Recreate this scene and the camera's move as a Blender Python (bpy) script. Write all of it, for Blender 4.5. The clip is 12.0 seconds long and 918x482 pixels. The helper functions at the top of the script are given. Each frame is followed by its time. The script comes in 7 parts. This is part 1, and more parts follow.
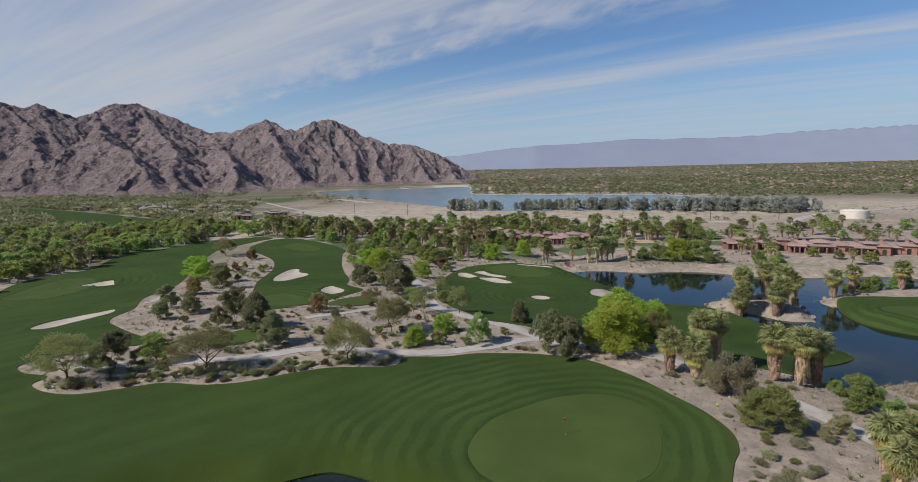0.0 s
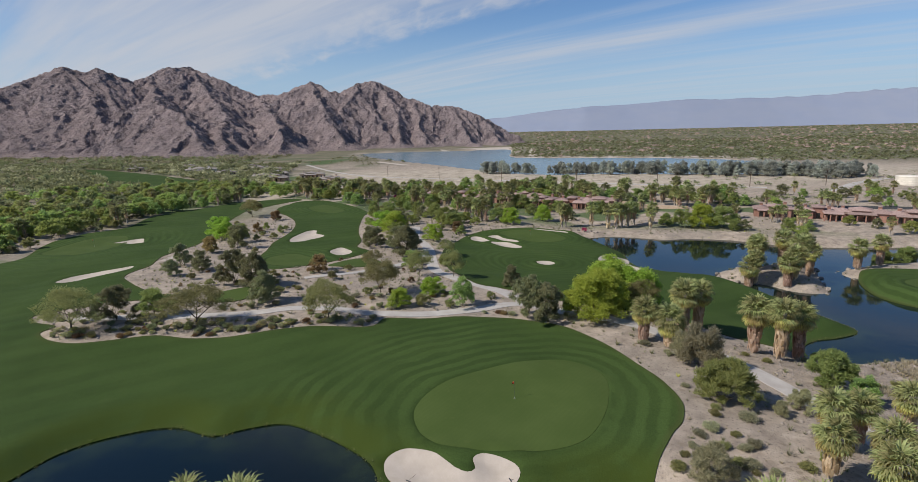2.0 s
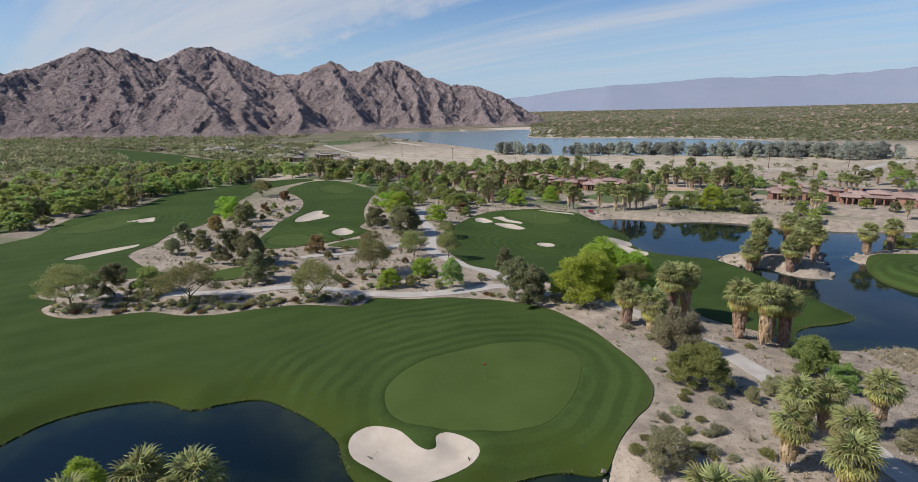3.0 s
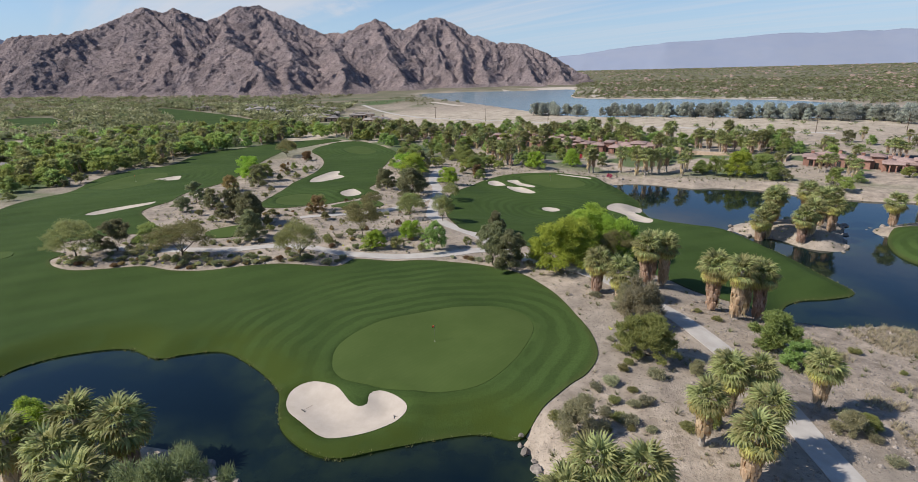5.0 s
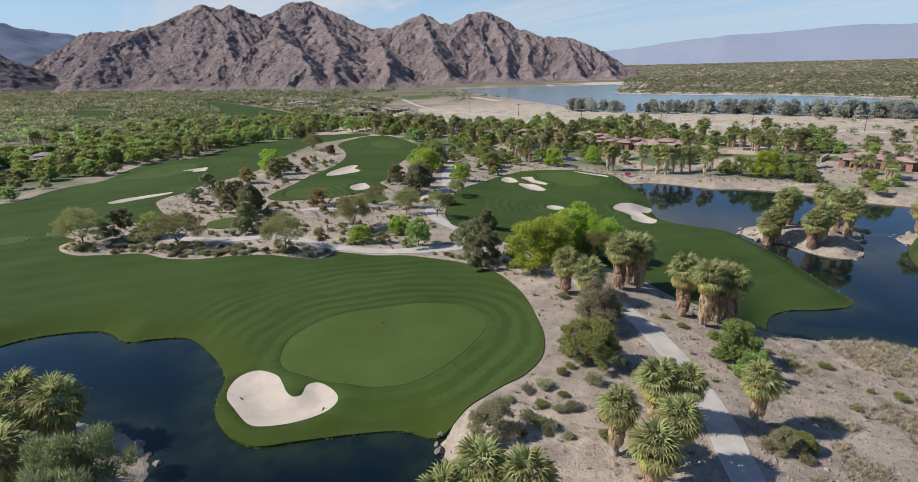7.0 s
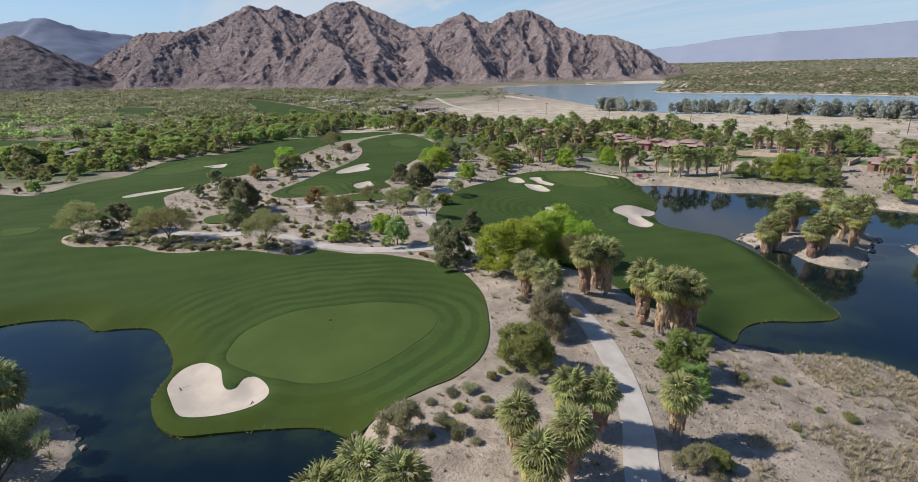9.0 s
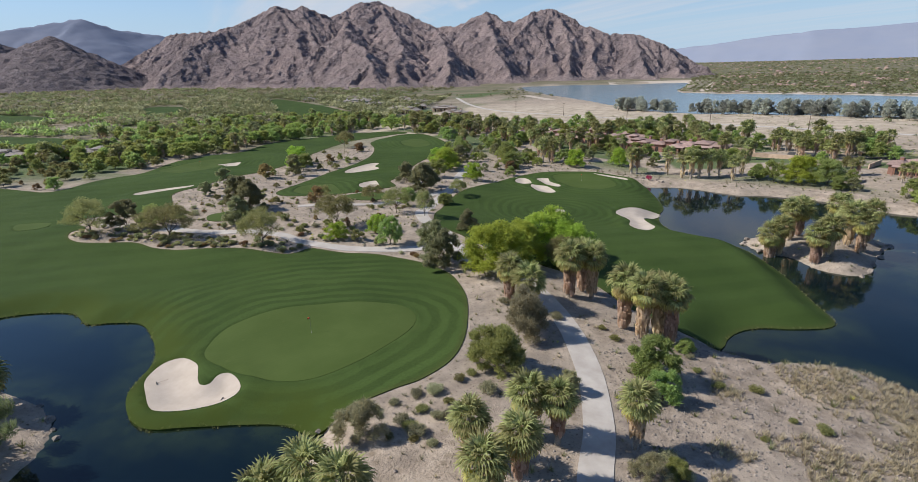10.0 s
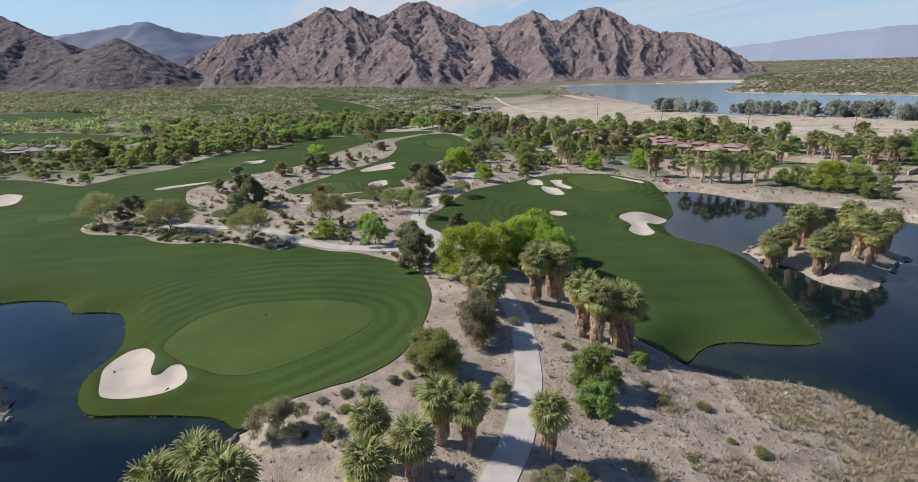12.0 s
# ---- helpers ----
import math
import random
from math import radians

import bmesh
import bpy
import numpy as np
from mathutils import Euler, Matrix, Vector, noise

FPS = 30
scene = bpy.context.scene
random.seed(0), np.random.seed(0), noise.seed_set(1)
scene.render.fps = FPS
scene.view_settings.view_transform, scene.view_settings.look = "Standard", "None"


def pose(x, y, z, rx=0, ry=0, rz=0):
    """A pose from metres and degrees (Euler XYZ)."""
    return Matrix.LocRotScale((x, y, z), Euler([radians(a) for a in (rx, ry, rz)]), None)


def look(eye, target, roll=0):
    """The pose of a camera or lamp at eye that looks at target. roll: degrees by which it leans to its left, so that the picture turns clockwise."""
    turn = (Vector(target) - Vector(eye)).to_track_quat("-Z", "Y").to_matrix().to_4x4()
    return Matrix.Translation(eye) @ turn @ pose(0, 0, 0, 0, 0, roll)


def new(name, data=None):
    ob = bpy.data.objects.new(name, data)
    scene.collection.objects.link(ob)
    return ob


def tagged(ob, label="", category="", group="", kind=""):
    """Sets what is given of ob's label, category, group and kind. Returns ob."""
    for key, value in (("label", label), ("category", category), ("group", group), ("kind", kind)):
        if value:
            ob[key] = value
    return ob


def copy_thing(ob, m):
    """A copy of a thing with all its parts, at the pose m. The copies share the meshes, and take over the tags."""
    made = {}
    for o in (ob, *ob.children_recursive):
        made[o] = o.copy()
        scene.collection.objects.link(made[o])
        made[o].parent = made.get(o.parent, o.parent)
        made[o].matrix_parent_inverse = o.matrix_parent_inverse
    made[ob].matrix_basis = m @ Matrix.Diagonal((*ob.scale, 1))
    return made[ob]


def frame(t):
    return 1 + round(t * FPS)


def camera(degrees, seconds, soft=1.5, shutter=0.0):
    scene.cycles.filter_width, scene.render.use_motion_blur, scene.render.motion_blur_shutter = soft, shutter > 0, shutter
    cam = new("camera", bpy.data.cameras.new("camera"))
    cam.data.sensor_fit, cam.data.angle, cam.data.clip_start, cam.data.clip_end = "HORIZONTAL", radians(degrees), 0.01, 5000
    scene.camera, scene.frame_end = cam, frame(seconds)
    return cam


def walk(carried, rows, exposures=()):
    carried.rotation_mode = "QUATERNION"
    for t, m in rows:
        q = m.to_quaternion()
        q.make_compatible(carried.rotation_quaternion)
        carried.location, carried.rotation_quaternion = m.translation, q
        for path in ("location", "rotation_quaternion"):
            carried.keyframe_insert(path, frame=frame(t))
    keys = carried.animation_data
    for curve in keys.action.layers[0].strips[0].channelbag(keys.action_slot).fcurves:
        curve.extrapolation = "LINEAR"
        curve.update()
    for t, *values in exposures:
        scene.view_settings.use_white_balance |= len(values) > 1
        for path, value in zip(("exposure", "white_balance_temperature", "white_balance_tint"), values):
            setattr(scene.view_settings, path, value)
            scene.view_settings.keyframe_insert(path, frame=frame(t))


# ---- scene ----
cam = camera(80.9, 12.0, 0.8)
METRES, EYE, TILT, LEAN, TURN = 70.0, 33.0, -7.5, 1.15, 0.0
ROWS = [
    (0.0, 0.0, 0.0, 0.0, 0.0, 0.0, 0.0),
    (0.5, 0.0381, -0.0004, 0.0006, 1.16, -0.92, -0.16),
    (1.0, 0.0794, -0.0002, 0.0013, 2.52, -1.9, -0.32),
    (1.5, 0.1212, 0.0011, 0.0025, 3.73, -2.93, -0.45),
    (2.0, 0.163, 0.0033, 0.0039, 4.88, -3.95, -0.62),
    (2.5, 0.2047, 0.0064, 0.0059, 6.07, -5.01, -0.77),
    (3.0, 0.2465, 0.0104, 0.0074, 7.12, -6.04, -0.88),
    (5.0, 0.412, 0.0369, 0.0152, 12.1, -10.19, -1.42),
    (5.5, 0.4525, 0.0462, 0.0181, 13.33, -10.69, -1.57),
    (6.0, 0.4927, 0.0563, 0.0203, 14.52, -10.76, -1.71),
    (6.5, 0.5332, 0.0674, 0.0226, 15.84, -10.81, -1.88),
    (7.0, 0.5735, 0.0794, 0.0249, 17.11, -10.88, -2.03),
    (9.0, 0.7306, 0.1361, 0.0358, 21.5, -11.2, -2.46),
    (9.5, 0.7689, 0.1523, 0.0388, 22.74, -11.28, -2.58),
    (10.0, 0.8067, 0.1694, 0.0422, 24.05, -11.36, -2.72),
    (10.5, 0.8443, 0.1876, 0.0455, 25.26, -11.43, -2.84),
    (11.0, 0.8812, 0.2065, 0.0488, 26.49, -11.51, -2.97),
    (11.5, 0.9177, 0.226, 0.0519, 27.72, -11.59, -3.08),
    (12.0, 0.9541, 0.2468, 0.056, 28.97, -11.69, -3.17),
]
EXPOSURES = [(0.0, 0.27), (1.5, 0.35), (3.0, 0.49), (5.0, 0.64), (12.0, 0.64)]
walk(cam, [(t, pose(0, 0, EYE, TILT, LEAN, TURN) @ pose(METRES * x, METRES * y, METRES * z, 90 + pitch, roll, yaw)) for t, x, y, z, yaw, pitch, roll in ROWS], EXPOSURES)

# ---------------------------------------------------------------- light
SUN_WAY = Vector((0.90, 0.36, -0.86)).normalized()
sun = new("sun", bpy.data.lights.new("sun", "SUN"))
sun.data.energy, sun.data.angle, sun.data.color = 4.0, radians(0.6), (1.0, 0.94, 0.86)
sun.matrix_world = look((0, 0, 200), Vector((0, 0, 200)) + SUN_WAY)


def link(nt, a, b):
    nt.links.new(a, b)


def node(nt, kind, **inputs):
    n = nt.nodes.new(kind)
    for key, value in inputs.items():
        if key.startswith("_"):
            continue
        n.inputs[key].default_value = value
    return n


def make_world():
    world = bpy.data.worlds.new("sky")
    scene.world = world
    world.use_nodes = True
    nt = world.node_tree
    nt.nodes.clear()
    out = nt.nodes.new("ShaderNodeOutputWorld")
    bg = nt.nodes.new("ShaderNodeBackground")
    sky = nt.nodes.new("ShaderNodeTexSky")
    sky.sky_type, sky.sun_disc = "NISHITA", False
    sky.sun_elevation = math.asin(-SUN_WAY.z)
    sky.sun_rotation = math.atan2(-SUN_WAY.x, -SUN_WAY.y) % (2 * math.pi)
    sky.altitude, sky.air_density, sky.dust_density, sky.ozone_density = 50, 1.0, 0.5, 3.0
    co = nt.nodes.new("ShaderNodeTexCoord")
    sep = nt.nodes.new("ShaderNodeSeparateXYZ")
    link(nt, co.outputs["Generated"], sep.inputs[0])
    # thin high cloud laid on a flat layer, drawn out along one wind
    lift = nt.nodes.new("ShaderNodeMath")
    lift.operation = "ADD"
    link(nt, sep.outputs["Z"], lift.inputs[0])
    lift.inputs[1].default_value = 0.10
    flat = nt.nodes.new("ShaderNodeVectorMath")
    flat.operation = "DIVIDE"
    both = nt.nodes.new("ShaderNodeCombineXYZ")
    for k in range(3):
        link(nt, lift.outputs[0], both.inputs[k])
    link(nt, co.outputs["Generated"], flat.inputs[0])
    link(nt, both.outputs[0], flat.inputs[1])

    def cloud(turn, scale, seed, low, high, detail):
        mp = nt.nodes.new("ShaderNodeMapping")
        mp.inputs["Rotation"].default_value = (0, 0, radians(turn))
        mp.inputs["Scale"].default_value = scale
        mp.inputs["Location"].default_value = (seed, seed * 0.37, 0)
        mp.vector_type = "TEXTURE"
        link(nt, flat.outputs[0], mp.inputs["Vector"])
        nz = node(nt, "ShaderNodeTexNoise", Scale=1.0, Detail=detail, Roughness=0.55)
        nz.inputs["Distortion"].default_value = 0.25
        link(nt, mp.outputs[0], nz.inputs["Vector"])
        mr = node(nt, "ShaderNodeMapRange")
        mr.inputs["From Min"].default_value, mr.inputs["From Max"].default_value = low, high
        mr.interpolation_type = "SMOOTHSTEP"
        link(nt, nz.outputs["Fac"], mr.inputs["Value"])
        return mr.outputs["Result"]

    def math_node(op, a, b=0.0):
        m = nt.nodes.new("ShaderNodeMath")
        m.operation = op
        for k, value in enumerate((a, b)):
            if isinstance(value, (int, float)):
                m.inputs[k].default_value = value
            else:
                link(nt, value, m.inputs[k])
        return m.outputs[0]

    def slope(value, a, b, top=1.0):
        mr = node(nt, "ShaderNodeMapRange")
        mr.inputs["From Min"].default_value, mr.inputs["From Max"].default_value = a, b
        mr.inputs["To Max"].default_value = top
        mr.interpolation_type = "SMOOTHSTEP"
        link(nt, value, mr.inputs["Value"])
        return mr.outputs["Result"]

    # a broad sheet and a thin trail, both drawn out along the high wind
    flow = cloud(CLOUD_TURN, (0.45, 5.0, 1), 3.1, 0.25, 0.75, 5)
    wisps = cloud(CLOUD_TURN + 5, (0.22, 2.2, 1), 7.7, 0.34, 0.66, 7)
    flakes = cloud(CLOUD_TURN - 30, (0.16, 0.4, 1), 5.2, 0.38, 0.66, 6)
    parts = nt.nodes.new("ShaderNodeSeparateXYZ")
    link(nt, flat.outputs[0], parts.inputs[0])
    across = math_node("ADD", math_node("MULTIPLY", parts.outputs[0], 0.6), math_node("MULTIPLY", parts.outputs[1], 0.8))
    across = math_node("ADD", across, math_node("MULTIPLY", math_node("SUBTRACT", flow, 0.5), 0.55))
    sheet_cover = math_node("MULTIPLY", slope(across, 0.45, 1.1), slope(across, 2.75, 1.7))
    along = math_node("SUBTRACT", math_node("MULTIPLY", parts.outputs[0], 0.8), math_node("MULTIPLY", parts.outputs[1], 0.6))
    sheet_cover = math_node("MULTIPLY", sheet_cover, slope(along, -0.5, -1.5))
    sheet_cover = math_node("MULTIPLY", sheet_cover, math_node("ADD", 0.66, math_node("MULTIPLY", wisps, 0.34)))
    trail = math_node("MULTIPLY", slope(across, 3.05, 3.5, 0.75), slope(across, 4.1, 3.65))
    trail = math_node("MULTIPLY", trail, math_node("ADD", 0.45, math_node("MULTIPLY", wisps, 0.55)))
    low_veil = math_node("MULTIPLY", slope(across, 3.4, 4.6, 0.35), wisps)
    scales_cover = math_node("MULTIPLY", math_node("MULTIPLY", slope(across, 1.9, 2.3, 0.45), slope(across, 2.9, 2.4)), flakes)
    m3 = nt.nodes.new("ShaderNodeMath")
    m3.operation, m3.use_clamp = "ADD", True
    link(nt, math_node("MAXIMUM", sheet_cover, trail), m3.inputs[0])
    link(nt, math_node("MAXIMUM", low_veil, scales_cover), m3.inputs[1])
    fade = node(nt, "ShaderNodeMapRange")
    fade.inputs["From Min"].default_value, fade.inputs["From Max"].default_value = 0.0, 0.07
    fade.inputs["To Max"].default_value = 0.85
    link(nt, sep.outputs["Z"], fade.inputs["Value"])
    m4 = nt.nodes.new("ShaderNodeMath")
    m4.operation, m4.use_clamp = "MULTIPLY", True
    link(nt, m3.outputs[0], m4.inputs[0])
    link(nt, fade.outputs[0], m4.inputs[1])
    mix = nt.nodes.new("ShaderNodeMix")
    mix.data_type = "RGBA"
    link(nt, m4.outputs[0], mix.inputs["Factor"])
    tint = nt.nodes.new("ShaderNodeMix")
    tint.data_type, tint.blend_type = "RGBA", "MULTIPLY"
    tint.inputs["Factor"].default_value = 1.0
    link(nt, sky.outputs[0], tint.inputs["A"])
    tint.inputs["B"].default_value = (0.66, 0.80, 0.97, 1)
    # pale dust haze low over the valley
    low = node(nt, "ShaderNodeMapRange")
    low.inputs["From Min"].default_value, low.inputs["From Max"].default_value = 0.0, 0.22
    low.inputs["To Min"].default_value, low.inputs["To Max"].default_value = 0.9, 0.0
    low.interpolation_type = "SMOOTHSTEP"
    link(nt, sep.outputs["Z"], low.inputs["Value"])
    haze = nt.nodes.new("ShaderNodeMix")
    haze.data_type = "RGBA"
    link(nt, low.outputs[0], haze.inputs["Factor"])
    link(nt, tint.outputs["Result"], haze.inputs["A"])
    haze.inputs["B"].default_value = HAZE_COLOUR
    link(nt, haze.outputs["Result"], mix.inputs["A"])
    mix.inputs["B"].default_value = CLOUD_COLOUR
    link(nt, mix.outputs["Result"], bg.inputs["Color"])
    bg.inputs["Strength"].default_value = SKY_STRENGTH
    link(nt, bg.outputs[0], out.inputs["Surface"])


CLOUD_TURN, CLOUD_COLOUR, SKY_STRENGTH = 53.0, (4.8, 5.0, 5.5, 1), 0.085
HAZE_COLOUR = (3.5, 4.6, 5.9, 1)
make_world()

# ---------------------------------------------------------------- noise and shape helpers
_rs = np.random.RandomState(11)
PERM = np.concatenate([_rs.permutation(512)] * 3)
GRAD = np.stack([np.cos(np.linspace(0, 2 * np.pi, 64, endpoint=False)), np.sin(np.linspace(0, 2 * np.pi, 64, endpoint=False))], 1)


def perlin(x, y, seed=0):
    """Smooth noise in about -0.7 to 0.7, one lump a unit."""
    x, y = np.asarray(x, float) + 1000.3 + seed * 17.7, np.asarray(y, float) + 1000.7 + seed * 31.1
    xi, yi = np.floor(x).astype(int), np.floor(y).astype(int)
    xf, yf = x - xi, y - yi
    u, v = xf**3 * (xf * (6 * xf - 15) + 10), yf**3 * (yf * (6 * yf - 15) + 10)

    def corner(i, j):
        g = GRAD[PERM[(PERM[(xi + i) & 511] + yi + j) & 511] & 63]
        return g[..., 0] * (xf - i) + g[..., 1] * (yf - j)

    a, b = corner(0, 0) * (1 - u) + corner(1, 0) * u, corner(0, 1) * (1 - u) + corner(1, 1) * u
    return a * (1 - v) + b * v


def fbm(x, y, octaves=4, seed=0, gain=0.5):
    total, amp = 0, 1.0
    for k in range(octaves):
        total = total + amp * perlin(x * 2**k, y * 2**k, seed + k)
        amp *= gain
    return total


def ridged(x, y, octaves=5, seed=0, gain=0.5):
    total, amp = 0, 1.0
    for k in range(octaves):
        total = total + amp * (1 - 2.2 * np.abs(perlin(x * 2**k, y * 2**k, seed + k)))
        amp *= gain
    return total


def ease(a, b, v):
    k = np.clip((np.asarray(v, float) - a) / (b - a), 0, 1)
    return k * k * (3 - 2 * k)


def spline(points, step=1.0):
    """A closed smooth outline through the points, at about even steps."""
    p = np.array(points, float)
    a, b, c, d = np.roll(p, 1, 0), p, np.roll(p, -1, 0), np.roll(p, -2, 0)
    out = []
    for i in range(len(p)):
        n = max(2, int(np.hypot(*(c[i] - b[i])) / step))
        t = np.linspace(0, 1, n, endpoint=False)[:, None]
        out.append(0.5 * (2 * b[i] + (c[i] - a[i]) * t + (2 * a[i] - 5 * b[i] + 4 * c[i] - d[i]) * t**2 + (3 * b[i] - a[i] - 3 * c[i] + d[i]) * t**3))
    return np.concatenate(out)


def open_spline(points, step=1.0):
    p = np.array(points, float)
    q = np.concatenate([[2 * p[0] - p[1]], p, [2 * p[-1] - p[-2]]])
    out = []
    for i in range(len(p) - 1):
        a, b, c, d = q[i : i + 4]
        n = max(2, int(np.hypot(*(c - b)[:2]) / step))
        t = np.linspace(0, 1, n, endpoint=False)[:, None]
        out.append(0.5 * (2 * b + (c - a) * t + (2 * a - 5 * b + 4 * c - d) * t**2 + (3 * b - a - 3 * c + d) * t**3))
    return np.concatenate(out + [p[-1:]])


def signed(x, y, poly, reach=30.0):
    """Distance to an outline, below nought inside it; reach where it is farther off than that outside its box."""
    x, y = np.asarray(x, float), np.asarray(y, float)
    shape, x, y = x.shape, x.ravel(), y.ravel()
    res = np.full(x.shape, float(reach))
    lo, hi = poly.min(0) - reach, poly.max(0) + reach
    near = np.nonzero((x > lo[0]) & (x < hi[0]) & (y > lo[1]) & (y < hi[1]))[0]
    px, py = x[near], y[near]
    best, inside = np.full(px.shape, 1e18), np.zeros(px.shape, bool)
    for (ax, ay), (bx, by) in zip(poly, np.roll(poly, -1, 0)):
        dx, dy = bx - ax, by - ay
        t = np.clip(((px - ax) * dx + (py - ay) * dy) / (dx * dx + dy * dy + 1e-12), 0, 1)
        best = np.minimum(best, (px - ax - t * dx) ** 2 + (py - ay - t * dy) ** 2)
        if ay != by:
            inside ^= ((ay > py) != (by > py)) & (px < dx * (py - ay) / dy + ax)
    best = np.sqrt(best)
    res[near] = np.where(inside, -best, np.minimum(best, reach))
    return res.reshape(shape)

# ---------------------------------------------------------------- materials
def material(name, rough=0.9, spec=0.3, metal=0.0):
    m = bpy.data.materials.new(name)
    m.use_nodes = True
    nt = m.node_tree
    b = nt.nodes["Principled BSDF"]
    b.inputs["Roughness"].default_value, b.inputs["Metallic"].default_value = rough, metal
    b.inputs["Specular IOR Level"].default_value = spec
    return m, nt, b


def coords(nt):
    return nt.nodes.new("ShaderNodeTexCoord").outputs["Object"]


def noise_of(nt, scale, detail=4, rough=0.6, vec=None, stretch=None, distort=0.0):
    n = node(nt, "ShaderNodeTexNoise", Scale=scale, Detail=detail, Roughness=rough, Distortion=distort)
    vec = vec or coords(nt)
    if stretch:
        mp = nt.nodes.new("ShaderNodeMapping")
        mp.inputs["Scale"].default_value = stretch
        link(nt, vec, mp.inputs["Vector"])
        vec = mp.outputs[0]
    link(nt, vec, n.inputs["Vector"])
    return n.outputs["Fac"]


def ramp(nt, fac, *stops):
    r = nt.nodes.new("ShaderNodeValToRGB")
    e = r.color_ramp.elements
    while len(e) < len(stops):
        e.new(0.5)
    for el, (at, col) in zip(e, stops):
        el.position, el.color = at, (*col, 1) if len(col) == 3 else col
    link(nt, fac, r.inputs[0])
    return r.outputs[0]


def mixed(nt, fac, a, b, mode="MIX"):
    m = nt.nodes.new("ShaderNodeMix")
    m.data_type, m.blend_type = "RGBA", mode
    for value, key in ((fac, "Factor"), (a, "A"), (b, "B")):
        if isinstance(value, (int, float)):
            m.inputs[key].default_value = value
        elif isinstance(value, tuple):
            m.inputs[key].default_value = (*value, 1)
        else:
            link(nt, value, m.inputs[key])
    return m.outputs["Result"]


def calc(nt, op, a, b=0.0, c=None):
    m = nt.nodes.new("ShaderNodeMath")
    m.operation = op
    for k, value in enumerate((a, b) if c is None else (a, b, c)):
        if isinstance(value, (int, float)):
            m.inputs[k].default_value = value
        else:
            link(nt, value, m.inputs[k])
    return m.outputs[0]


def span(nt, value, a, b, lo=0.0, hi=1.0):
    m = node(nt, "ShaderNodeMapRange")
    m.inputs["From Min"].default_value, m.inputs["From Max"].default_value = a, b
    m.inputs["To Min"].default_value, m.inputs["To Max"].default_value = lo, hi
    m.interpolation_type = "SMOOTHSTEP"
    link(nt, value, m.inputs["Value"])
    return m.outputs["Result"]


def attribute(nt, name):
    a = nt.nodes.new("ShaderNodeAttribute")
    a.attribute_name = name
    return a.outputs["Fac"]


def bump(nt, b, height, strength=0.5, distance=0.1):
    n = node(nt, "ShaderNodeBump", Strength=strength, Distance=distance)
    link(nt, height, n.inputs["Height"])
    link(nt, n.outputs[0], b.inputs["Normal"])


def base_colour(nt, b, out):
    link(nt, out, b.inputs["Base Color"])


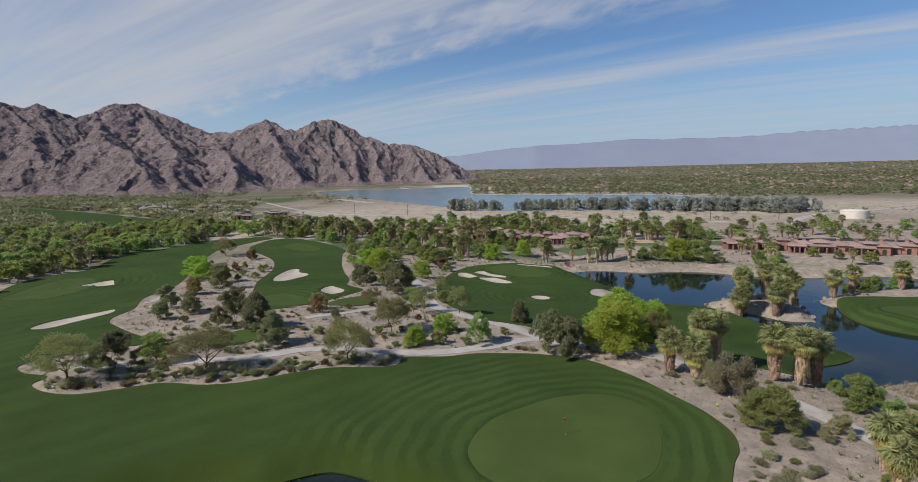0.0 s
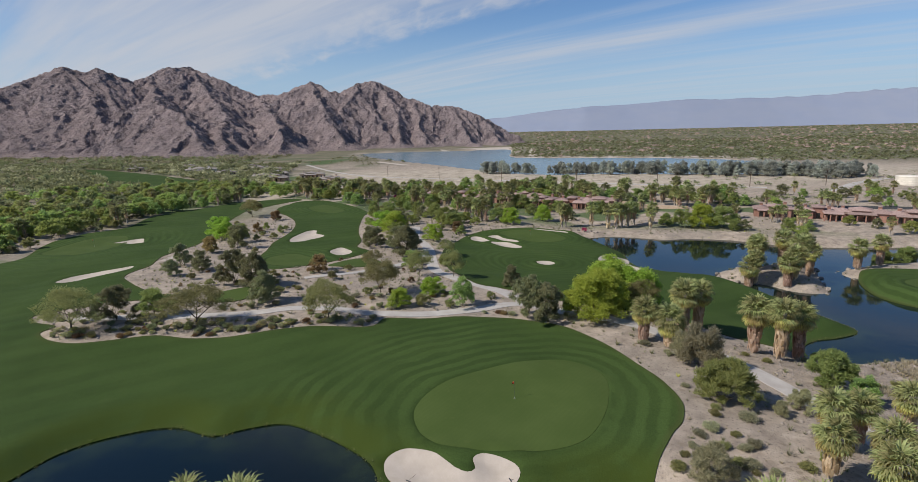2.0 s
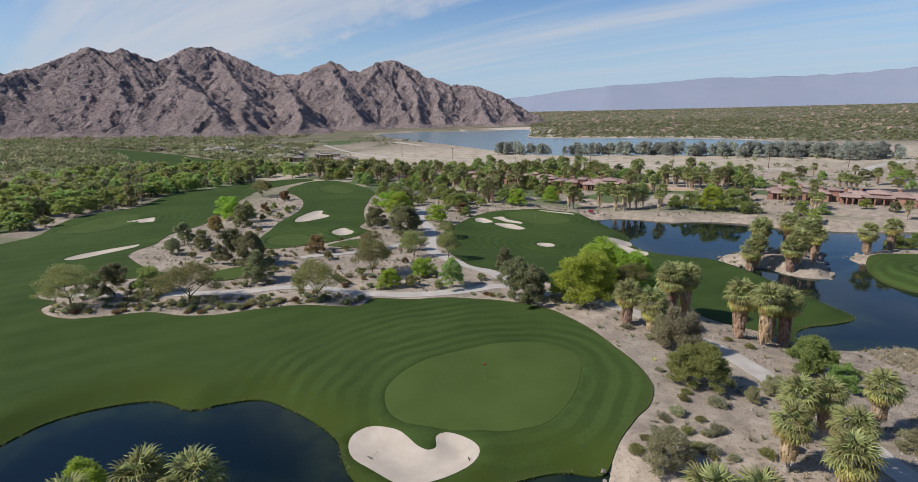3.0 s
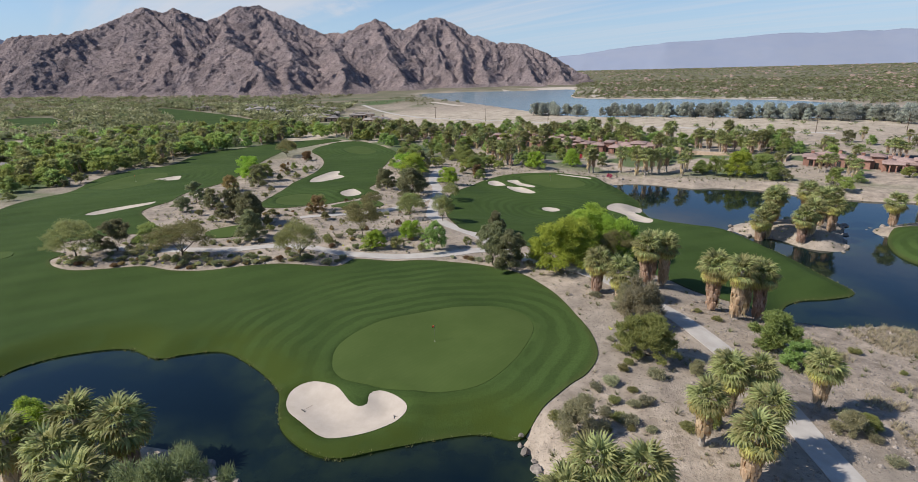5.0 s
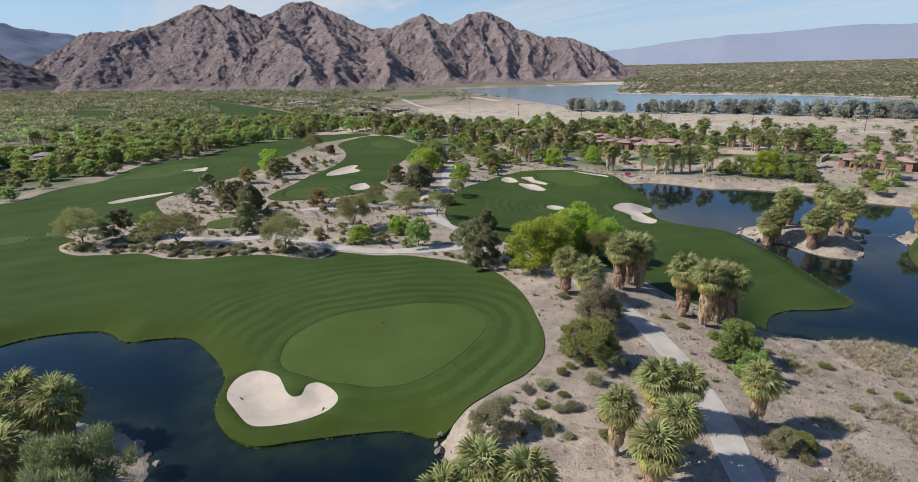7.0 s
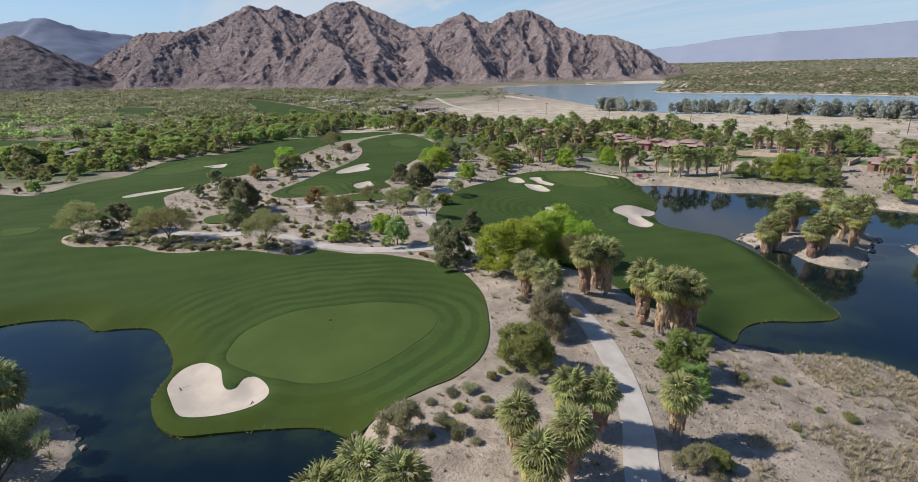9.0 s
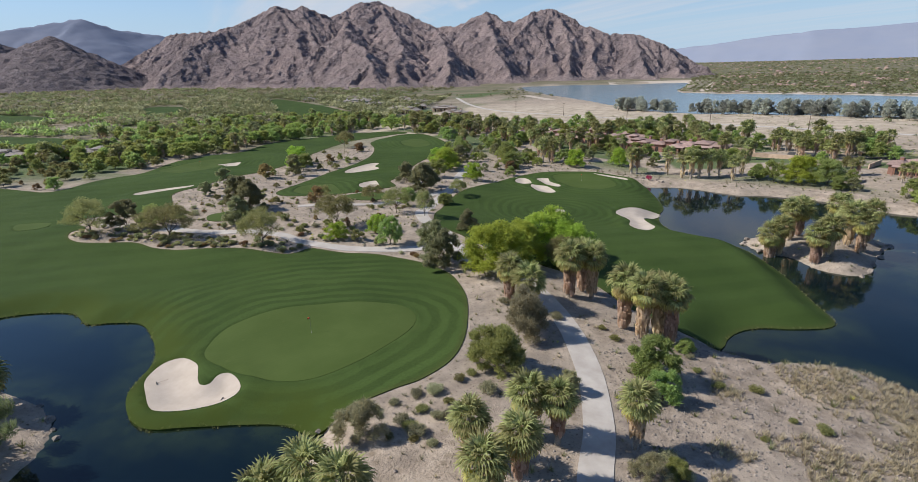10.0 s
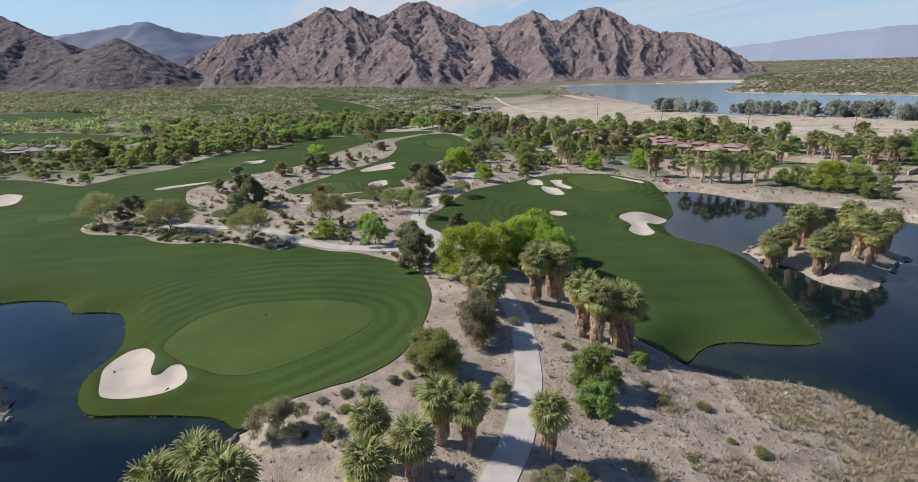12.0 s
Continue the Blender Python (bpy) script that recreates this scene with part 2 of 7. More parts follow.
def mat_ground():
    m, nt, b = material("desert_ground", 0.95, 0.15)
    big = noise_of(nt, 0.035, 5)
    mid = noise_of(nt, 0.35, 5)
    fine = noise_of(nt, 3.0, 3, 0.7)
    sand = ramp(nt, mid, (0.3, (0.165, 0.14, 0.117)), (0.52, (0.255, 0.22, 0.183)), (0.72, (0.34, 0.295, 0.247)))
    grey = ramp(nt, mid, (0.3, (0.165, 0.145, 0.123)), (0.7, (0.27, 0.237, 0.20)))
    col = mixed(nt, span(nt, big, 0.42, 0.6), sand, grey)
    pebble = node(nt, "ShaderNodeTexVoronoi", Scale=1.7)
    link(nt, coords(nt), pebble.inputs["Vector"])
    spots = span(nt, pebble.outputs["Distance"], 0.22, 0.08)
    col = mixed(nt, calc(nt, "MULTIPLY", spots, span(nt, big, 0.35, 0.55, 0.6, 1.0)), col, (0.10, 0.084, 0.068))
    litter = node(nt, "ShaderNodeTexVoronoi", Scale=0.75)
    link(nt, coords(nt), litter.inputs["Vector"])
    col = mixed(nt, calc(nt, "MULTIPLY", span(nt, litter.outputs["Distance"], 0.42, 0.12), span(nt, noise_of(nt, 0.12, 4), 0.42, 0.6, 0.0, 0.75)), col, (0.15, 0.125, 0.095))
    col = mixed(nt, span(nt, fine, 0.58, 0.78, 0.0, 0.35), col, (0.12, 0.11, 0.085))
    # dry grass, lawns and scrub where they grow
    dry = ramp(nt, fine, (0.3, (0.13, 0.115, 0.07)), (0.7, (0.27, 0.235, 0.15)))
    col = mixed(nt, calc(nt, "MULTIPLY", attribute(nt, "dry"), span(nt, noise_of(nt, 0.6, 4), 0.38, 0.55)), col, dry)
    scrub = ramp(nt, noise_of(nt, 0.02, 6), (0.40, (0.060, 0.066, 0.034)), (0.54, (0.095, 0.092, 0.058)), (0.68, (0.145, 0.128, 0.092)))
    col = mixed(nt, attribute(nt, "scrub"), col, scrub)
    rubble = ramp(nt, noise_of(nt, 0.55, 8, 0.8), (0.36, (0.10, 0.084, 0.069)), (0.5, (0.20, 0.172, 0.145)), (0.64, (0.32, 0.28, 0.24)))
    col = mixed(nt, attribute(nt, "rubble"), col, rubble)
    pale = ramp(nt, noise_of(nt, 0.12, 6, 0.7), (0.36, (0.19, 0.168, 0.135)), (0.5, (0.29, 0.258, 0.21)), (0.66, (0.36, 0.32, 0.265)))
    col = mixed(nt, attribute(nt, "plain"), col, pale)
    lawn = ramp(nt, noise_of(nt, 0.05, 4), (0.3, (0.030, 0.062, 0.018)), (0.7, (0.05, 0.09, 0.025)))
    col = mixed(nt, attribute(nt, "lawn"), col, lawn)
    # warm dust, and a salt-and-pepper of grit at arm's length
    col = mixed(nt, 1.0, col, (1.31, 1.255, 1.20), "MULTIPLY")
    grit = noise_of(nt, 2.2, 5, 0.8)
    col = mixed(nt, span(nt, grit, 0.54, 0.66, 0, 0.55), col, (0.105, 0.088, 0.066))
    col = mixed(nt, span(nt, grit, 0.42, 0.32, 0, 0.4), col, (0.42, 0.37, 0.30))
    base_colour(nt, b, col)
    bump(nt, b, calc(nt, "ADD", calc(nt, "MULTIPLY", mid, 2.0), calc(nt, "ADD", fine, grit)), 0.9, 0.14)
    return m


def mat_turf(name, dark, light, stripe=0.16):
    m, nt, b = material(name, 0.9, 0.06)
    broad, fine = noise_of(nt, 0.05, 4), noise_of(nt, 5.0, 3, 0.7)
    col = mixed(nt, span(nt, broad, 0.3, 0.7), dark, light)
    mow = attribute(nt, "mow")
    wob = calc(nt, "ADD", mow, calc(nt, "MULTIPLY", noise_of(nt, 0.11, 3), 3.2))
    wave = calc(nt, "SINE", calc(nt, "MULTIPLY", wob, 2 * math.pi / 2.5))
    stripes = span(nt, wave, -0.5, 0.5)
    patchy = span(nt, noise_of(nt, 0.045, 2, stretch=(1, 1, 1)), 0.40, 0.58)
    amount = calc(nt, "MULTIPLY", attribute(nt, "stripes"), calc(nt, "ADD", 0.35, calc(nt, "MULTIPLY", patchy, 0.65)))
    bright = tuple(v * 1.45 for v in light)
    col = mixed(nt, calc(nt, "MULTIPLY", calc(nt, "MULTIPLY", stripes, amount), stripe * 4), col, bright)
    # long straight bands from the mower
    mp = nt.nodes.new("ShaderNodeMapping")
    mp.inputs["Rotation"].default_value = (0, 0, 0.95)
    link(nt, coords(nt), mp.inputs["Vector"])
    bands = node(nt, "ShaderNodeTexWave", Scale=0.055, Distortion=1.2, Detail=1.0)
    bands.inputs["Detail Scale"].default_value = 0.3
    link(nt, mp.outputs[0], bands.inputs["Vector"])
    quiet = calc(nt, "SUBTRACT", 1.0, attribute(nt, "stripes"))
    col = mixed(nt, calc(nt, "MULTIPLY", span(nt, bands.outputs["Fac"], 0.3, 0.7, 0, 0.14), quiet), col, bright)
    # worn, paler tufts here and there
    col = mixed(nt, span(nt, noise_of(nt, 0.16, 5, 0.65), 0.58, 0.74, 0, 0.35), col, tuple(v * k for v, k in zip(light, (1.5, 1.2, 1.4))))
    col = mixed(nt, span(nt, fine, 0.3, 0.75, 0, 0.45), col, tuple(v * 0.62 for v in dark))
    edge = span(nt, attribute(nt, "edge"), 1.0, 0.15)
    col = mixed(nt, calc(nt, "MULTIPLY", edge, 0.35), col, (0.066, 0.066, 0.024))
    shore = calc(nt, "MULTIPLY", attribute(nt, "shore"), span(nt, noise_of(nt, 0.25, 4), 0.3, 0.6, 0.35, 1.0))
    col = mixed(nt, shore, col, (0.040, 0.058, 0.011))
    base_colour(nt, b, col)
    bump(nt, b, calc(nt, "ADD", fine, calc(nt, "MULTIPLY", noise_of(nt, 18.0, 2), 0.6)), 0.55, 0.06)
    return m


def mat_green():
    m, nt, b = material("putting_green_turf", 0.9, 0.08)
    broad, fine = noise_of(nt, 0.16, 5), noise_of(nt, 9.0, 3)
    col = mixed(nt, span(nt, broad, 0.3, 0.7), (0.050, 0.076, 0.019), (0.061, 0.088, 0.024))
    cross = node(nt, "ShaderNodeTexWave", Scale=0.55, Distortion=0.5)
    mp = nt.nodes.new("ShaderNodeMapping")
    mp.inputs["Rotation"].default_value = (0, 0, 0.6)
    link(nt, coords(nt), mp.inputs["Vector"])
    link(nt, mp.outputs[0], cross.inputs["Vector"])
    col = mixed(nt, span(nt, cross.outputs["Fac"], 0.3, 0.7, 0, 0.12), col, (0.043, 0.068, 0.017))
    col = mixed(nt, span(nt, noise_of(nt, 1.1, 4), 0.62, 0.72, 0, 0.3), col, (0.075, 0.096, 0.030))
    base_colour(nt, b, col)
    bump(nt, b, fine, 0.3, 0.02)
    return m


def mat_sand():
    m, nt, b = material("bunker_sand", 0.95, 0.1)
    mid, fine = noise_of(nt, 0.5, 4), noise_of(nt, 14.0, 3)
    col = ramp(nt, mid, (0.3, (0.375, 0.325, 0.27)), (0.7, (0.455, 0.395, 0.335)))
    col = mixed(nt, span(nt, fine, 0.4, 0.8, 0, 0.25), col, (0.35, 0.29, 0.225))
    base_colour(nt, b, col)
    rake = node(nt, "ShaderNodeTexWave", Scale=2.2, Distortion=3.0, Detail=2.0)
    link(nt, coords(nt), rake.inputs["Vector"])
    bump(nt, b, calc(nt, "ADD", fine, calc(nt, "MULTIPLY", rake.outputs["Fac"], 0.35)), 0.2, 0.02)
    return m


def mat_path():
    m, nt, b = material("worn_concrete", 0.85, 0.25)
    mid, fine = noise_of(nt, 0.45, 5), noise_of(nt, 9.0, 4)
    col = ramp(nt, mid, (0.3, (0.33, 0.30, 0.27)), (0.7, (0.44, 0.41, 0.375)))
    col = mixed(nt, span(nt, fine, 0.5, 0.8, 0, 0.4), col, (0.27, 0.24, 0.20))
    base_colour(nt, b, col)
    bump(nt, b, fine, 0.25, 0.02)
    return m


def mat_water(name, colour, rough=0.03, ripple=0.012, size=1.6):
    m, nt, b = material(name, rough, 0.42)
    b.inputs["IOR"].default_value = 1.33
    murk = noise_of(nt, 0.05, 4)
    col = mixed(nt, span(nt, murk, 0.35, 0.7), colour, tuple(v * 1.3 for v in colour))
    bed = calc(nt, "MULTIPLY", attribute(nt, "shallow"), span(nt, noise_of(nt, 0.3, 4), 0.3, 0.65, 0.25, 0.9))
    col = mixed(nt, bed, col, (0.016, 0.026, 0.014))
    base_colour(nt, b, col)
    wav = calc(nt, "ADD", noise_of(nt, size, 3, 0.5), calc(nt, "MULTIPLY", noise_of(nt, size * 0.2, 3, 0.5), 2.0))
    bump(nt, b, wav, 0.5, ripple)
    return m


def mat_leaf(name, dark, light, vary=0.25):
    m, nt, b = material(name, 0.65, 0.2)
    geo = nt.nodes.new("ShaderNodeNewGeometry")
    info = nt.nodes.new("ShaderNodeObjectInfo")
    col = mixed(nt, geo.outputs["Random Per Island"], dark, light)
    hsv = nt.nodes.new("ShaderNodeHueSaturation")
    link(nt, span(nt, info.outputs["Random"], 0, 1, 0.5 - 0.025, 0.5 + 0.02), hsv.inputs["Hue"])
    link(nt, span(nt, info.outputs["Random"], 0, 1, 1 - vary, 1 + vary), hsv.inputs["Value"])
    link(nt, col, hsv.inputs["Color"])
    base_colour(nt, b, hsv.outputs[0])
    glow = nt.nodes.new("ShaderNodeBsdfTranslucent")
    link(nt, hsv.outputs[0], glow.inputs["Color"])
    mix = nt.nodes.new("ShaderNodeMixShader")
    mix.inputs[0].default_value = 0.55
    link(nt, b.outputs[0], mix.inputs[1])
    link(nt, glow.outputs[0], mix.inputs[2])
    link(nt, mix.outputs[0], nt.nodes["Material Output"].inputs["Surface"])
    return m


def mat_plain(name, dark, light, scale=3.0, rough=0.85, spec=0.3, metal=0.0, relief=0.3, depth=0.03, stretch=None, vary=True):
    m, nt, b = material(name, rough, spec, metal)
    a = noise_of(nt, scale, 5, 0.65, stretch=stretch)
    c = noise_of(nt, scale * 6, 3, 0.6, stretch=stretch)
    col = mixed(nt, span(nt, a, 0.3, 0.7), dark, light)
    col = mixed(nt, span(nt, c, 0.55, 0.8, 0, 0.3), col, tuple(v * 0.55 for v in dark))
    if vary:
        info = nt.nodes.new("ShaderNodeObjectInfo")
        hsv = nt.nodes.new("ShaderNodeHueSaturation")
        link(nt, span(nt, info.outputs["Random"], 0, 1, 0.85, 1.15), hsv.inputs["Value"])
        link(nt, col, hsv.inputs["Color"])
        col = hsv.outputs[0]
    base_colour(nt, b, col)
    bump(nt, b, calc(nt, "ADD", a, calc(nt, "MULTIPLY", c, 0.5)), relief, depth)
    return m


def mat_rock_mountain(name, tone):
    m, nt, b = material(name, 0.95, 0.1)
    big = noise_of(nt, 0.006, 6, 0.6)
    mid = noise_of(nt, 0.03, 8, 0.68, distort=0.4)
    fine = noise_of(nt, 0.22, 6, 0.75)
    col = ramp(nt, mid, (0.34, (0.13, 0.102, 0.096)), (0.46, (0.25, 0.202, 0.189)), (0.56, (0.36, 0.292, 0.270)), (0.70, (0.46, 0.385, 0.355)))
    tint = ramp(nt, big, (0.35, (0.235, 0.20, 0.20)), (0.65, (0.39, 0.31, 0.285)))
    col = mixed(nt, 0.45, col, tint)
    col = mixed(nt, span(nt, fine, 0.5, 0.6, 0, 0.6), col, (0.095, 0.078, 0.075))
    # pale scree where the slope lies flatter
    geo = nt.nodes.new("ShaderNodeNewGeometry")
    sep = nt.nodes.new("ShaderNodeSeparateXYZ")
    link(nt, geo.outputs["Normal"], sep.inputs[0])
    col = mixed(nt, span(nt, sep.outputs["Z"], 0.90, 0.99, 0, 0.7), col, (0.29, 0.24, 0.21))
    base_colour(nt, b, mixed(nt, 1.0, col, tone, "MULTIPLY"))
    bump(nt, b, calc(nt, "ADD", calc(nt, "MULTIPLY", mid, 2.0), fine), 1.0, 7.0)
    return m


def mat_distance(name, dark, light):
    """Land so far off that the air between lies over it; that haze is painted into its colour."""
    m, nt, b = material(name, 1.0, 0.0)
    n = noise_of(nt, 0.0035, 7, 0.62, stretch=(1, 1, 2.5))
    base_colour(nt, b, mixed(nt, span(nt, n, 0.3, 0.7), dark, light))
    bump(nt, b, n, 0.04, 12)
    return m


GROUND = mat_ground()
FAIRWAY = mat_turf("fairway_turf", (0.032, 0.055, 0.0145), (0.0475, 0.076, 0.0205), 0.135)
GREEN, SAND, CONCRETE = mat_green(), mat_sand(), mat_path()
POND_WATER = mat_water("pond_water", (0.0022, 0.0065, 0.0095))
LAKE_WATER = mat_water("lake_water", (0.11, 0.16, 0.185), 0.24, 0.10, 0.4)
ROCK_MOUNTAIN = mat_rock_mountain("desert_mountain_rock", (0.89, 0.875, 0.90))
# same rock, with cloud shade and haze put into a darker, bluer tone
ROCK_SHADED = mat_rock_mountain("shaded_hill_rock", (0.56, 0.585, 0.65))
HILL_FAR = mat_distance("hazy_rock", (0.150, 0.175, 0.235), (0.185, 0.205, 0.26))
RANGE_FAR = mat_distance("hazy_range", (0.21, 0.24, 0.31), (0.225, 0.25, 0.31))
LEAF_LIME = mat_leaf("palo_verde_leaf", (0.245, 0.345, 0.046), (0.440, 0.555, 0.098), 0.12)
LEAF_OLIVE = mat_leaf("mesquite_leaf", (0.205, 0.208, 0.080), (0.350, 0.345, 0.142), 0.15)
LEAF_SHRUB = mat_leaf("shrub_leaf", (0.231, 0.273, 0.091), (0.406, 0.441, 0.161), 0.2)
LEAF_FRESH = mat_leaf("willow_leaf", (0.169, 0.240, 0.072), (0.377, 0.455, 0.156))
LEAF_DARK = mat_leaf("ironwood_leaf", (0.168, 0.182, 0.088), (0.335, 0.340, 0.178), 0.2)
LEAF_GROVE = mat_leaf("grove_leaf", (0.250, 0.305, 0.084), (0.425, 0.480, 0.150), 0.2)
LEAF_MOSS = mat_leaf("scrub_leaf", (0.150, 0.170, 0.078), (0.270, 0.285, 0.140), 0.2)
LEAF_GREEN = mat_leaf("acacia_leaf", (0.205, 0.270, 0.080), (0.385, 0.455, 0.155), 0.2)
LEAF_GREY = mat_leaf("eucalyptus_leaf", (0.285, 0.300, 0.255), (0.490, 0.505, 0.430))
LEAF_RUST = mat_leaf("hopseed_leaf", (0.195, 0.137, 0.065), (0.351, 0.247, 0.117))
LEAF_SAGE = mat_leaf("brittlebush_leaf", (0.233, 0.243, 0.146), (0.484, 0.466, 0.292))
LEAF_YELLOW = mat_leaf("yellow_bloom", (0.389, 0.310, 0.048), (0.600, 0.600, 0.097))
LEAF_PINK = mat_leaf("bougainvillea_bloom", (0.389, 0.039, 0.097), (0.600, 0.097, 0.174))
FROND = mat_leaf("fan_palm_frond", (0.165, 0.188, 0.072), (0.465, 0.465, 0.200), 0.2)
LEAF_STRAW = mat_leaf("straw_grass", (0.350, 0.315, 0.200), (0.580, 0.520, 0.340), 0.1)
LEAF_TWIG = mat_leaf("twiggy_leaf", (0.255, 0.240, 0.140), (0.430, 0.400, 0.240), 0.2)
FROND_PALE = mat_leaf("fan_palm_old_frond", (0.360, 0.325, 0.105), (0.560, 0.490, 0.185))
FROND_DEAD = mat_leaf("dry_palm_frond", (0.400, 0.280, 0.175), (0.740, 0.580, 0.420), 0.15)
BARK = mat_plain("bark", (0.075, 0.06, 0.045), (0.16, 0.13, 0.10), 4.0, stretch=(1, 1, 0.25), relief=0.8)
PALM_BARK = mat_plain("palm_bark", (0.21, 0.18, 0.15), (0.38, 0.335, 0.285), 5.0, stretch=(1, 1, 3), relief=0.8)
STONE = mat_plain("boulder_stone", (0.14, 0.12, 0.104), (0.29, 0.25, 0.215), 1.5, relief=0.8, depth=0.08)
STUCCO = mat_plain("terracotta_stucco", (0.25, 0.130, 0.095), (0.33, 0.185, 0.140), 0.8)
STUCCO_TAN = mat_plain("tan_stucco", (0.42, 0.30, 0.21), (0.54, 0.41, 0.31), 0.8)
STUCCO_WHITE = mat_plain("white_stucco", (0.55, 0.52, 0.48), (0.70, 0.67, 0.62), 0.6)
ROOF_TILE = mat_plain("clay_roof_tile", (0.22, 0.145, 0.125), (0.37, 0.265, 0.23), 2.2, relief=0.7, depth=0.08)
ROOF_GREY = mat_plain("grey_roof", (0.19, 0.165, 0.145), (0.29, 0.255, 0.225), 1.2)
WOOD = mat_plain("dark_timber", (0.06, 0.035, 0.022), (0.12, 0.07, 0.045), 3.0, stretch=(1, 1, 0.2))
GLASS = mat_plain("window_glass", (0.02, 0.024, 0.028), (0.035, 0.04, 0.045), 0.5, rough=0.06, spec=0.6, relief=0.0)
TANK_PAINT = mat_plain("tank_paint", (0.62, 0.56, 0.47), (0.74, 0.68, 0.58), 0.3, rough=0.6)
WHITE_PAINT = mat_plain("white_paint", (0.70, 0.70, 0.69), (0.80, 0.80, 0.79), 1.0, rough=0.4)
STEEL = mat_plain("galvanised_steel", (0.30, 0.30, 0.30), (0.42, 0.42, 0.41), 2.0, rough=0.45, metal=0.8)
FLAG_YELLOW = mat_plain("flag_cloth", (0.40, 0.06, 0.03), (0.55, 0.10, 0.04), 4.0)
ASPHALT = mat_plain("asphalt", (0.042, 0.042, 0.044), (0.065, 0.064, 0.062), 0.6)

# ---------------------------------------------------------------- plan of the land
POND_LEVEL, LAKE_LEVEL, RESERVOIR_LEVEL = -0.8, -5.4, -1.5
HEIGHTS_NEAR = [
    (-70, 30, 0.6), (-62, 76, 1.8), (-24, 85, 2), (0, 70, 1.5), (-20, 62, 0.5), (-45, 62, 0.7), (10, 53, 0.5), (7, 46, -0.45), (3, 47, -0.55), (13, 46.5, -0.35), (20, 60, 1.1),
    (33, 60, 1.7), (33, 48, 0.9), (47, 48, 0.4), (48, 60, 0.4), (46, 72, 0.9), (30, 90, 1.2), (60, 62, -1.7), (66, 74, -3),
    (80, 55, -2.8), (88, 78, -4.6), (57, 86, -2.6), (60, 105, -3.8), (40, 112, -1.8), (0, 105, 1.4), (-40, 110, 2), (-75, 115, 2.2), (-95, 117, 0.8),
]
HEIGHTS_FAR = [
    (20, 150, -3.4), (-10, 150, -1), (-39, 148, -0.2), (-57, 178, -1), (-120, 172, -1), (10, 185, -3.8), (40, 158, -3.3), (52, 172, -4.7),
    (40, 215, -4.6), (-2, 222, -2.7), (92, 205, -4), (125, 150, -4.4), (-100, 250, -1), (-24, 280, -2.5), (115, 225, -2.5), (180, 260, -1), (0, 350, -1),
    (150, 400, 0.5), (-300, 500, -2), (-300, 250, 0), (-150, 60, 1), (0, 0, 0), (120, 0, 0), (-150, -100, 0), (250, 100, -3), (300, 400, 0),
]
POND_NORTH = [(24.5, 46.6), (20.8, 46.7), (16.4, 45), (12, 42.7), (8.6, 40.9), (6, 40.9), (3.4, 42), (0.7, 44), (-1.1, 46.7), (-2.9, 49.9), (-6.2, 52.7),
              (-10.7, 55.4), (-15.1, 57.1), (-19.3, 55.7), (-22.5, 54.1), (-28, 55.6), (-33.5, 53.6), (-37.5, 50), (-39, 45)]
POND_SOUTH = [(-41, 34), (-36, 18), (-25, 8), (-5, 2), (15, 4), (27, 12), (31, 24), (28.5, 34), (28, 39), (26.5, 43)]
GROVE = [(-22, 36), (-16, 38.8), (-9, 39.2), (-3, 38.2), (1.2, 35), (3, 30), (0, 25), (-8, 22), (-18, 21), (-25, 28)]
LAKE_EAST = [(62.1, 87.9), (66.4, 87), (70.4, 88.4), (74.9, 89.3), (77.9, 88.7), (81.1, 86.7), (85.2, 83.5), (92, 77), (105, 70), (138, 72), (150, 88), (137, 100),
             (122, 104), (108, 109), (100.3, 115), (95, 123), (96, 132), (99, 140), (99, 145), (103, 149.5), (115, 156), (125, 158), (140, 163), (150, 172)]
LAKE_NORTH = [(140, 178), (118, 178), (109, 180), (99, 183), (88, 191), (75, 193.5), (67, 192), (56, 196.5), (48.8, 198), (42, 196), (40.5, 198), (44, 184)]
FAIRWAY_SHORE = [(47.8, 169), (47.5, 162), (48.2, 153), (52.7, 145), (58, 141.6), (62.8, 140.3), (67.4, 135.6), (72.5, 123.3), (75.6, 111.5), (77.5, 103),
                 (72.4, 99.3), (67.2, 97.7), (64, 95), (62.4, 91.6)]
ISLE = [(66.9, 141.4), (68.1, 146), (72, 149.5), (80, 152), (87, 155), (92, 155), (95, 150.5), (91.5, 142), (89.1, 135), (87.8, 130.7), (84.9, 127.4), (80.7, 127.9),
        (78.1, 129.8), (75.5, 134.2), (72.5, 136.1), (69.4, 137)]
RESERVOIR = [(34, 445), (-5, 495), (-70, 612), (-145, 737), (-252, 960), (-215, 1045), (-99, 1076), (10, 1120), (20, 960), (16, 800), (32, 745), (93, 715),
             (170, 690), (233, 650), (262, 590), (262, 500), (225, 420), (143, 420), (80, 440)]
TURF_WEST = [(-41, 36), (-50, 26), (-75, 18), (-130, 36), (-178, 76), (-165, 100), (-141, 105), (-122, 107), (-127, 124.6), (-129, 140.7), (-141, 162), (-145, 183),
             (-139, 199), (-145, 225), (-140, 250), (-128, 275), (-112, 290), (-100, 285), (-107, 262), (-110, 242), (-106, 222), (-98, 194), (-88, 164), (-84, 140)]
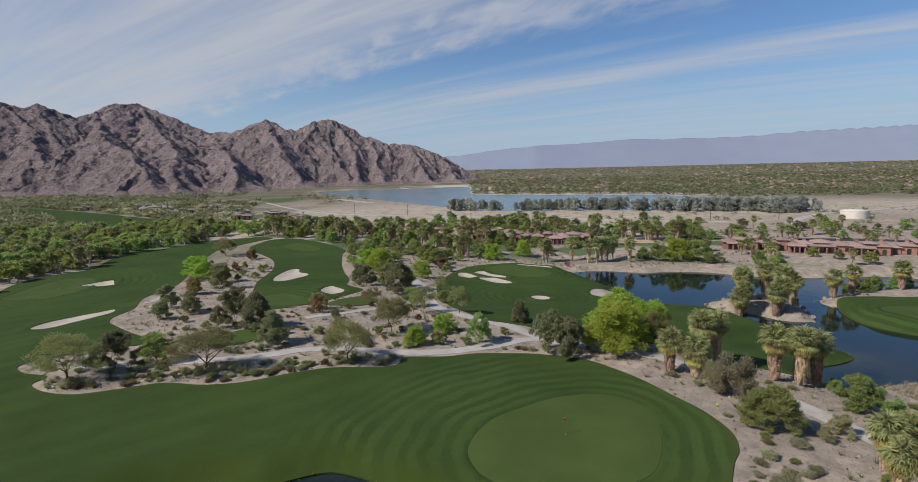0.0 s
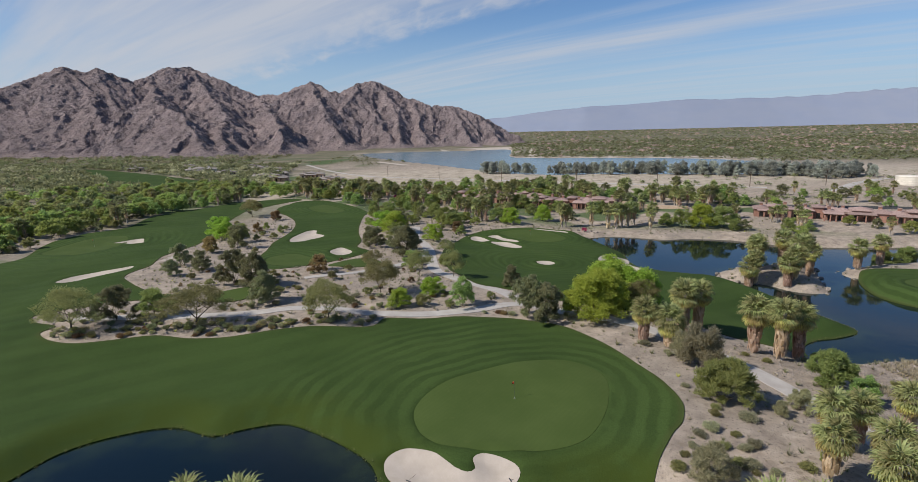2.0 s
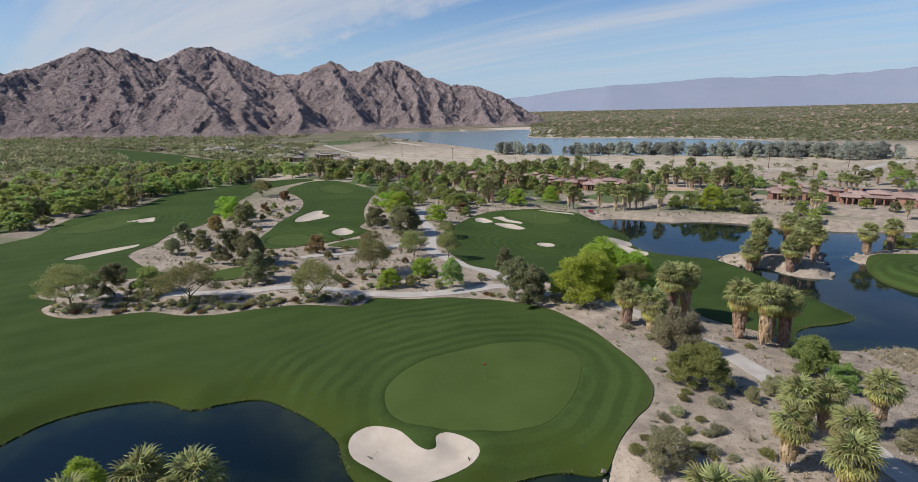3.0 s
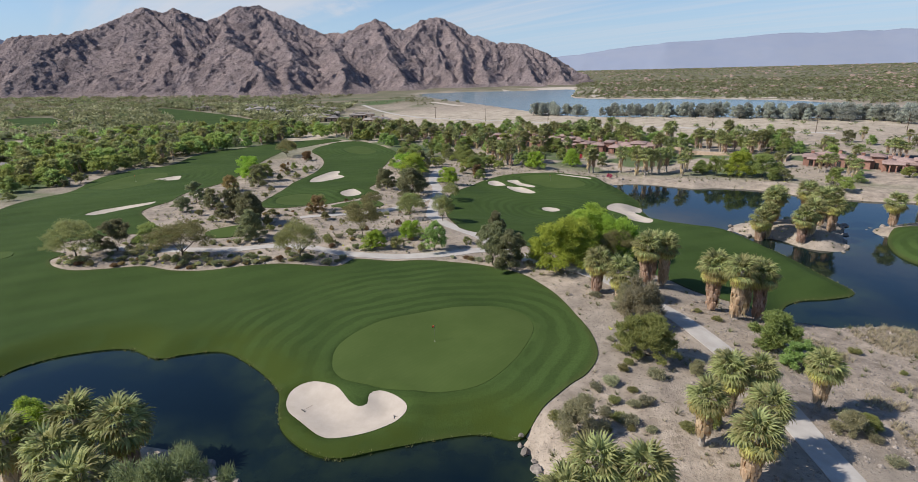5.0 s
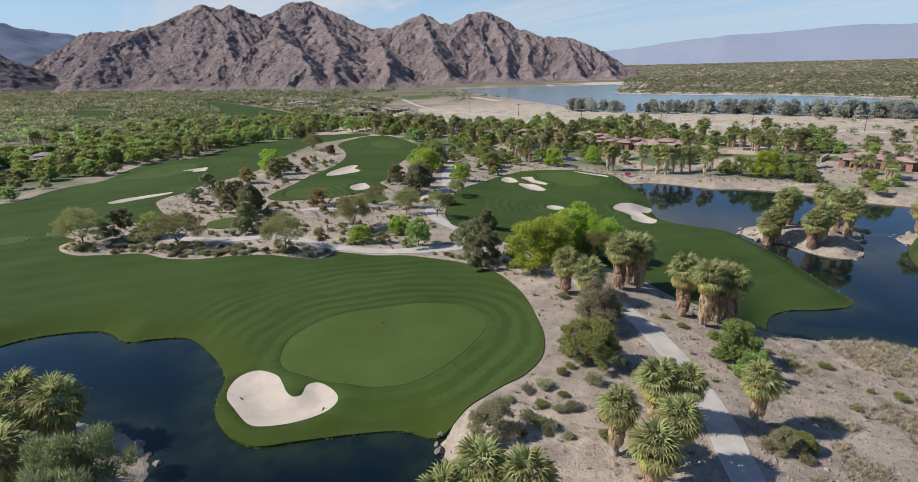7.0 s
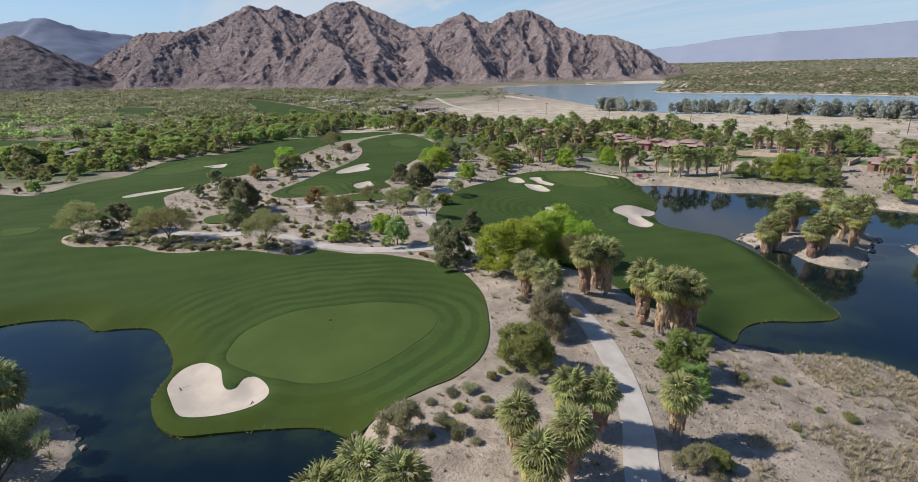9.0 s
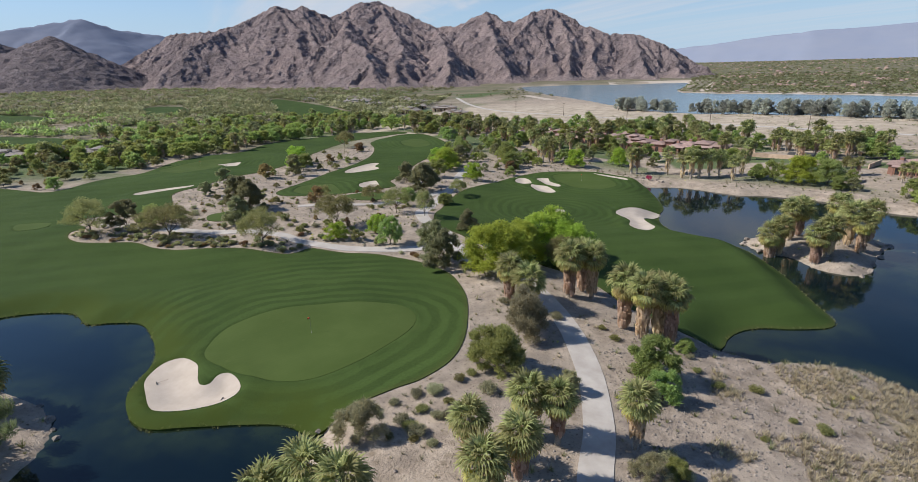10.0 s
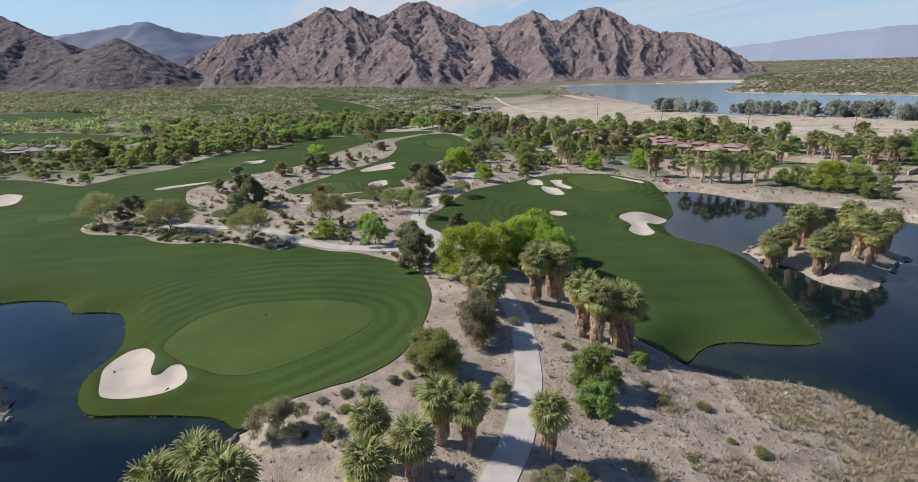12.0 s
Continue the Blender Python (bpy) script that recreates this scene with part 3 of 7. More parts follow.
TURF_BED = [(-78, 125), (-76.4, 113.6), (-70.3, 107.4), (-62.7, 102.5), (-56, 101), (-60, 98), (-66, 95.5), (-71.5, 91.5), (-75, 87.5), (-71, 83.6), (-66.2, 82.2),
            (-66.2, 79), (-62, 75.9), (-57, 74.9), (-51.7, 77), (-46, 79.3), (-39.6, 78.4), (-33.4, 79.1), (-27, 81.3), (-21, 83.2), (-14.7, 83.6), (-11, 85), (-10.2, 88.6)]
TURF_EAST = [(-8.3, 89.3), (-2.7, 89.8), (3, 91.2), (8.5, 91.2), (14.3, 90.2), (19.9, 87.2), (23.8, 83.4), (26.7, 79.3), (29.4, 73.4), (31.6, 67), (32.2, 61.5),
             (31, 57.2), (29.1, 54.5), (26.5, 50)]
TURF_MIDDLE = [(-52, 126), (-43, 125), (-36, 136), (-28, 150), (-34, 158), (-36, 170), (-41, 185), (-46, 205), (-50, 225), (-52, 240), (-66, 262), (-88, 282),
               (-98, 279), (-100, 258), (-95, 240), (-84, 226), (-73, 207), (-67, 188), (-65, 169), (-60, 152), (-57, 140)]
TURF_LAKE = [(6, 111.5), (2.9, 115.5), (-2, 127.7), (-7, 150), (-6.5, 170), (-4, 186), (2, 200), (12.8, 206), (22.5, 208), (33, 204), (39, 197), (44, 184)]
TURF_LAKE_SOUTH = [(61.5, 88.2), (57, 85.5), (53, 87.5), (48, 90), (43, 94.5), (37, 97), (28, 100), (20.5, 104), (12, 109)]
TURF_ACROSS = [(112, 146.5), (104, 144.5), (100, 140), (96.5, 132), (95.5, 123), (100.6, 115), (108, 109.4), (122, 104.5), (140, 108), (150, 125), (135, 143)]
GREEN_NEAR = [(3.9, 52.1), (1.6, 54.5), (0.4, 59), (2.6, 64.1), (7.1, 68.5), (13, 72), (18.7, 73.2), (22.6, 71), (24.2, 66.6), (23.5, 61), (22, 56.6), (19.9, 53.2),
              (16.9, 51.6), (12.2, 51.1), (7.3, 51.4)]
GREEN_LAKE = [(9, 199), (16, 203.5), (25, 201), (30.5, 193), (31.6, 185.4), (25.9, 179.5), (17.2, 183), (10.9, 191)]
GREEN_WEST = [(-130.5, 149.6), (-133.6, 165), (-132.5, 177), (-126, 180.2), (-118, 170), (-114.5, 157), (-117, 147)]
GREEN_MIDDLE = [(-80, 262), (-72, 256), (-64, 244), (-66, 236), (-76, 240), (-84, 252)]
GREEN_TEE = [(-54, 140), (-50, 131), (-42, 129), (-38, 136), (-44, 143), (-50, 147)]
GREEN_ACROSS = [(112, 135), (104, 130), (105, 120), (116, 113), (128, 118), (126, 130)]
TEES = {
    "a": [(-34, 130.5), (-31.5, 138), (-26.6, 141.5), (-21.8, 137), (-25.5, 129)],
    "b": [(-49, 101), (-42, 107), (-38.4, 103), (-40.5, 97.5), (-45, 96.5)],
    "c": [(-60, 96.5), (-57, 98.8), (-53, 97.5), (-55, 94.8)],
    "d": [(-86, 79), (-80, 82.5), (-76, 79), (-80, 75.5)],
}
BUNKERS = {
    "near": [(0.1, 46.6), (-1.1, 48.6), (-1.1, 50.4), (0.6, 51.6), (3.4, 51.1), (4.9, 50), (6.2, 48.8), (7.4, 48.2), (8.2, 48.7), (7.9, 50.2), (8.8, 50.9), (10.5, 50.5),
             (12.2, 49.4), (12.7, 48.2), (12.2, 46.6), (10.9, 45.2), (9.2, 44), (7.1, 43.1), (5.4, 43.2), (2.5, 44.9)],
    "shore": [(37.5, 151), (38.6, 156.5), (41.5, 159), (47.4, 161), (46.6, 155), (44.6, 149.5), (46.2, 145), (48, 139.8), (46.3, 135.6), (42.5, 139.5), (41.5, 146)],
    "trio_a": [(-1.2, 187.5), (0.8, 189.6), (3.8, 186.2), (5.5, 181.5), (2.8, 180.6), (-0.4, 183)],
    "trio_b": [(4.8, 190.6), (8.2, 192.4), (10.4, 187), (15.2, 182.4), (14.6, 179.6), (10.8, 181.8), (7.6, 186)],
    "trio_c": [(6.2, 179), (9.6, 179.4), (12.8, 177.4), (16.4, 171.4), (14.4, 169.2), (10.4, 171.6)],
    "back": [(21.5, 205.4), (27, 204.6), (32.5, 202.4), (34, 198.6), (30.4, 200.2), (24.5, 203.2)],
    "pot": [(19.8, 149.8), (21.4, 151), (24, 150), (24.8, 147.6), (23.2, 146), (20.8, 147)],
    "west_a": [(-93, 112.5), (-92.5, 117), (-89, 121), (-84.8, 122.6), (-82.4, 124.6), (-81, 121), (-82.6, 117.4), (-85, 114.6), (-88.6, 112)],
    "west_b": [(-79.6, 131), (-80.8, 137), (-79.8, 142), (-78.2, 136.6), (-78, 131.4)],
    "west_c": [(-121.3, 168.6), (-118, 173.6), (-115.2, 175), (-112.4, 171), (-110.6, 168), (-113.8, 166.4), (-117.4, 168)],
    "middle_a": [(-59.6, 168.8), (-61.4, 174), (-61.6, 179.4), (-60.4, 187.6), (-57.6, 188.4), (-55.6, 182.4), (-51.4, 178.4), (-53.6, 173), (-55.8, 169.2)],
    "middle_b": [(-39, 147.6), (-40, 151.6), (-38.4, 155.6), (-36, 153.4), (-33.4, 150), (-33.2, 146.8), (-35.6, 145)],
    "tee": [(-130, 88), (-125, 91), (-118, 88), (-112, 83.6), (-113, 79.6), (-121, 80)],
}
PATH_SOUTH = [(52.5, 36), (52, 44), (50.9, 51.1), (50.3, 56.2), (49, 61.5), (47.3, 66.8), (45.1, 71.6), (42.2, 77.2), (39.2, 82), (35.2, 86.2), (30, 89.8), (26.4, 91.8), (22, 94.2),
              (17.5, 98), (14, 102.5), (10.5, 107), (6, 111), (1, 115), (-4.5, 124), (-8.2, 138), (-11.2, 154), (-15, 168), (-20, 182), (-23.3, 203)]
PATH_WEST = [(15.4, 99.8), (11.4, 98.6), (6.5, 95.4), (1.4, 93.4), (-4.6, 92), (-10.6, 91.4), (-15.5, 91.8), (-20.8, 93.2), (-28, 92.6), (-36, 90), (-46, 88.4), (-56, 87), (-66, 86)]
PATH_TREES = [(-11, 153), (-14, 143), (-17.5, 134), (-21, 126), (-27, 119), (-34, 114)]

POND = spline(POND_NORTH + POND_SOUTH, 1.0)
GROVE_LINE = spline(GROVE, 1.0)
LAKE = spline(LAKE_EAST + LAKE_NORTH + FAIRWAY_SHORE, 1.0)
ISLE_LINE = spline(ISLE, 1.0)
RESERVOIR_LINE = spline(RESERVOIR, 8.0)
TURF_A = spline(POND_NORTH + TURF_WEST + TURF_BED + TURF_EAST, 0.8)
TURF_B = spline(TURF_MIDDLE, 1.5)
TURF_C = spline(TURF_LAKE + FAIRWAY_SHORE + TURF_LAKE_SOUTH, 1.2)
TURF_D = spline(TURF_ACROSS, 1.5)
BUNKER_LINES = {k: spline(v, 0.5 if k == "near" else 0.8) for k, v in BUNKERS.items()}
GREEN_LINES = [spline(g, 0.6 if g is GREEN_NEAR else 1.2) for g in (GREEN_NEAR, GREEN_LAKE, GREEN_WEST, GREEN_MIDDLE, GREEN_TEE, GREEN_ACROSS)]
TEE_LINES = [spline(t, 1.0) for t in TEES.values()]


def ribbon(points, width, step=1.2):
    line = open_spline(points, step)
    along = np.gradient(line, axis=0)
    along /= np.linalg.norm(along, axis=1)[:, None]
    side = np.stack([-along[:, 1], along[:, 0]], 1) * width / 2
    return np.concatenate([line + side, (line - side)[::-1]])


PATH_LINES = [ribbon(PATH_SOUTH, 3.0), ribbon(PATH_WEST, 2.6), ribbon(PATH_TREES, 2.4)]
BLOCKS = np.array(HEIGHTS_NEAR + HEIGHTS_FAR, float)


def rolling(x, y):
    """The broad lie of the land."""
    top, low = np.zeros(x.shape), np.zeros(x.shape)
    for a, b, c in BLOCKS:
        w = 1 / ((x - a) ** 2 + (y - b) ** 2 + 90.0) ** 1.7
        top += w * c
        low += w
    r = np.hypot(x, y)
    k = ease(420, 720, r)
    return top / low * (1 - k) + (-0.8 + 37 * np.clip((r - 900) / 4000, 0, 1)) * k


def height(x, y):
    x, y = np.asarray(x, float), np.asarray(y, float)
    z = rolling(x, y)
    r = np.hypot(x, y)
    z = z + (0.5 * perlin(x / 26, y / 26, 3) + 0.22 * perlin(x / 8, y / 8, 5)) * ease(700, 250, r)
    for line, hole, level, bank in ((POND, GROVE_LINE, POND_LEVEL, 5.0), (LAKE, ISLE_LINE, LAKE_LEVEL, 7.0), (RESERVOIR_LINE, None, RESERVOIR_LEVEL, 12.0)):
        d = signed(x, y, line, 30)
        if hole is not None:
            d = np.maximum(d, -signed(x, y, hole, 30))
        shore = level + 0.05 + np.where(d > 0, 0.16 * d, 0.7 * np.maximum(d, -3))
        k = ease(0, bank, d)
        z = np.where(d < 30, shore * (1 - k) + np.maximum(z, level + 0.4) * k, z)
    for key, line in BUNKER_LINES.items():
        d = signed(x, y, line, 4)
        z = z - 0.5 * ease(0.4, -2.4, d) + 0.22 * np.exp(-(((d - 1.5) / 1.0) ** 2)) * (d < 4)
    # the green stands a little proud of its surrounds
    z = z + 0.35 * ease(4, -3, signed(x, y, GREEN_LINES[0], 10))
    return z


def mesh_object(name, verts, faces, mat, parent=None, smooth=True, label=""):
    me = bpy.data.meshes.new(name)
    me.from_pydata([tuple(v) for v in np.asarray(verts, float).tolist()], [], [tuple(f) for f in faces])
    me.materials.append(mat)
    if smooth:
        me.polygons.foreach_set("use_smooth", [True] * len(me.polygons))
    ob = new(name, me)
    if parent is not None:
        ob.parent = parent
    if label:
        ob["label"] = label
    return ob


def give(ob, name, values):
    a = ob.data.attributes.new(name, "FLOAT", "POINT")
    a.data.foreach_set("value", np.asarray(values, np.float32))


def spaced(lo, hi, step, reach_lo, reach_hi, grow=1.07):
    """Even steps between lo and hi, widening beyond them."""
    mid = list(np.arange(lo, hi + step / 2, step))
    for sign, end in ((1, reach_hi), (-1, reach_lo)):
        s, at, out = step, mid[-1] if sign > 0 else mid[0], []
        while (end - at) * sign > 0:
            s = min(s * grow, 120)
            at += sign * s
            out.append(at)
        mid = mid + out if sign > 0 else out[::-1] + mid
    return np.array(mid)


COVERED = [TURF_A, TURF_B, TURF_C, TURF_D] + TEE_LINES + PATH_LINES


def build_ground():
    xs, ys = spaced(-145, 112, 1.0, -4600, 4600), spaced(26, 292, 1.0, -1500, 4900)
    gx, gy = np.meshgrid(xs, ys)
    z = height(gx, gy)
    for line in COVERED:
        z -= 0.35 * (signed(gx, gy, line, 3) < -1.3)
    wet = np.minimum(np.abs(signed(gx, gy, POND, 3)), np.abs(signed(gx, gy, LAKE, 3)))
    for line in (TURF_A, TURF_C, TURF_D):
        z -= 0.45 * (wet < 1.3) * (signed(gx, gy, line, 3) < 0.7)
    far = np.hypot(gx, gy)
    verts = np.stack([gx.ravel(), gy.ravel(), z.ravel()], 1)
    n = len(xs)
    i = (np.arange(len(ys) - 1)[:, None] * n + np.arange(n - 1)).ravel()
    faces = np.stack([i, i + 1, i + 1 + n, i + n], 1).tolist()
    ob = mesh_object("ground", verts, faces, GROUND)
    patch = fbm(gx / 180, gy / 180, 4, 21)
    level = ease(250, 330, gy - 0.25 * gx) * ease(620, 520, gy + 0.3 * np.abs(gx - 60)) * (gx > -180)
    scrub = ease(560, 760, far) * ease(-0.55, -0.2, patch + 0.5) * 0.85
    res = signed(gx, gy, RESERVOIR_LINE, 60)
    scrub = scrub * ease(4, 26, res)
    west = ease(-40, -130, gx + 0.1 * gy) * ease(120, 180, np.hypot(gx + 60, gy)) * ease(1100, 700, far)
    lawn = west * ease(0.12, 0.3, fbm(gx / 70, gy / 70, 3, 31)) * 0.85
    scrub = np.maximum(scrub, west * 0.7 * ease(-0.2, 0.1, fbm(gx / 40, gy / 40, 3, 35)))
    belt = ease(212, 240, gy + 0.25 * gx) * ease(330, 290, gy) * (gx > -150) * (gx < 130)
    lawn = np.maximum(lawn, belt * ease(-0.1, 0.1, fbm(gx / 30, gy / 30, 3, 37)) * 0.85)
    dry = ease(70, 78, gx) * ease(95, 80, gy) * ease(40, 50, gy)
    for key, values in (("scrub", scrub), ("lawn", lawn), ("dry", dry), ("plain", 0.9 * level * (1 - lawn)), ("rubble", 0.85 * ease(47, 56, gx) * ease(96, 80, gx) * ease(98, 84, gy) * ease(-0.35, 0.1, fbm(gx / 9, gy / 9, 3, 33)))):
        give(ob, key, values.ravel())
    return tagged(ob, "sandy desert ground with pebbles and dry scrub", "ground", kind="structure")


def grown(line, by):
    """The same outline moved outwards."""
    t = np.roll(line, -1, 0) - np.roll(line, 1, 0)
    t /= np.linalg.norm(t, axis=1)[:, None] + 1e-9
    area = np.sum(line[:, 0] * np.roll(line[:, 1], -1) - line[:, 1] * np.roll(line[:, 0], -1))
    nrm = np.stack([t[:, 1], -t[:, 0]], 1) * (1 if area > 0 else -1)
    return line + nrm * by


def sheet(name, line, lift, mat, step, label, category, above=(), mow=None, stripes=1.0, skirt=0.3, floor=-99.0):
    """A flat-laid patch of turf, sand or paving that follows the land, with a turned-down edge."""
    from_lo, to_hi = line.min(0), line.max(0)
    gx, gy = np.meshgrid(np.arange(from_lo[0], to_hi[0], step), np.arange(from_lo[1], to_hi[1], step))
    gx, gy = gx.ravel() + (np.random.RandomState(5).rand(gx.size) - 0.5) * step * 0.4, gy.ravel()
    d = signed(gx, gy, line, 2)
    keep = d < -0.45 * step
    inner = np.stack([gx[keep], gy[keep]], 1)
    seams = []
    for other in above:
        if signed(other[:, 0], other[:, 1], line, 2).max() < -0.5:
            seams += [other, grown(other, -0.35)]
    if seams:
        close = np.full(len(inner), 9.0)
        for other in seams[::2]:
            close = np.minimum(close, np.abs(signed(inner[:, 0], inner[:, 1], other, 2) + 0.15))
        inner = np.concatenate([inner[close > 0.45]] + seams)
    every = np.concatenate([line, inner])
    from mathutils.geometry import delaunay_2d_cdt

    loop = list(range(len(line)))
    co, _, faces, _, _, _ = delaunay_2d_cdt([Vector(p) for p in every.tolist()], [], [loop], 1, 1e-4)
    flat = np.array([tuple(v) for v in co])
    edge = -signed(flat[:, 0], flat[:, 1], line, 2)
    z = np.maximum(height(flat[:, 0], flat[:, 1]), np.where(flat[:, 1] < 160, floor, -99.0)) + lift
    for other in above:
        z -= 0.30 * (signed(flat[:, 0], flat[:, 1], other, 3) < -0.2)
    verts = np.column_stack([flat, z])
    n = len(verts)
    k = len(line)
    top = np.column_stack([line, np.maximum(height(line[:, 0], line[:, 1]), np.where(line[:, 1] < 160, floor, -99.0)) + lift])
    rim = np.concatenate([top, top - (0, 0, skirt)])
    sides = [(n + i, n + k + i, n + k + (i + 1) % k, n + (i + 1) % k) for i in range(k)]
    area = 0.5 * np.sum(line[:, 0] * np.roll(line[:, 1], -1) - line[:, 1] * np.roll(line[:, 0], -1))
    if area < 0:
        sides = [s[::-1] for s in sides]
    tris = [tuple(f) for f in faces]
    ob = mesh_object(name, np.concatenate([verts, rim]), tris + sides, mat)
    ob.data.polygons.foreach_set("use_smooth", [True] * len(tris) + [False] * len(sides))
    allx, ally = np.concatenate([flat[:, 0], line[:, 0], line[:, 0]]), np.concatenate([flat[:, 1], line[:, 1], line[:, 1]])
    give(ob, "edge", np.concatenate([edge, np.zeros(2 * k)]))
    give(ob, "shore", ease(8, 1.0, np.abs(signed(allx, ally, POND, 12))))
    if mow is not None:
        ring = np.full(allx.shape, 1e9)
        for g in mow:
            ring = np.minimum(ring, signed(allx, ally, g, 60))
        give(ob, "mow", ring)
        give(ob, "stripes", stripes * ease(26, 12, ring) * ease(0.3, 1.6, ring))
    return tagged(ob, label, category, kind="structure")


def water(name, line, level, mat, label, banks=(), step=3.0):
    """Still water, with the depth of its bed known near the banks."""
    from mathutils.geometry import delaunay_2d_cdt

    lo, hi = line.min(0), line.max(0)
    gx, gy = (v.ravel() for v in np.meshgrid(np.arange(lo[0], hi[0], step), np.arange(lo[1], hi[1], step)))
    keep = signed(gx, gy, line, 3) < -0.5 * step
    every = np.concatenate([line] + list(banks) + [np.stack([gx[keep], gy[keep]], 1)])
    co, _, faces, _, _, _ = delaunay_2d_cdt([Vector(p) for p in every.tolist()], [], [list(range(len(line)))], 1, 1e-4)
    flat = np.array([tuple(v) for v in co])
    ob = mesh_object(name, np.column_stack([flat, np.full(len(flat), level)]), [tuple(f) for f in faces], mat, smooth=False)
    near = np.full(len(flat), 30.0)
    for bank in banks:
        near = np.minimum(near, np.abs(signed(flat[:, 0], flat[:, 1], bank, 30)))
    give(ob, "shallow", ease(5.5, 0.4, near))
    return tagged(ob, label, "water", kind="structure")


build_ground()
ALL_SAND = list(BUNKER_LINES.values())
sheet("fairway", TURF_A, 0.10, FAIRWAY, 1.1, "dark green mown fairway turf with faint mowing rings", "grass", ALL_SAND + GREEN_LINES + TEE_LINES, GREEN_LINES[:1] + GREEN_LINES[2:3], floor=POND_LEVEL + 0.02)
sheet("fairway", TURF_B, 0.10, FAIRWAY, 1.6, "dark green mown fairway turf between desert beds", "grass", ALL_SAND + GREEN_LINES, GREEN_LINES[3:5])
sheet("fairway", TURF_C, 0.10, FAIRWAY, 1.2, "dark green mown fairway turf running to the lake", "grass", ALL_SAND + GREEN_LINES, GREEN_LINES[1:2] + [BUNKER_LINES["pot"]], floor=LAKE_LEVEL + 0.02)
sheet("fairway", TURF_D, 0.10, FAIRWAY, 1.6, "dark green mown turf across the lake", "grass", GREEN_LINES, GREEN_LINES[5:], floor=LAKE_LEVEL + 0.02)
for line in GREEN_LINES:
    sheet("putting_green", line, 0.13, GREEN, 0.9, "smooth pale green putting green", "putting green")
for line in TEE_LINES:
    sheet("tee_box", line, 0.16, GREEN, 1.2, "level pale green tee box", "tee box")
for key, line in BUNKER_LINES.items():
    sheet("bunker", line, 0.14, SAND, 0.6 if key == "near" else 1.0, "pale raked sand bunker cut into the turf", "bunker", skirt=0.1)
for line in PATH_LINES:
    sheet("cart_path", line, 0.07, CONCRETE, 1.2, "worn pale concrete cart path", "path", skirt=0.3)
water("pond", grown(POND, 3.0), POND_LEVEL, POND_WATER, "dark still pond water", [POND, GROVE_LINE], 2.0)
water("lake", grown(LAKE, 3.0), LAKE_LEVEL, POND_WATER, "dark blue lake water with clear reflections", [LAKE, ISLE_LINE])
water("reservoir", grown(RESERVOIR_LINE, 8.0), RESERVOIR_LEVEL, LAKE_WATER, "pale blue reservoir water below the mountain", step=30.0)

inner, outer = grown(RESERVOIR_LINE, -5.0), grown(RESERVOIR_LINE, 40.0)
k = len(inner)
shore_z = height(outer[:, 0], outer[:, 1]) + 0.35
beach = mesh_object("beach", [(x, y, RESERVOIR_LEVEL - 0.2) for x, y in inner] + [(x, y, z) for (x, y), z in zip(outer, shore_z)],
                    [(i, (i + 1) % k, k + (i + 1) % k, k + i) for i in range(k) if inner[i][1] > 610 and inner[i][0] > -120], SAND, smooth=False)
tagged(beach, "pale sandy beach round the reservoir", "beach", kind="structure")
FAR_TURF = [spline(line, 6) for line in ([(-490, 608), (-359, 522), (-253, 438), (-208, 388), (-214, 362), (-243, 354), (-323, 425), (-420, 520)], [(-366, 181), (-338, 202), (-278, 206), (-231, 205), (-207, 184), (-237, 168), (-295, 153)],
                                         [(-526, 439), (-499, 462), (-400, 391), (-373, 350), (-408, 351)], [(-660, 300), (-560, 330), (-430, 290), (-420, 250), (-520, 240)])]

# ---------------------------------------------------------------- mountains
CREST = [(-1076, 937, 122), (-977, 964, 124), (-913, 977, 136), (-865, 986, 152), (-815, 995, 170), (-789, 1008, 158), (-780, 1029, 170), (-757, 1095, 150),
         (-744, 1129, 160), (-726, 1178, 185), (-707, 1231, 192), (-669, 1273, 172), (-632, 1309, 150), (-605, 1335, 134), (-563, 1377, 135), (-499, 1434, 172),
         (-462, 1465, 151), (-431, 1492, 145), (-400, 1517, 172), (-364, 1548, 180), (-315, 1546, 160), (-249, 1528, 127), (-195, 1513, 103), (-174, 1507, 107),
         (-138, 1497, 103), (-80, 1478, 86), (-40, 1466, 67), (17, 1450, 32)]
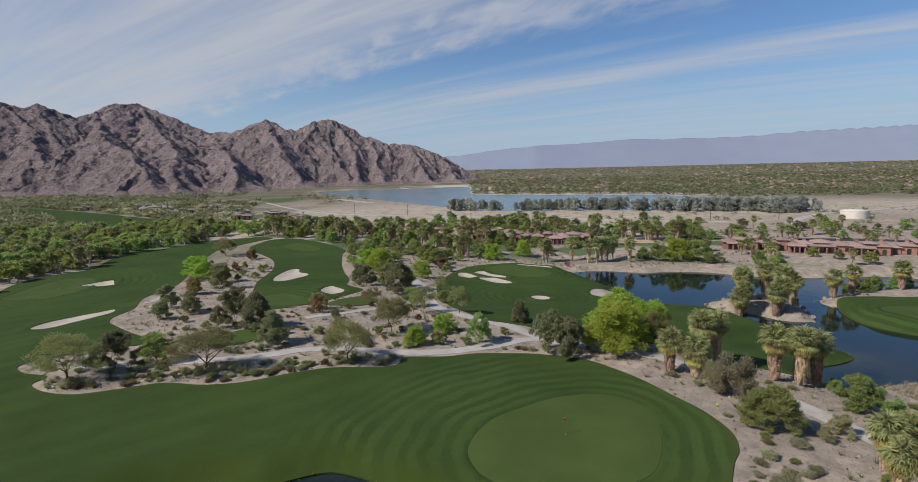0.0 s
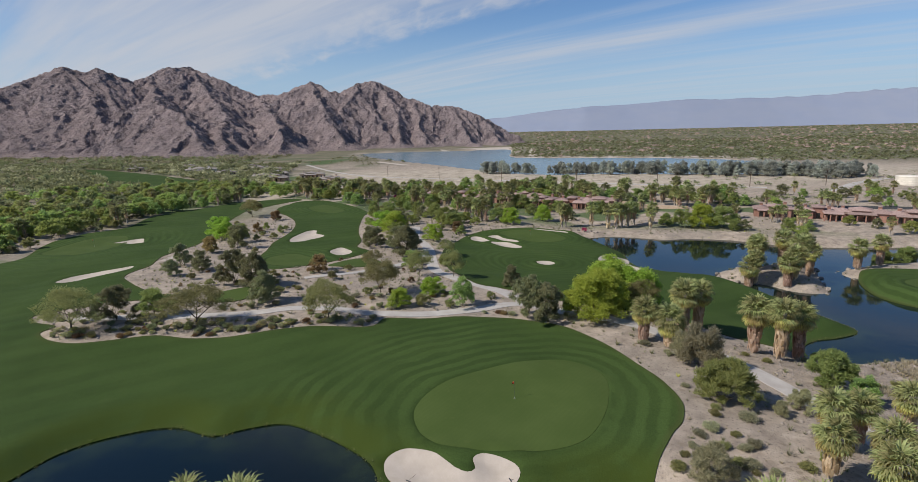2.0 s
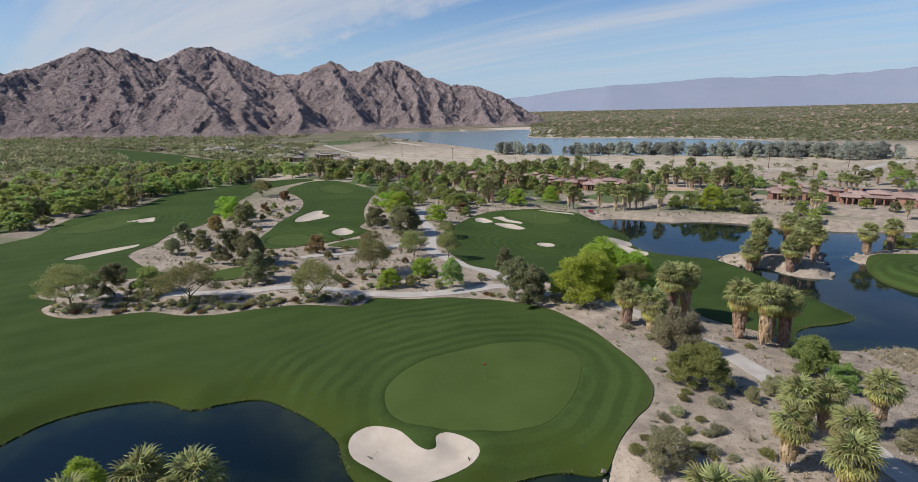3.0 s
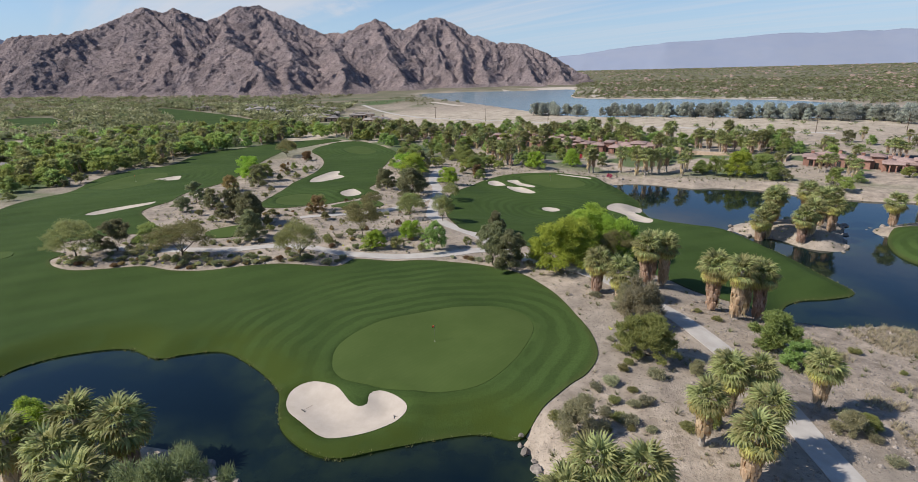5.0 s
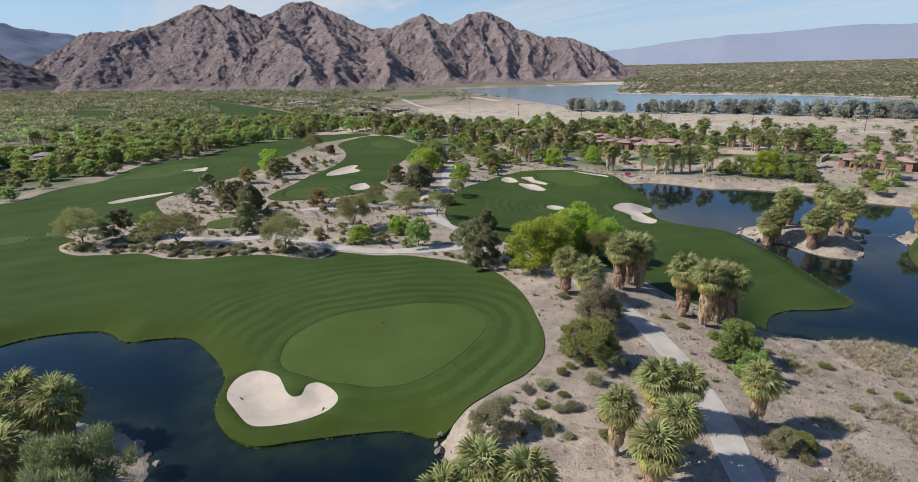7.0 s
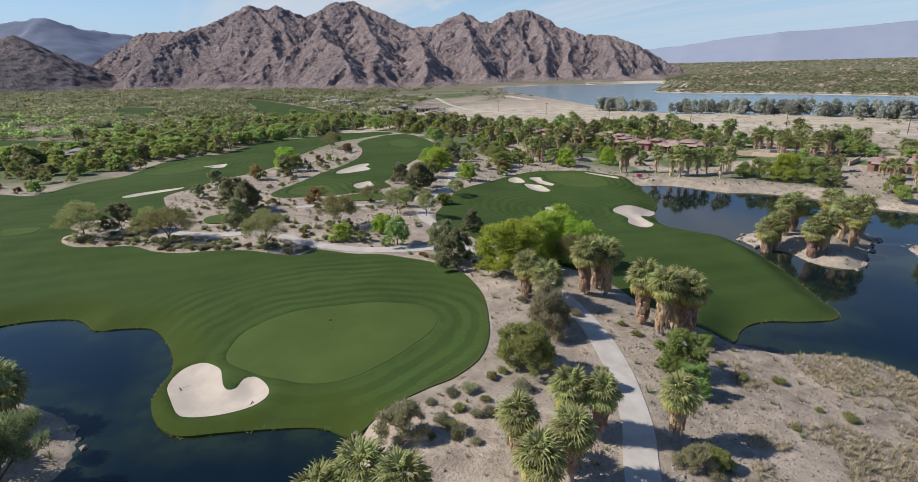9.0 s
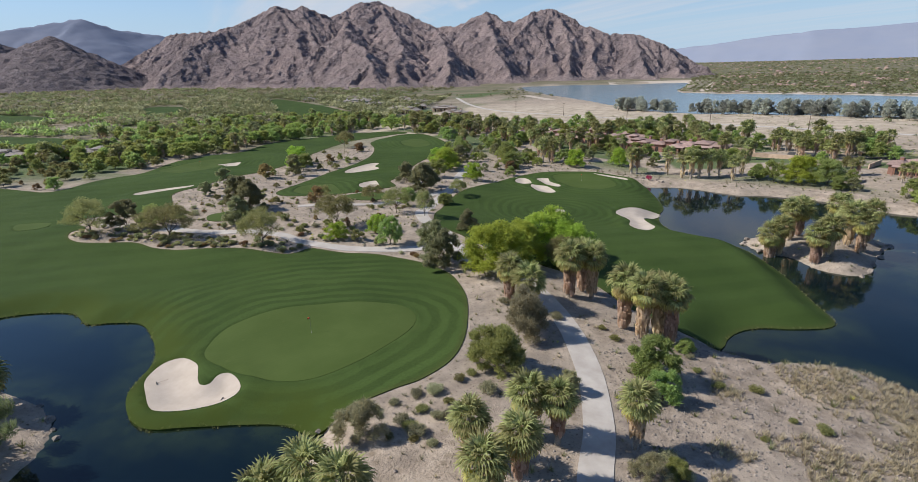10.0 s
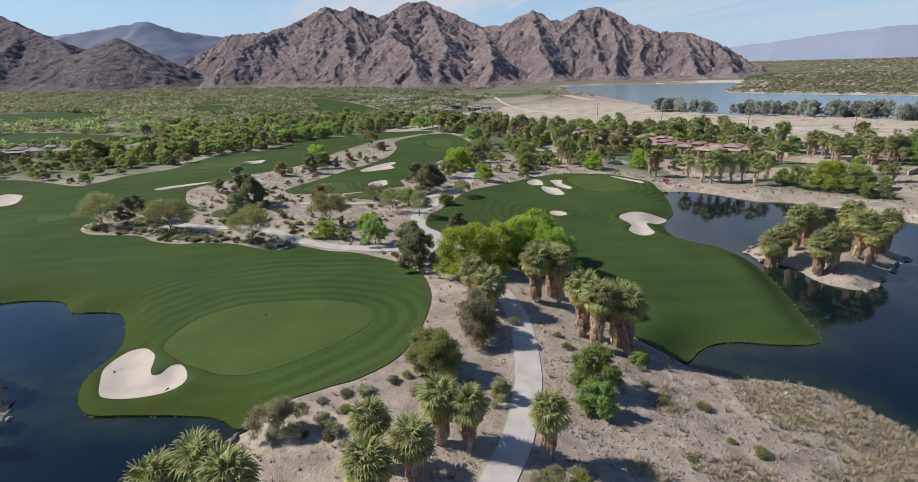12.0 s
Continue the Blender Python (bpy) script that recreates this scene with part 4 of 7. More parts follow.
SPURS = [
    [(-977, 964, 118), (-960, 900, 70), (-935, 850, 20)], [(-865, 986, 150), (-830, 930, 110), (-790, 880, 60), (-760, 840, 15)], [(-815, 995, 168), (-740, 960, 120), (-690, 900, 75), (-640, 850, 20)],
    [(-744, 1129, 158), (-680, 1060, 120), (-640, 990, 105), (-610, 930, 70), (-580, 860, 15)], [(-640, 990, 104), (-560, 940, 70), (-500, 880, 25)], [(-707, 1231, 190), (-620, 1160, 120), (-560, 1080, 85), (-520, 1000, 50), (-470, 900, 12)],
    [(-605, 1335, 134), (-530, 1230, 90), (-470, 1130, 60), (-420, 1030, 30), (-400, 960, 5)], [(-499, 1434, 170), (-440, 1320, 105), (-390, 1230, 60), (-340, 1150, 25)],
    [(-364, 1548, 178), (-340, 1440, 110), (-300, 1330, 60), (-260, 1250, 20)], [(-249, 1528, 126), (-215, 1430, 80), (-190, 1330, 40), (-170, 1260, 12)],
    [(-138, 1497, 102), (-110, 1400, 62), (-80, 1310, 25), (-60, 1240, 5)], [(-60, 1470, 76), (-20, 1380, 34), (0, 1300, 8)],
]


def side_spurs(chain, rs, spacing, fall, share, least=14.0):
    """Lesser ridges that leave a ridge to both sides and run down from it."""
    out = []
    for (ax, ay, az), (bx, by, bz) in zip(chain[:-1], chain[1:]):
        run = math.hypot(bx - ax, by - ay)
        if run < 1:
            continue
        ux, uy = (bx - ax) / run, (by - ay) / run
        down = 0.45 if az > bz else -0.45
        for k in range(max(1, int(run / spacing))):
            for side in (-1, 1):
                f = (k + rs.rand()) / max(1, int(run / spacing))
                z = az + (bz - az) * f - 3 * rs.rand()
                if z < least:
                    continue
                dx, dy = -uy * side + ux * (down + 0.5 * rs.normal() * 0.6), ux * side + uy * (down + 0.5 * rs.normal() * 0.6)
                norm = math.hypot(dx, dy)
                dx, dy = dx / norm, dy / norm
                long = z / fall * share * (0.55 + 0.6 * rs.rand())
                x, y = ax + (bx - ax) * f, ay + (by - ay) * f
                spur = [(x, y, z)]
                for j in range(3):
                    turn = 0.25 * rs.normal()
                    dx, dy = dx * math.cos(turn) - dy * math.sin(turn), dx * math.sin(turn) + dy * math.cos(turn)
                    x, y, z = x + dx * long / 3, y + dy * long / 3, z - fall * long / 3 * (0.75 + 0.5 * rs.rand())
                    spur.append((x, y, z))
                out.append(spur)
    return out


def massif(name, chains, box, step, mat, label, rough=1.0, slope=0.62, floor=-6.0, seed=0, spacing=70.0):
    """A mountain as the highest of its ridges' flanks, with lesser ridges branching from them."""
    rs = np.random.RandomState(seed + 900)
    xs, ys = np.arange(box[0], box[1], step), np.arange(box[2], box[3], step)
    gx, gy = np.meshgrid(xs, ys)
    wx = gx + rough * (14 * fbm(gx / 80, gy / 80, 3, seed + 1) + 5 * fbm(gx / 22, gy / 22, 2, seed + 3))
    wy = gy + rough * (14 * fbm(gx / 80, gy / 80, 3, seed + 7) + 5 * fbm(gx / 22, gy / 22, 2, seed + 9))
    z = np.full(gx.shape, -400.0)
    first, second = [], []
    for chain in chains if spacing else ():
        first += side_spurs(chain, rs, spacing, 0.47, 0.85)
    for chain in first:
        second += side_spurs(chain, rs, spacing * 0.5, 0.60, 0.5)
    for rank, group in enumerate((chains, first, second)):
        steep = slope * (1.2, 1.32, 1.45)[rank]
        for chain in group:
            for (ax, ay, az), (bx, by, bz) in zip(chain[:-1], chain[1:]):
                reach = (max(az, bz) + 30) / (steep * 0.85) + 40
                i0, i1 = np.searchsorted(xs, (min(ax, bx) - reach, max(ax, bx) + reach))
                j0, j1 = np.searchsorted(ys, (min(ay, by) - reach, max(ay, by) + reach))
                if i1 <= i0 or j1 <= j0:
                    continue
                px, py = wx[j0:j1, i0:i1], wy[j0:j1, i0:i1]
                dx, dy = bx - ax, by - ay
                t = np.clip(((px - ax) * dx + (py - ay) * dy) / (dx * dx + dy * dy + 1e-9), 0, 1)
                d = np.hypot(px - ax - t * dx, py - ay - t * dy)
                z[j0:j1, i0:i1] = np.maximum(z[j0:j1, i0:i1], az + t * (bz - az) - steep * d * (1 - 0.15 * np.clip(d / 260, 0, 1)))
    up = np.clip((z + 5) / 110, 0, 1)
    crag = ridged(gx / 28, gy / 28, 4, seed + 20, 0.6) - 1.0
    z = z + rough * (4.2 * crag * ease(0.02, 0.3, up) + 1.5 * fbm(gx / 9, gy / 9, 3, seed + 30) * ease(0, 0.2, up) + 2.0 * ease(0.1, 0.5, up))
    z = np.where(z < 10, 10 - (10 - z) * 0.5, z)
    z = np.maximum(z, floor)
    ny, nx = gx.shape
    verts = np.stack([gx.ravel(), gy.ravel(), z.ravel()], 1)
    i = (np.arange(ny - 1)[:, None] * nx + np.arange(nx - 1)).ravel()
    quads = np.stack([i, i + 1, i + 1 + nx, i + nx], 1)
    quads = quads[(verts[quads, 2] > floor + 0.01).any(1)]
    used = np.unique(quads)
    remap = np.full(len(verts), -1)
    remap[used] = np.arange(len(used))
    ob = mesh_object(name, verts[used], remap[quads].tolist(), mat, smooth=mat not in (ROCK_MOUNTAIN, ROCK_SHADED))
    return tagged(ob, label, "mountain", kind="structure")


def pushed(chain):
    """The western end of the mountain stands farther back."""
    out = []
    for x, y, z in chain:
        k = 1 + 0.28 * float(ease(-420, -780, x))
        out.append((35 + (x - 35) * k, 5 + (y - 5) * k, 33 + (z - 33) * k))
    return out


massif("mountain", [pushed(c) for c in [CREST] + SPURS], (-1750, 170, 720, 2050), 3.8, ROCK_MOUNTAIN, "bare brown rocky desert mountain with steep gullies")
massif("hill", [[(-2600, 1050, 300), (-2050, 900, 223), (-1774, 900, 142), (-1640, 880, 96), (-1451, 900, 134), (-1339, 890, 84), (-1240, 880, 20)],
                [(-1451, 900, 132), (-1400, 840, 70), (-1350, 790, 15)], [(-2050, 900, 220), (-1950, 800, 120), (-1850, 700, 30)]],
       (-2700, -1100, 560, 1300), 7, ROCK_SHADED, "dark lower desert hill at the valley mouth", 1.0, 0.5, seed=40, spacing=110.0)
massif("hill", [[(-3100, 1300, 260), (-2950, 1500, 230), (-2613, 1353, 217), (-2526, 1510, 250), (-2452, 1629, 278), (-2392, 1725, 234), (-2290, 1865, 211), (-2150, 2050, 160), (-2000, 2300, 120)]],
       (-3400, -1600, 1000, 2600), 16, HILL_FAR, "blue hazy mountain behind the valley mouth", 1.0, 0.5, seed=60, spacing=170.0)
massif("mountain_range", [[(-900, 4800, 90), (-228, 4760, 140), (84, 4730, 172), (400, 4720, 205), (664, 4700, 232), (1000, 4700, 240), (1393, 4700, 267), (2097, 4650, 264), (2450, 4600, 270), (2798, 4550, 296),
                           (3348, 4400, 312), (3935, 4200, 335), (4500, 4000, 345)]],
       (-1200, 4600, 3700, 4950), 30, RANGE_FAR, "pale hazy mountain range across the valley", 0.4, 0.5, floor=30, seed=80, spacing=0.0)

# ---------------------------------------------------------------- plants
def copy_at(ob, m):
    """A copy whose whole size is given by m, whatever the size of the first one."""
    return copy_thing(ob, m @ Matrix.Diagonal((*(1 / v for v in ob.scale), 1)))


LEVEL_X, LEVEL_Y = np.arange(-440, 340, 1.5), np.arange(10, 640, 1.5)
LEVELS = height(*np.meshgrid(LEVEL_X, LEVEL_Y))


def ground_at(x, y):
    """The land's height at one place, from the levels taken every metre and a half."""
    fx, fy = (x - LEVEL_X[0]) / 1.5, (y - LEVEL_Y[0]) / 1.5
    i, j = int(math.floor(fx)), int(math.floor(fy))
    if not (0 <= i < len(LEVEL_X) - 1 and 0 <= j < len(LEVEL_Y) - 1):
        return float(height(np.array([x], float), np.array([y], float))[0])
    u, v = fx - i, fy - j
    return float((LEVELS[j, i] * (1 - u) + LEVELS[j, i + 1] * u) * (1 - v) + (LEVELS[j + 1, i] * (1 - u) + LEVELS[j + 1, i + 1] * u) * v)


def heights_at(points):
    p = np.array(points, float)
    return height(p[:, 0], p[:, 1])


def tube(verts, faces, a, b, ra, rb, sides=6):
    """A tapered limb from a to b, added to the lists."""
    a, b = np.array(a, float), np.array(b, float)
    ahead = (b - a) / (np.linalg.norm(b - a) + 1e-9)
    side = np.cross(ahead, (0.3, 0.9, 0.2))
    side /= np.linalg.norm(side) + 1e-9
    up = np.cross(ahead, side)
    n = len(verts)
    for c, r in ((a, ra), (b, rb)):
        for k in range(sides):
            t = 2 * math.pi * k / sides
            verts.append(tuple(c + r * (math.cos(t) * side + math.sin(t) * up)))
    for k in range(sides):
        faces.append((n + k, n + (k + 1) % sides, n + sides + (k + 1) % sides, n + sides + k))
    return verts, faces


def leaf_cloud(centres, radii, count, size, rs, droop=0.0, long=1.0):
    """Many small leaf sprays round the given centres: quads in a spread of directions."""
    pick = rs.choice(len(centres), count, p=np.array(radii) ** 2 / np.sum(np.array(radii) ** 2))
    way = rs.normal(size=(count, 3))
    way /= np.linalg.norm(way, axis=1)[:, None]
    far = rs.rand(count) ** 0.45
    c = np.array(centres)[pick] + way * (far * np.array(radii)[pick])[:, None] * (1, 1, 0.72)
    u = way * 0.7 + rs.normal(size=(count, 3)) * 0.7
    u[:, 2] -= droop
    u /= np.linalg.norm(u, axis=1)[:, None]
    v = np.cross(u, rs.normal(size=(count, 3)))
    v /= np.linalg.norm(v, axis=1)[:, None]
    s = size * (0.6 + 0.8 * rs.rand(count))[:, None]
    u, v = u * s * long, v * s * 0.62
    verts = np.stack([c - 0.25 * u + 0.5 * v, c - 0.25 * u - 0.5 * v, c + u], 1).reshape(-1, 3)
    return verts, (np.arange(count)[:, None] * 3 + np.arange(3)).tolist()


def tree_meshes(kind, seed):
    """Wood and leaf meshes for one tree, about one unit of its own height in metres."""
    rs = np.random.RandomState(seed)
    tall, wide, leaves, size, stems, fork, low, droop, long = TREE_KINDS[kind]["shape"]
    sag = TREE_KINDS[kind].get("sag", 0.3)
    verts, faces, tips, radii = [], [], [], []
    for s in range(stems):
        yaw = 2 * math.pi * (s + rs.rand() * 0.6) / stems
        lean = (0.12 if stems == 1 else 0.45) + 0.15 * rs.rand()
        p = np.array([0.12 * math.cos(yaw), 0.12 * math.sin(yaw), -0.25]) * (stems > 1) + np.array([0, 0, -0.25]) * (stems == 1)
        r = 0.055 * tall / math.sqrt(stems) * 0.75
        d = np.array([math.cos(yaw) * lean, math.sin(yaw) * lean, 1.0])
        for k in range(2):
            d = d / np.linalg.norm(d)
            q = p + d * (low * tall * 0.5 + 0.12)
            tube(verts, faces, p, q, r, r * 0.82)
            p, r = q, r * 0.82
            d = d + rs.normal(size=3) * 0.18
        limbs = [(p, d, r, 0)]
        while limbs:
            p, d, r, level = limbs.pop()
            for j in range(fork if level == 0 else 2):
                turn = 2 * math.pi * (j + rs.rand()) / (fork if level == 0 else 2)
                out = np.array([math.cos(turn), math.sin(turn), (0.9 - sag) * rs.rand() + sag * (-0.55 + 1.5 * rs.rand())])
                e = 0.55 * d / np.linalg.norm(d) + 0.75 * out
                e /= np.linalg.norm(e)
                length = (0.30, 0.24, 0.17)[level] * (tall + wide) * 0.5 * (0.75 + 0.5 * rs.rand())
                q = p + e * length * np.array([wide / tall * 1.15, wide / tall * 1.15, 1.0])
                q[2] = min(q[2], tall * 0.93)
                tube(verts, faces, p, q, r * 0.7, r * 0.42, 5)
                q[2] = max(q[2], 0.12 * tall)
                if level < 2:
                    limbs.append((q, e, r * 0.55, level + 1))
                    if level == 1:
                        tips.append((p + q) / 2)
                        radii.append((0.10 + 0.08 * rs.rand()) * (tall + wide) * 0.5)
                else:
                    tips.append(q)
                    radii.append((0.13 + 0.10 * rs.rand()) * (tall + wide) * 0.5)
    tips, radii = np.array(tips), np.array(radii)
    if TREE_KINDS[kind].get("dome"):
        # a full rounded crown of many clumps
        n = TREE_KINDS[kind]["dome"]
        a, r, h = rs.rand(n) * 2 * math.pi, np.sqrt(rs.rand(n)), rs.rand(n)
        foot, clump = TREE_KINDS[kind].get("foot", 0.14), TREE_KINDS[kind].get("clump", 0.10)
        skew = 1 + 0.22 * np.sin(2 * a + rs.rand() * 6) + 0.14 * np.sin(3 * a + rs.rand() * 6) + 0.12 * rs.normal(size=n)
        edge = np.sqrt(np.clip(1 - (0.95 * h) ** 2, 0.08, 1))
        reach = np.where(rs.rand(n) < 0.7, 0.75 + 0.25 * r, r) * edge * skew * 0.36 * wide
        tips = np.column_stack([reach * np.cos(a), reach * np.sin(a), tall * (foot + (0.84 - foot) * h * (1 + 0.10 * np.sin(2 * a + 1.7)))])
        radii = clump * (0.8 + 0.8 * rs.rand(n)) * (tall + wide) * 0.5
    lv, lf = leaf_cloud(tips, radii, leaves, size, rs, droop, long)
    # bring the whole to its nominal spread and height
    reach = lv[:, :2] - lv[:, :2].mean(0)
    k, kz = wide / (2 * np.percentile(np.hypot(reach[:, 0], reach[:, 1]), 97)), tall / np.percentile(lv[:, 2], 99)
    fit = np.array([k, k, kz])
    wood_verts = np.array(verts) * fit
    if TREE_KINDS[kind].get("dome"):
        # the limbs end well inside the crown
        out = np.hypot(wood_verts[:, 0], wood_verts[:, 1]).max()
        wood_verts = wood_verts * (min(1.0, 0.34 * wide / out), min(1.0, 0.34 * wide / out), min(1.0, 0.80 * tall / wood_verts[:, 2].max()))
    return (wood_verts.tolist(), faces), (lv * fit, lf)


TREE_KINDS = {
    # shape: height, spread, leaf sprays, spray size, stems, forks, clear trunk, droop, slenderness
    "mesquite_tree": dict(shape=(5.0, 6.2, 10000, 0.075, 1, 4, 0.22, -0.25, 2.2), dome=60, foot=0.38, clump=0.085, leaf=LEAF_OLIVE, label="spreading olive-green mesquite tree with a dark forked trunk"),
    "feathery_tree": dict(shape=(5.0, 6.2, 18000, 0.10, 1, 5, 0.14, -0.5, 3.4), leaf=LEAF_MOSS, sag=0.6, label="feathery grey-green tree on the pond bank"),
    "palo_verde_tree": dict(shape=(5.8, 6.4, 17000, 0.110, 2, 4, 0.10, 0.0, 1.9), dome=130, clump=0.070, leaf=LEAF_LIME, sag=0.7, label="bright lime green palo verde tree with a billowing crown"),
    "ironwood_tree": dict(shape=(5.4, 5.0, 8500, 0.135, 2, 4, 0.06, 0.7, 1.9), dome=60, clump=0.075, leaf=LEAF_DARK, sag=0.85, label="dense dark grey-green tree with drooping foliage"),
    "acacia_tree": dict(shape=(5.2, 5.8, 8000, 0.145, 1, 4, 0.15, 0.15, 1.6), dome=64, foot=0.24, clump=0.075, leaf=LEAF_GREEN, label="mid-green acacia tree with a loose rounded crown"),
    "desert_shrub": dict(shape=(2.7, 3.2, 16000, 0.062, 4, 3, 0.03, -0.8, 2.8), dome=80, clump=0.085, leaf=LEAF_SHRUB, sag=0.9, label="large olive green desert shrub with fine upright twigs"),
    "twiggy_shrub": dict(shape=(2.7, 3.2, 7000, 0.07, 4, 3, 0.05, -0.5, 3.0), dome=40, leaf=LEAF_TWIG, sag=0.8, label="loose grey-brown twiggy desert shrub"),
    "willow_shrub": dict(shape=(2.8, 2.8, 11000, 0.078, 3, 3, 0.04, 0.0, 2.2), dome=60, clump=0.085, leaf=LEAF_FRESH, sag=0.9, label="fresh green leafy shrub beside the path"),
    "hopseed_shrub": dict(shape=(2.8, 2.9, 2600, 0.15, 3, 3, 0.05, 0.1, 1.5), dome=40, clump=0.085, leaf=LEAF_RUST, sag=0.8, label="rounded shrub with rust-brown leaves"),
    "eucalyptus_tree": dict(shape=(10.5, 7.5, 950, 0.72, 1, 4, 0.06, 0.4, 1.4), dome=40, clump=0.08, leaf=LEAF_GREY, sag=0.75, label="tall grey-green eucalyptus tree on the reservoir shore"),
    "bougainvillea": dict(shape=(2.2, 3.0, 600, 0.3, 3, 3, 0.04, 0.0, 1.0), leaf=LEAF_PINK, label="bougainvillea bush covered in crimson bloom"),
}
VARIANTS = {}


def plant(kind, x, y, size=1.0, seed=0, turn=None, group="", squash=1.0, z=None, whole=None):
    """One tree or shrub of its kind, standing on the land."""
    variant = seed % 3
    turn = (seed * 77.0) % 360 if turn is None else turn
    wide, tall = size, size * squash
    if whole:
        wide, tall = whole[0] / TREE_KINDS[kind]["shape"][1], whole[1] / TREE_KINDS[kind]["shape"][0]
    m = pose(x, y, ground_at(x, y) if z is None else z, 0, 0, turn) @ Matrix.Diagonal((wide, wide, tall, 1))
    if (kind, variant) in VARIANTS:
        ob = copy_at(VARIANTS[kind, variant], m)
    else:
        (wv, wf), (lv, lf) = tree_meshes(kind, 100 + 13 * variant + len(kind))
        ob = new(kind)
        mesh_object("trunk", wv, wf, BARK, ob)
        mesh_object("crown", lv, lf, TREE_KINDS[kind]["leaf"], ob, smooth=False)
        ob.matrix_basis = m
        VARIANTS[kind, variant] = ob
        tagged(ob, TREE_KINDS[kind]["label"], "shrub" if ("shrub" in kind or "bougain" in kind) else "tree")
        return tagged(ob, group=group or kind.replace("_", " ") + "s")
    return ob


# fan palms
def frond_mesh(seed, length=2.55, mat=FROND, blades=13):
    """A fan frond: a stalk and a pleated, split fan that hangs at its tips."""
    rs = np.random.RandomState(seed)
    verts, faces = [], []
    stalk = length * 0.42
    tube(verts, faces, (0, 0, 0), (0, stalk * 0.6, 0.10), 0.035, 0.028, 3)
    tube(verts, faces, (0, stalk * 0.6, 0.10), (0, stalk, 0.12), 0.028, 0.02, 3)
    for k in range(blades):
        a = radians(-88 + 176 * k / (blades - 1)) + rs.normal() * 0.03
        fan = length * (0.62 - 0.08 * abs(a)) * (0.9 + 0.2 * rs.rand())
        d = np.array([math.sin(a), math.cos(a), 0])
        w = np.array([math.cos(a), -math.sin(a), 0]) * 1.5 / blades
        root = np.array([0, stalk, 0.12])
        mid = root + d * fan * 0.52 + (0, 0, 0.10 - 0.05 * abs(a))
        out = root + d * fan * 0.82 + (0, 0, 0.0 - 0.06 * abs(a) - 0.05 * rs.rand())
        tip = root + d * fan * (0.98 - 0.06 * rs.rand()) - (0, 0, 0.34 + 0.2 * rs.rand() + 0.15 * abs(a))
        fold = np.array([0, 0, 0.05])
        n = len(verts)
        verts += [tuple(root), tuple(mid - w), tuple(mid + fold), tuple(mid + w), tuple(out - 0.5 * w), tuple(out + 0.5 * w), tuple(tip)]
        faces += [(n, n + 1, n + 2), (n, n + 2, n + 3), (n + 1, n + 4, n + 2), (n + 2, n + 4, n + 5), (n + 2, n + 5, n + 3), (n + 4, n + 6, n + 5)]
    me = bpy.data.meshes.new("frond")
    me.from_pydata([tuple(float(c) for c in v) for v in verts], [], faces)
    me.materials.append(mat)
    return me


FROND_MESHES = [frond_mesh(s, 2.6) for s in range(3)]
FAR_FROND_MESHES = [frond_mesh(s, 2.7, FROND, 6) for s in range(3)]
OLD_FROND_MESHES = [frond_mesh(s + 10, 2.35, FROND_PALE) for s in range(2)]


def palm_frame(seed, tall, deep=0.9, hang=112, count=46):
    """Poses of a palm's fronds, young and old."""
    rs = np.random.RandomState(seed)
    out = []
    for k in range(count):
        f = k / (count - 1)
        pitch = 76 - hang * f**0.8 + rs.normal() * 9
        out.append((f, pose(0, 0, tall - 0.35 - deep * f, 0, 0, 137.5 * k + rs.normal() * 8) @ pose(0, 0.10 + 0.08 * f, 0, pitch, rs.normal() * 12, 0)))
    return out


def palm_wood(tall, seed, trunk=0.32):
    rs = np.random.RandomState(seed)
    verts, faces = [], []
    levels = [(-0.3, trunk * 1.5), (0.1, trunk * 1.35), (0.5, trunk * 1.1)] + [(0.5 + (tall - 1.0) * k / 7, trunk * (1.05 - 0.25 * k / 7) * (1 + 0.05 * rs.normal())) for k in range(1, 8)]
    bend = np.array([rs.normal(), rs.normal()]) * 0.02
    for z, r in levels:
        for k in range(9):
            t = 2 * math.pi * k / 9
            verts.append((bend[0] * z * z * 0.3 + r * math.cos(t), bend[1] * z * z * 0.3 + r * math.sin(t), z))
    for i in range(len(levels) - 1):
        for k in range(9):
            faces.append((i * 9 + k, i * 9 + (k + 1) % 9, i * 9 + 9 + (k + 1) % 9, i * 9 + 9 + k))
    return verts, faces


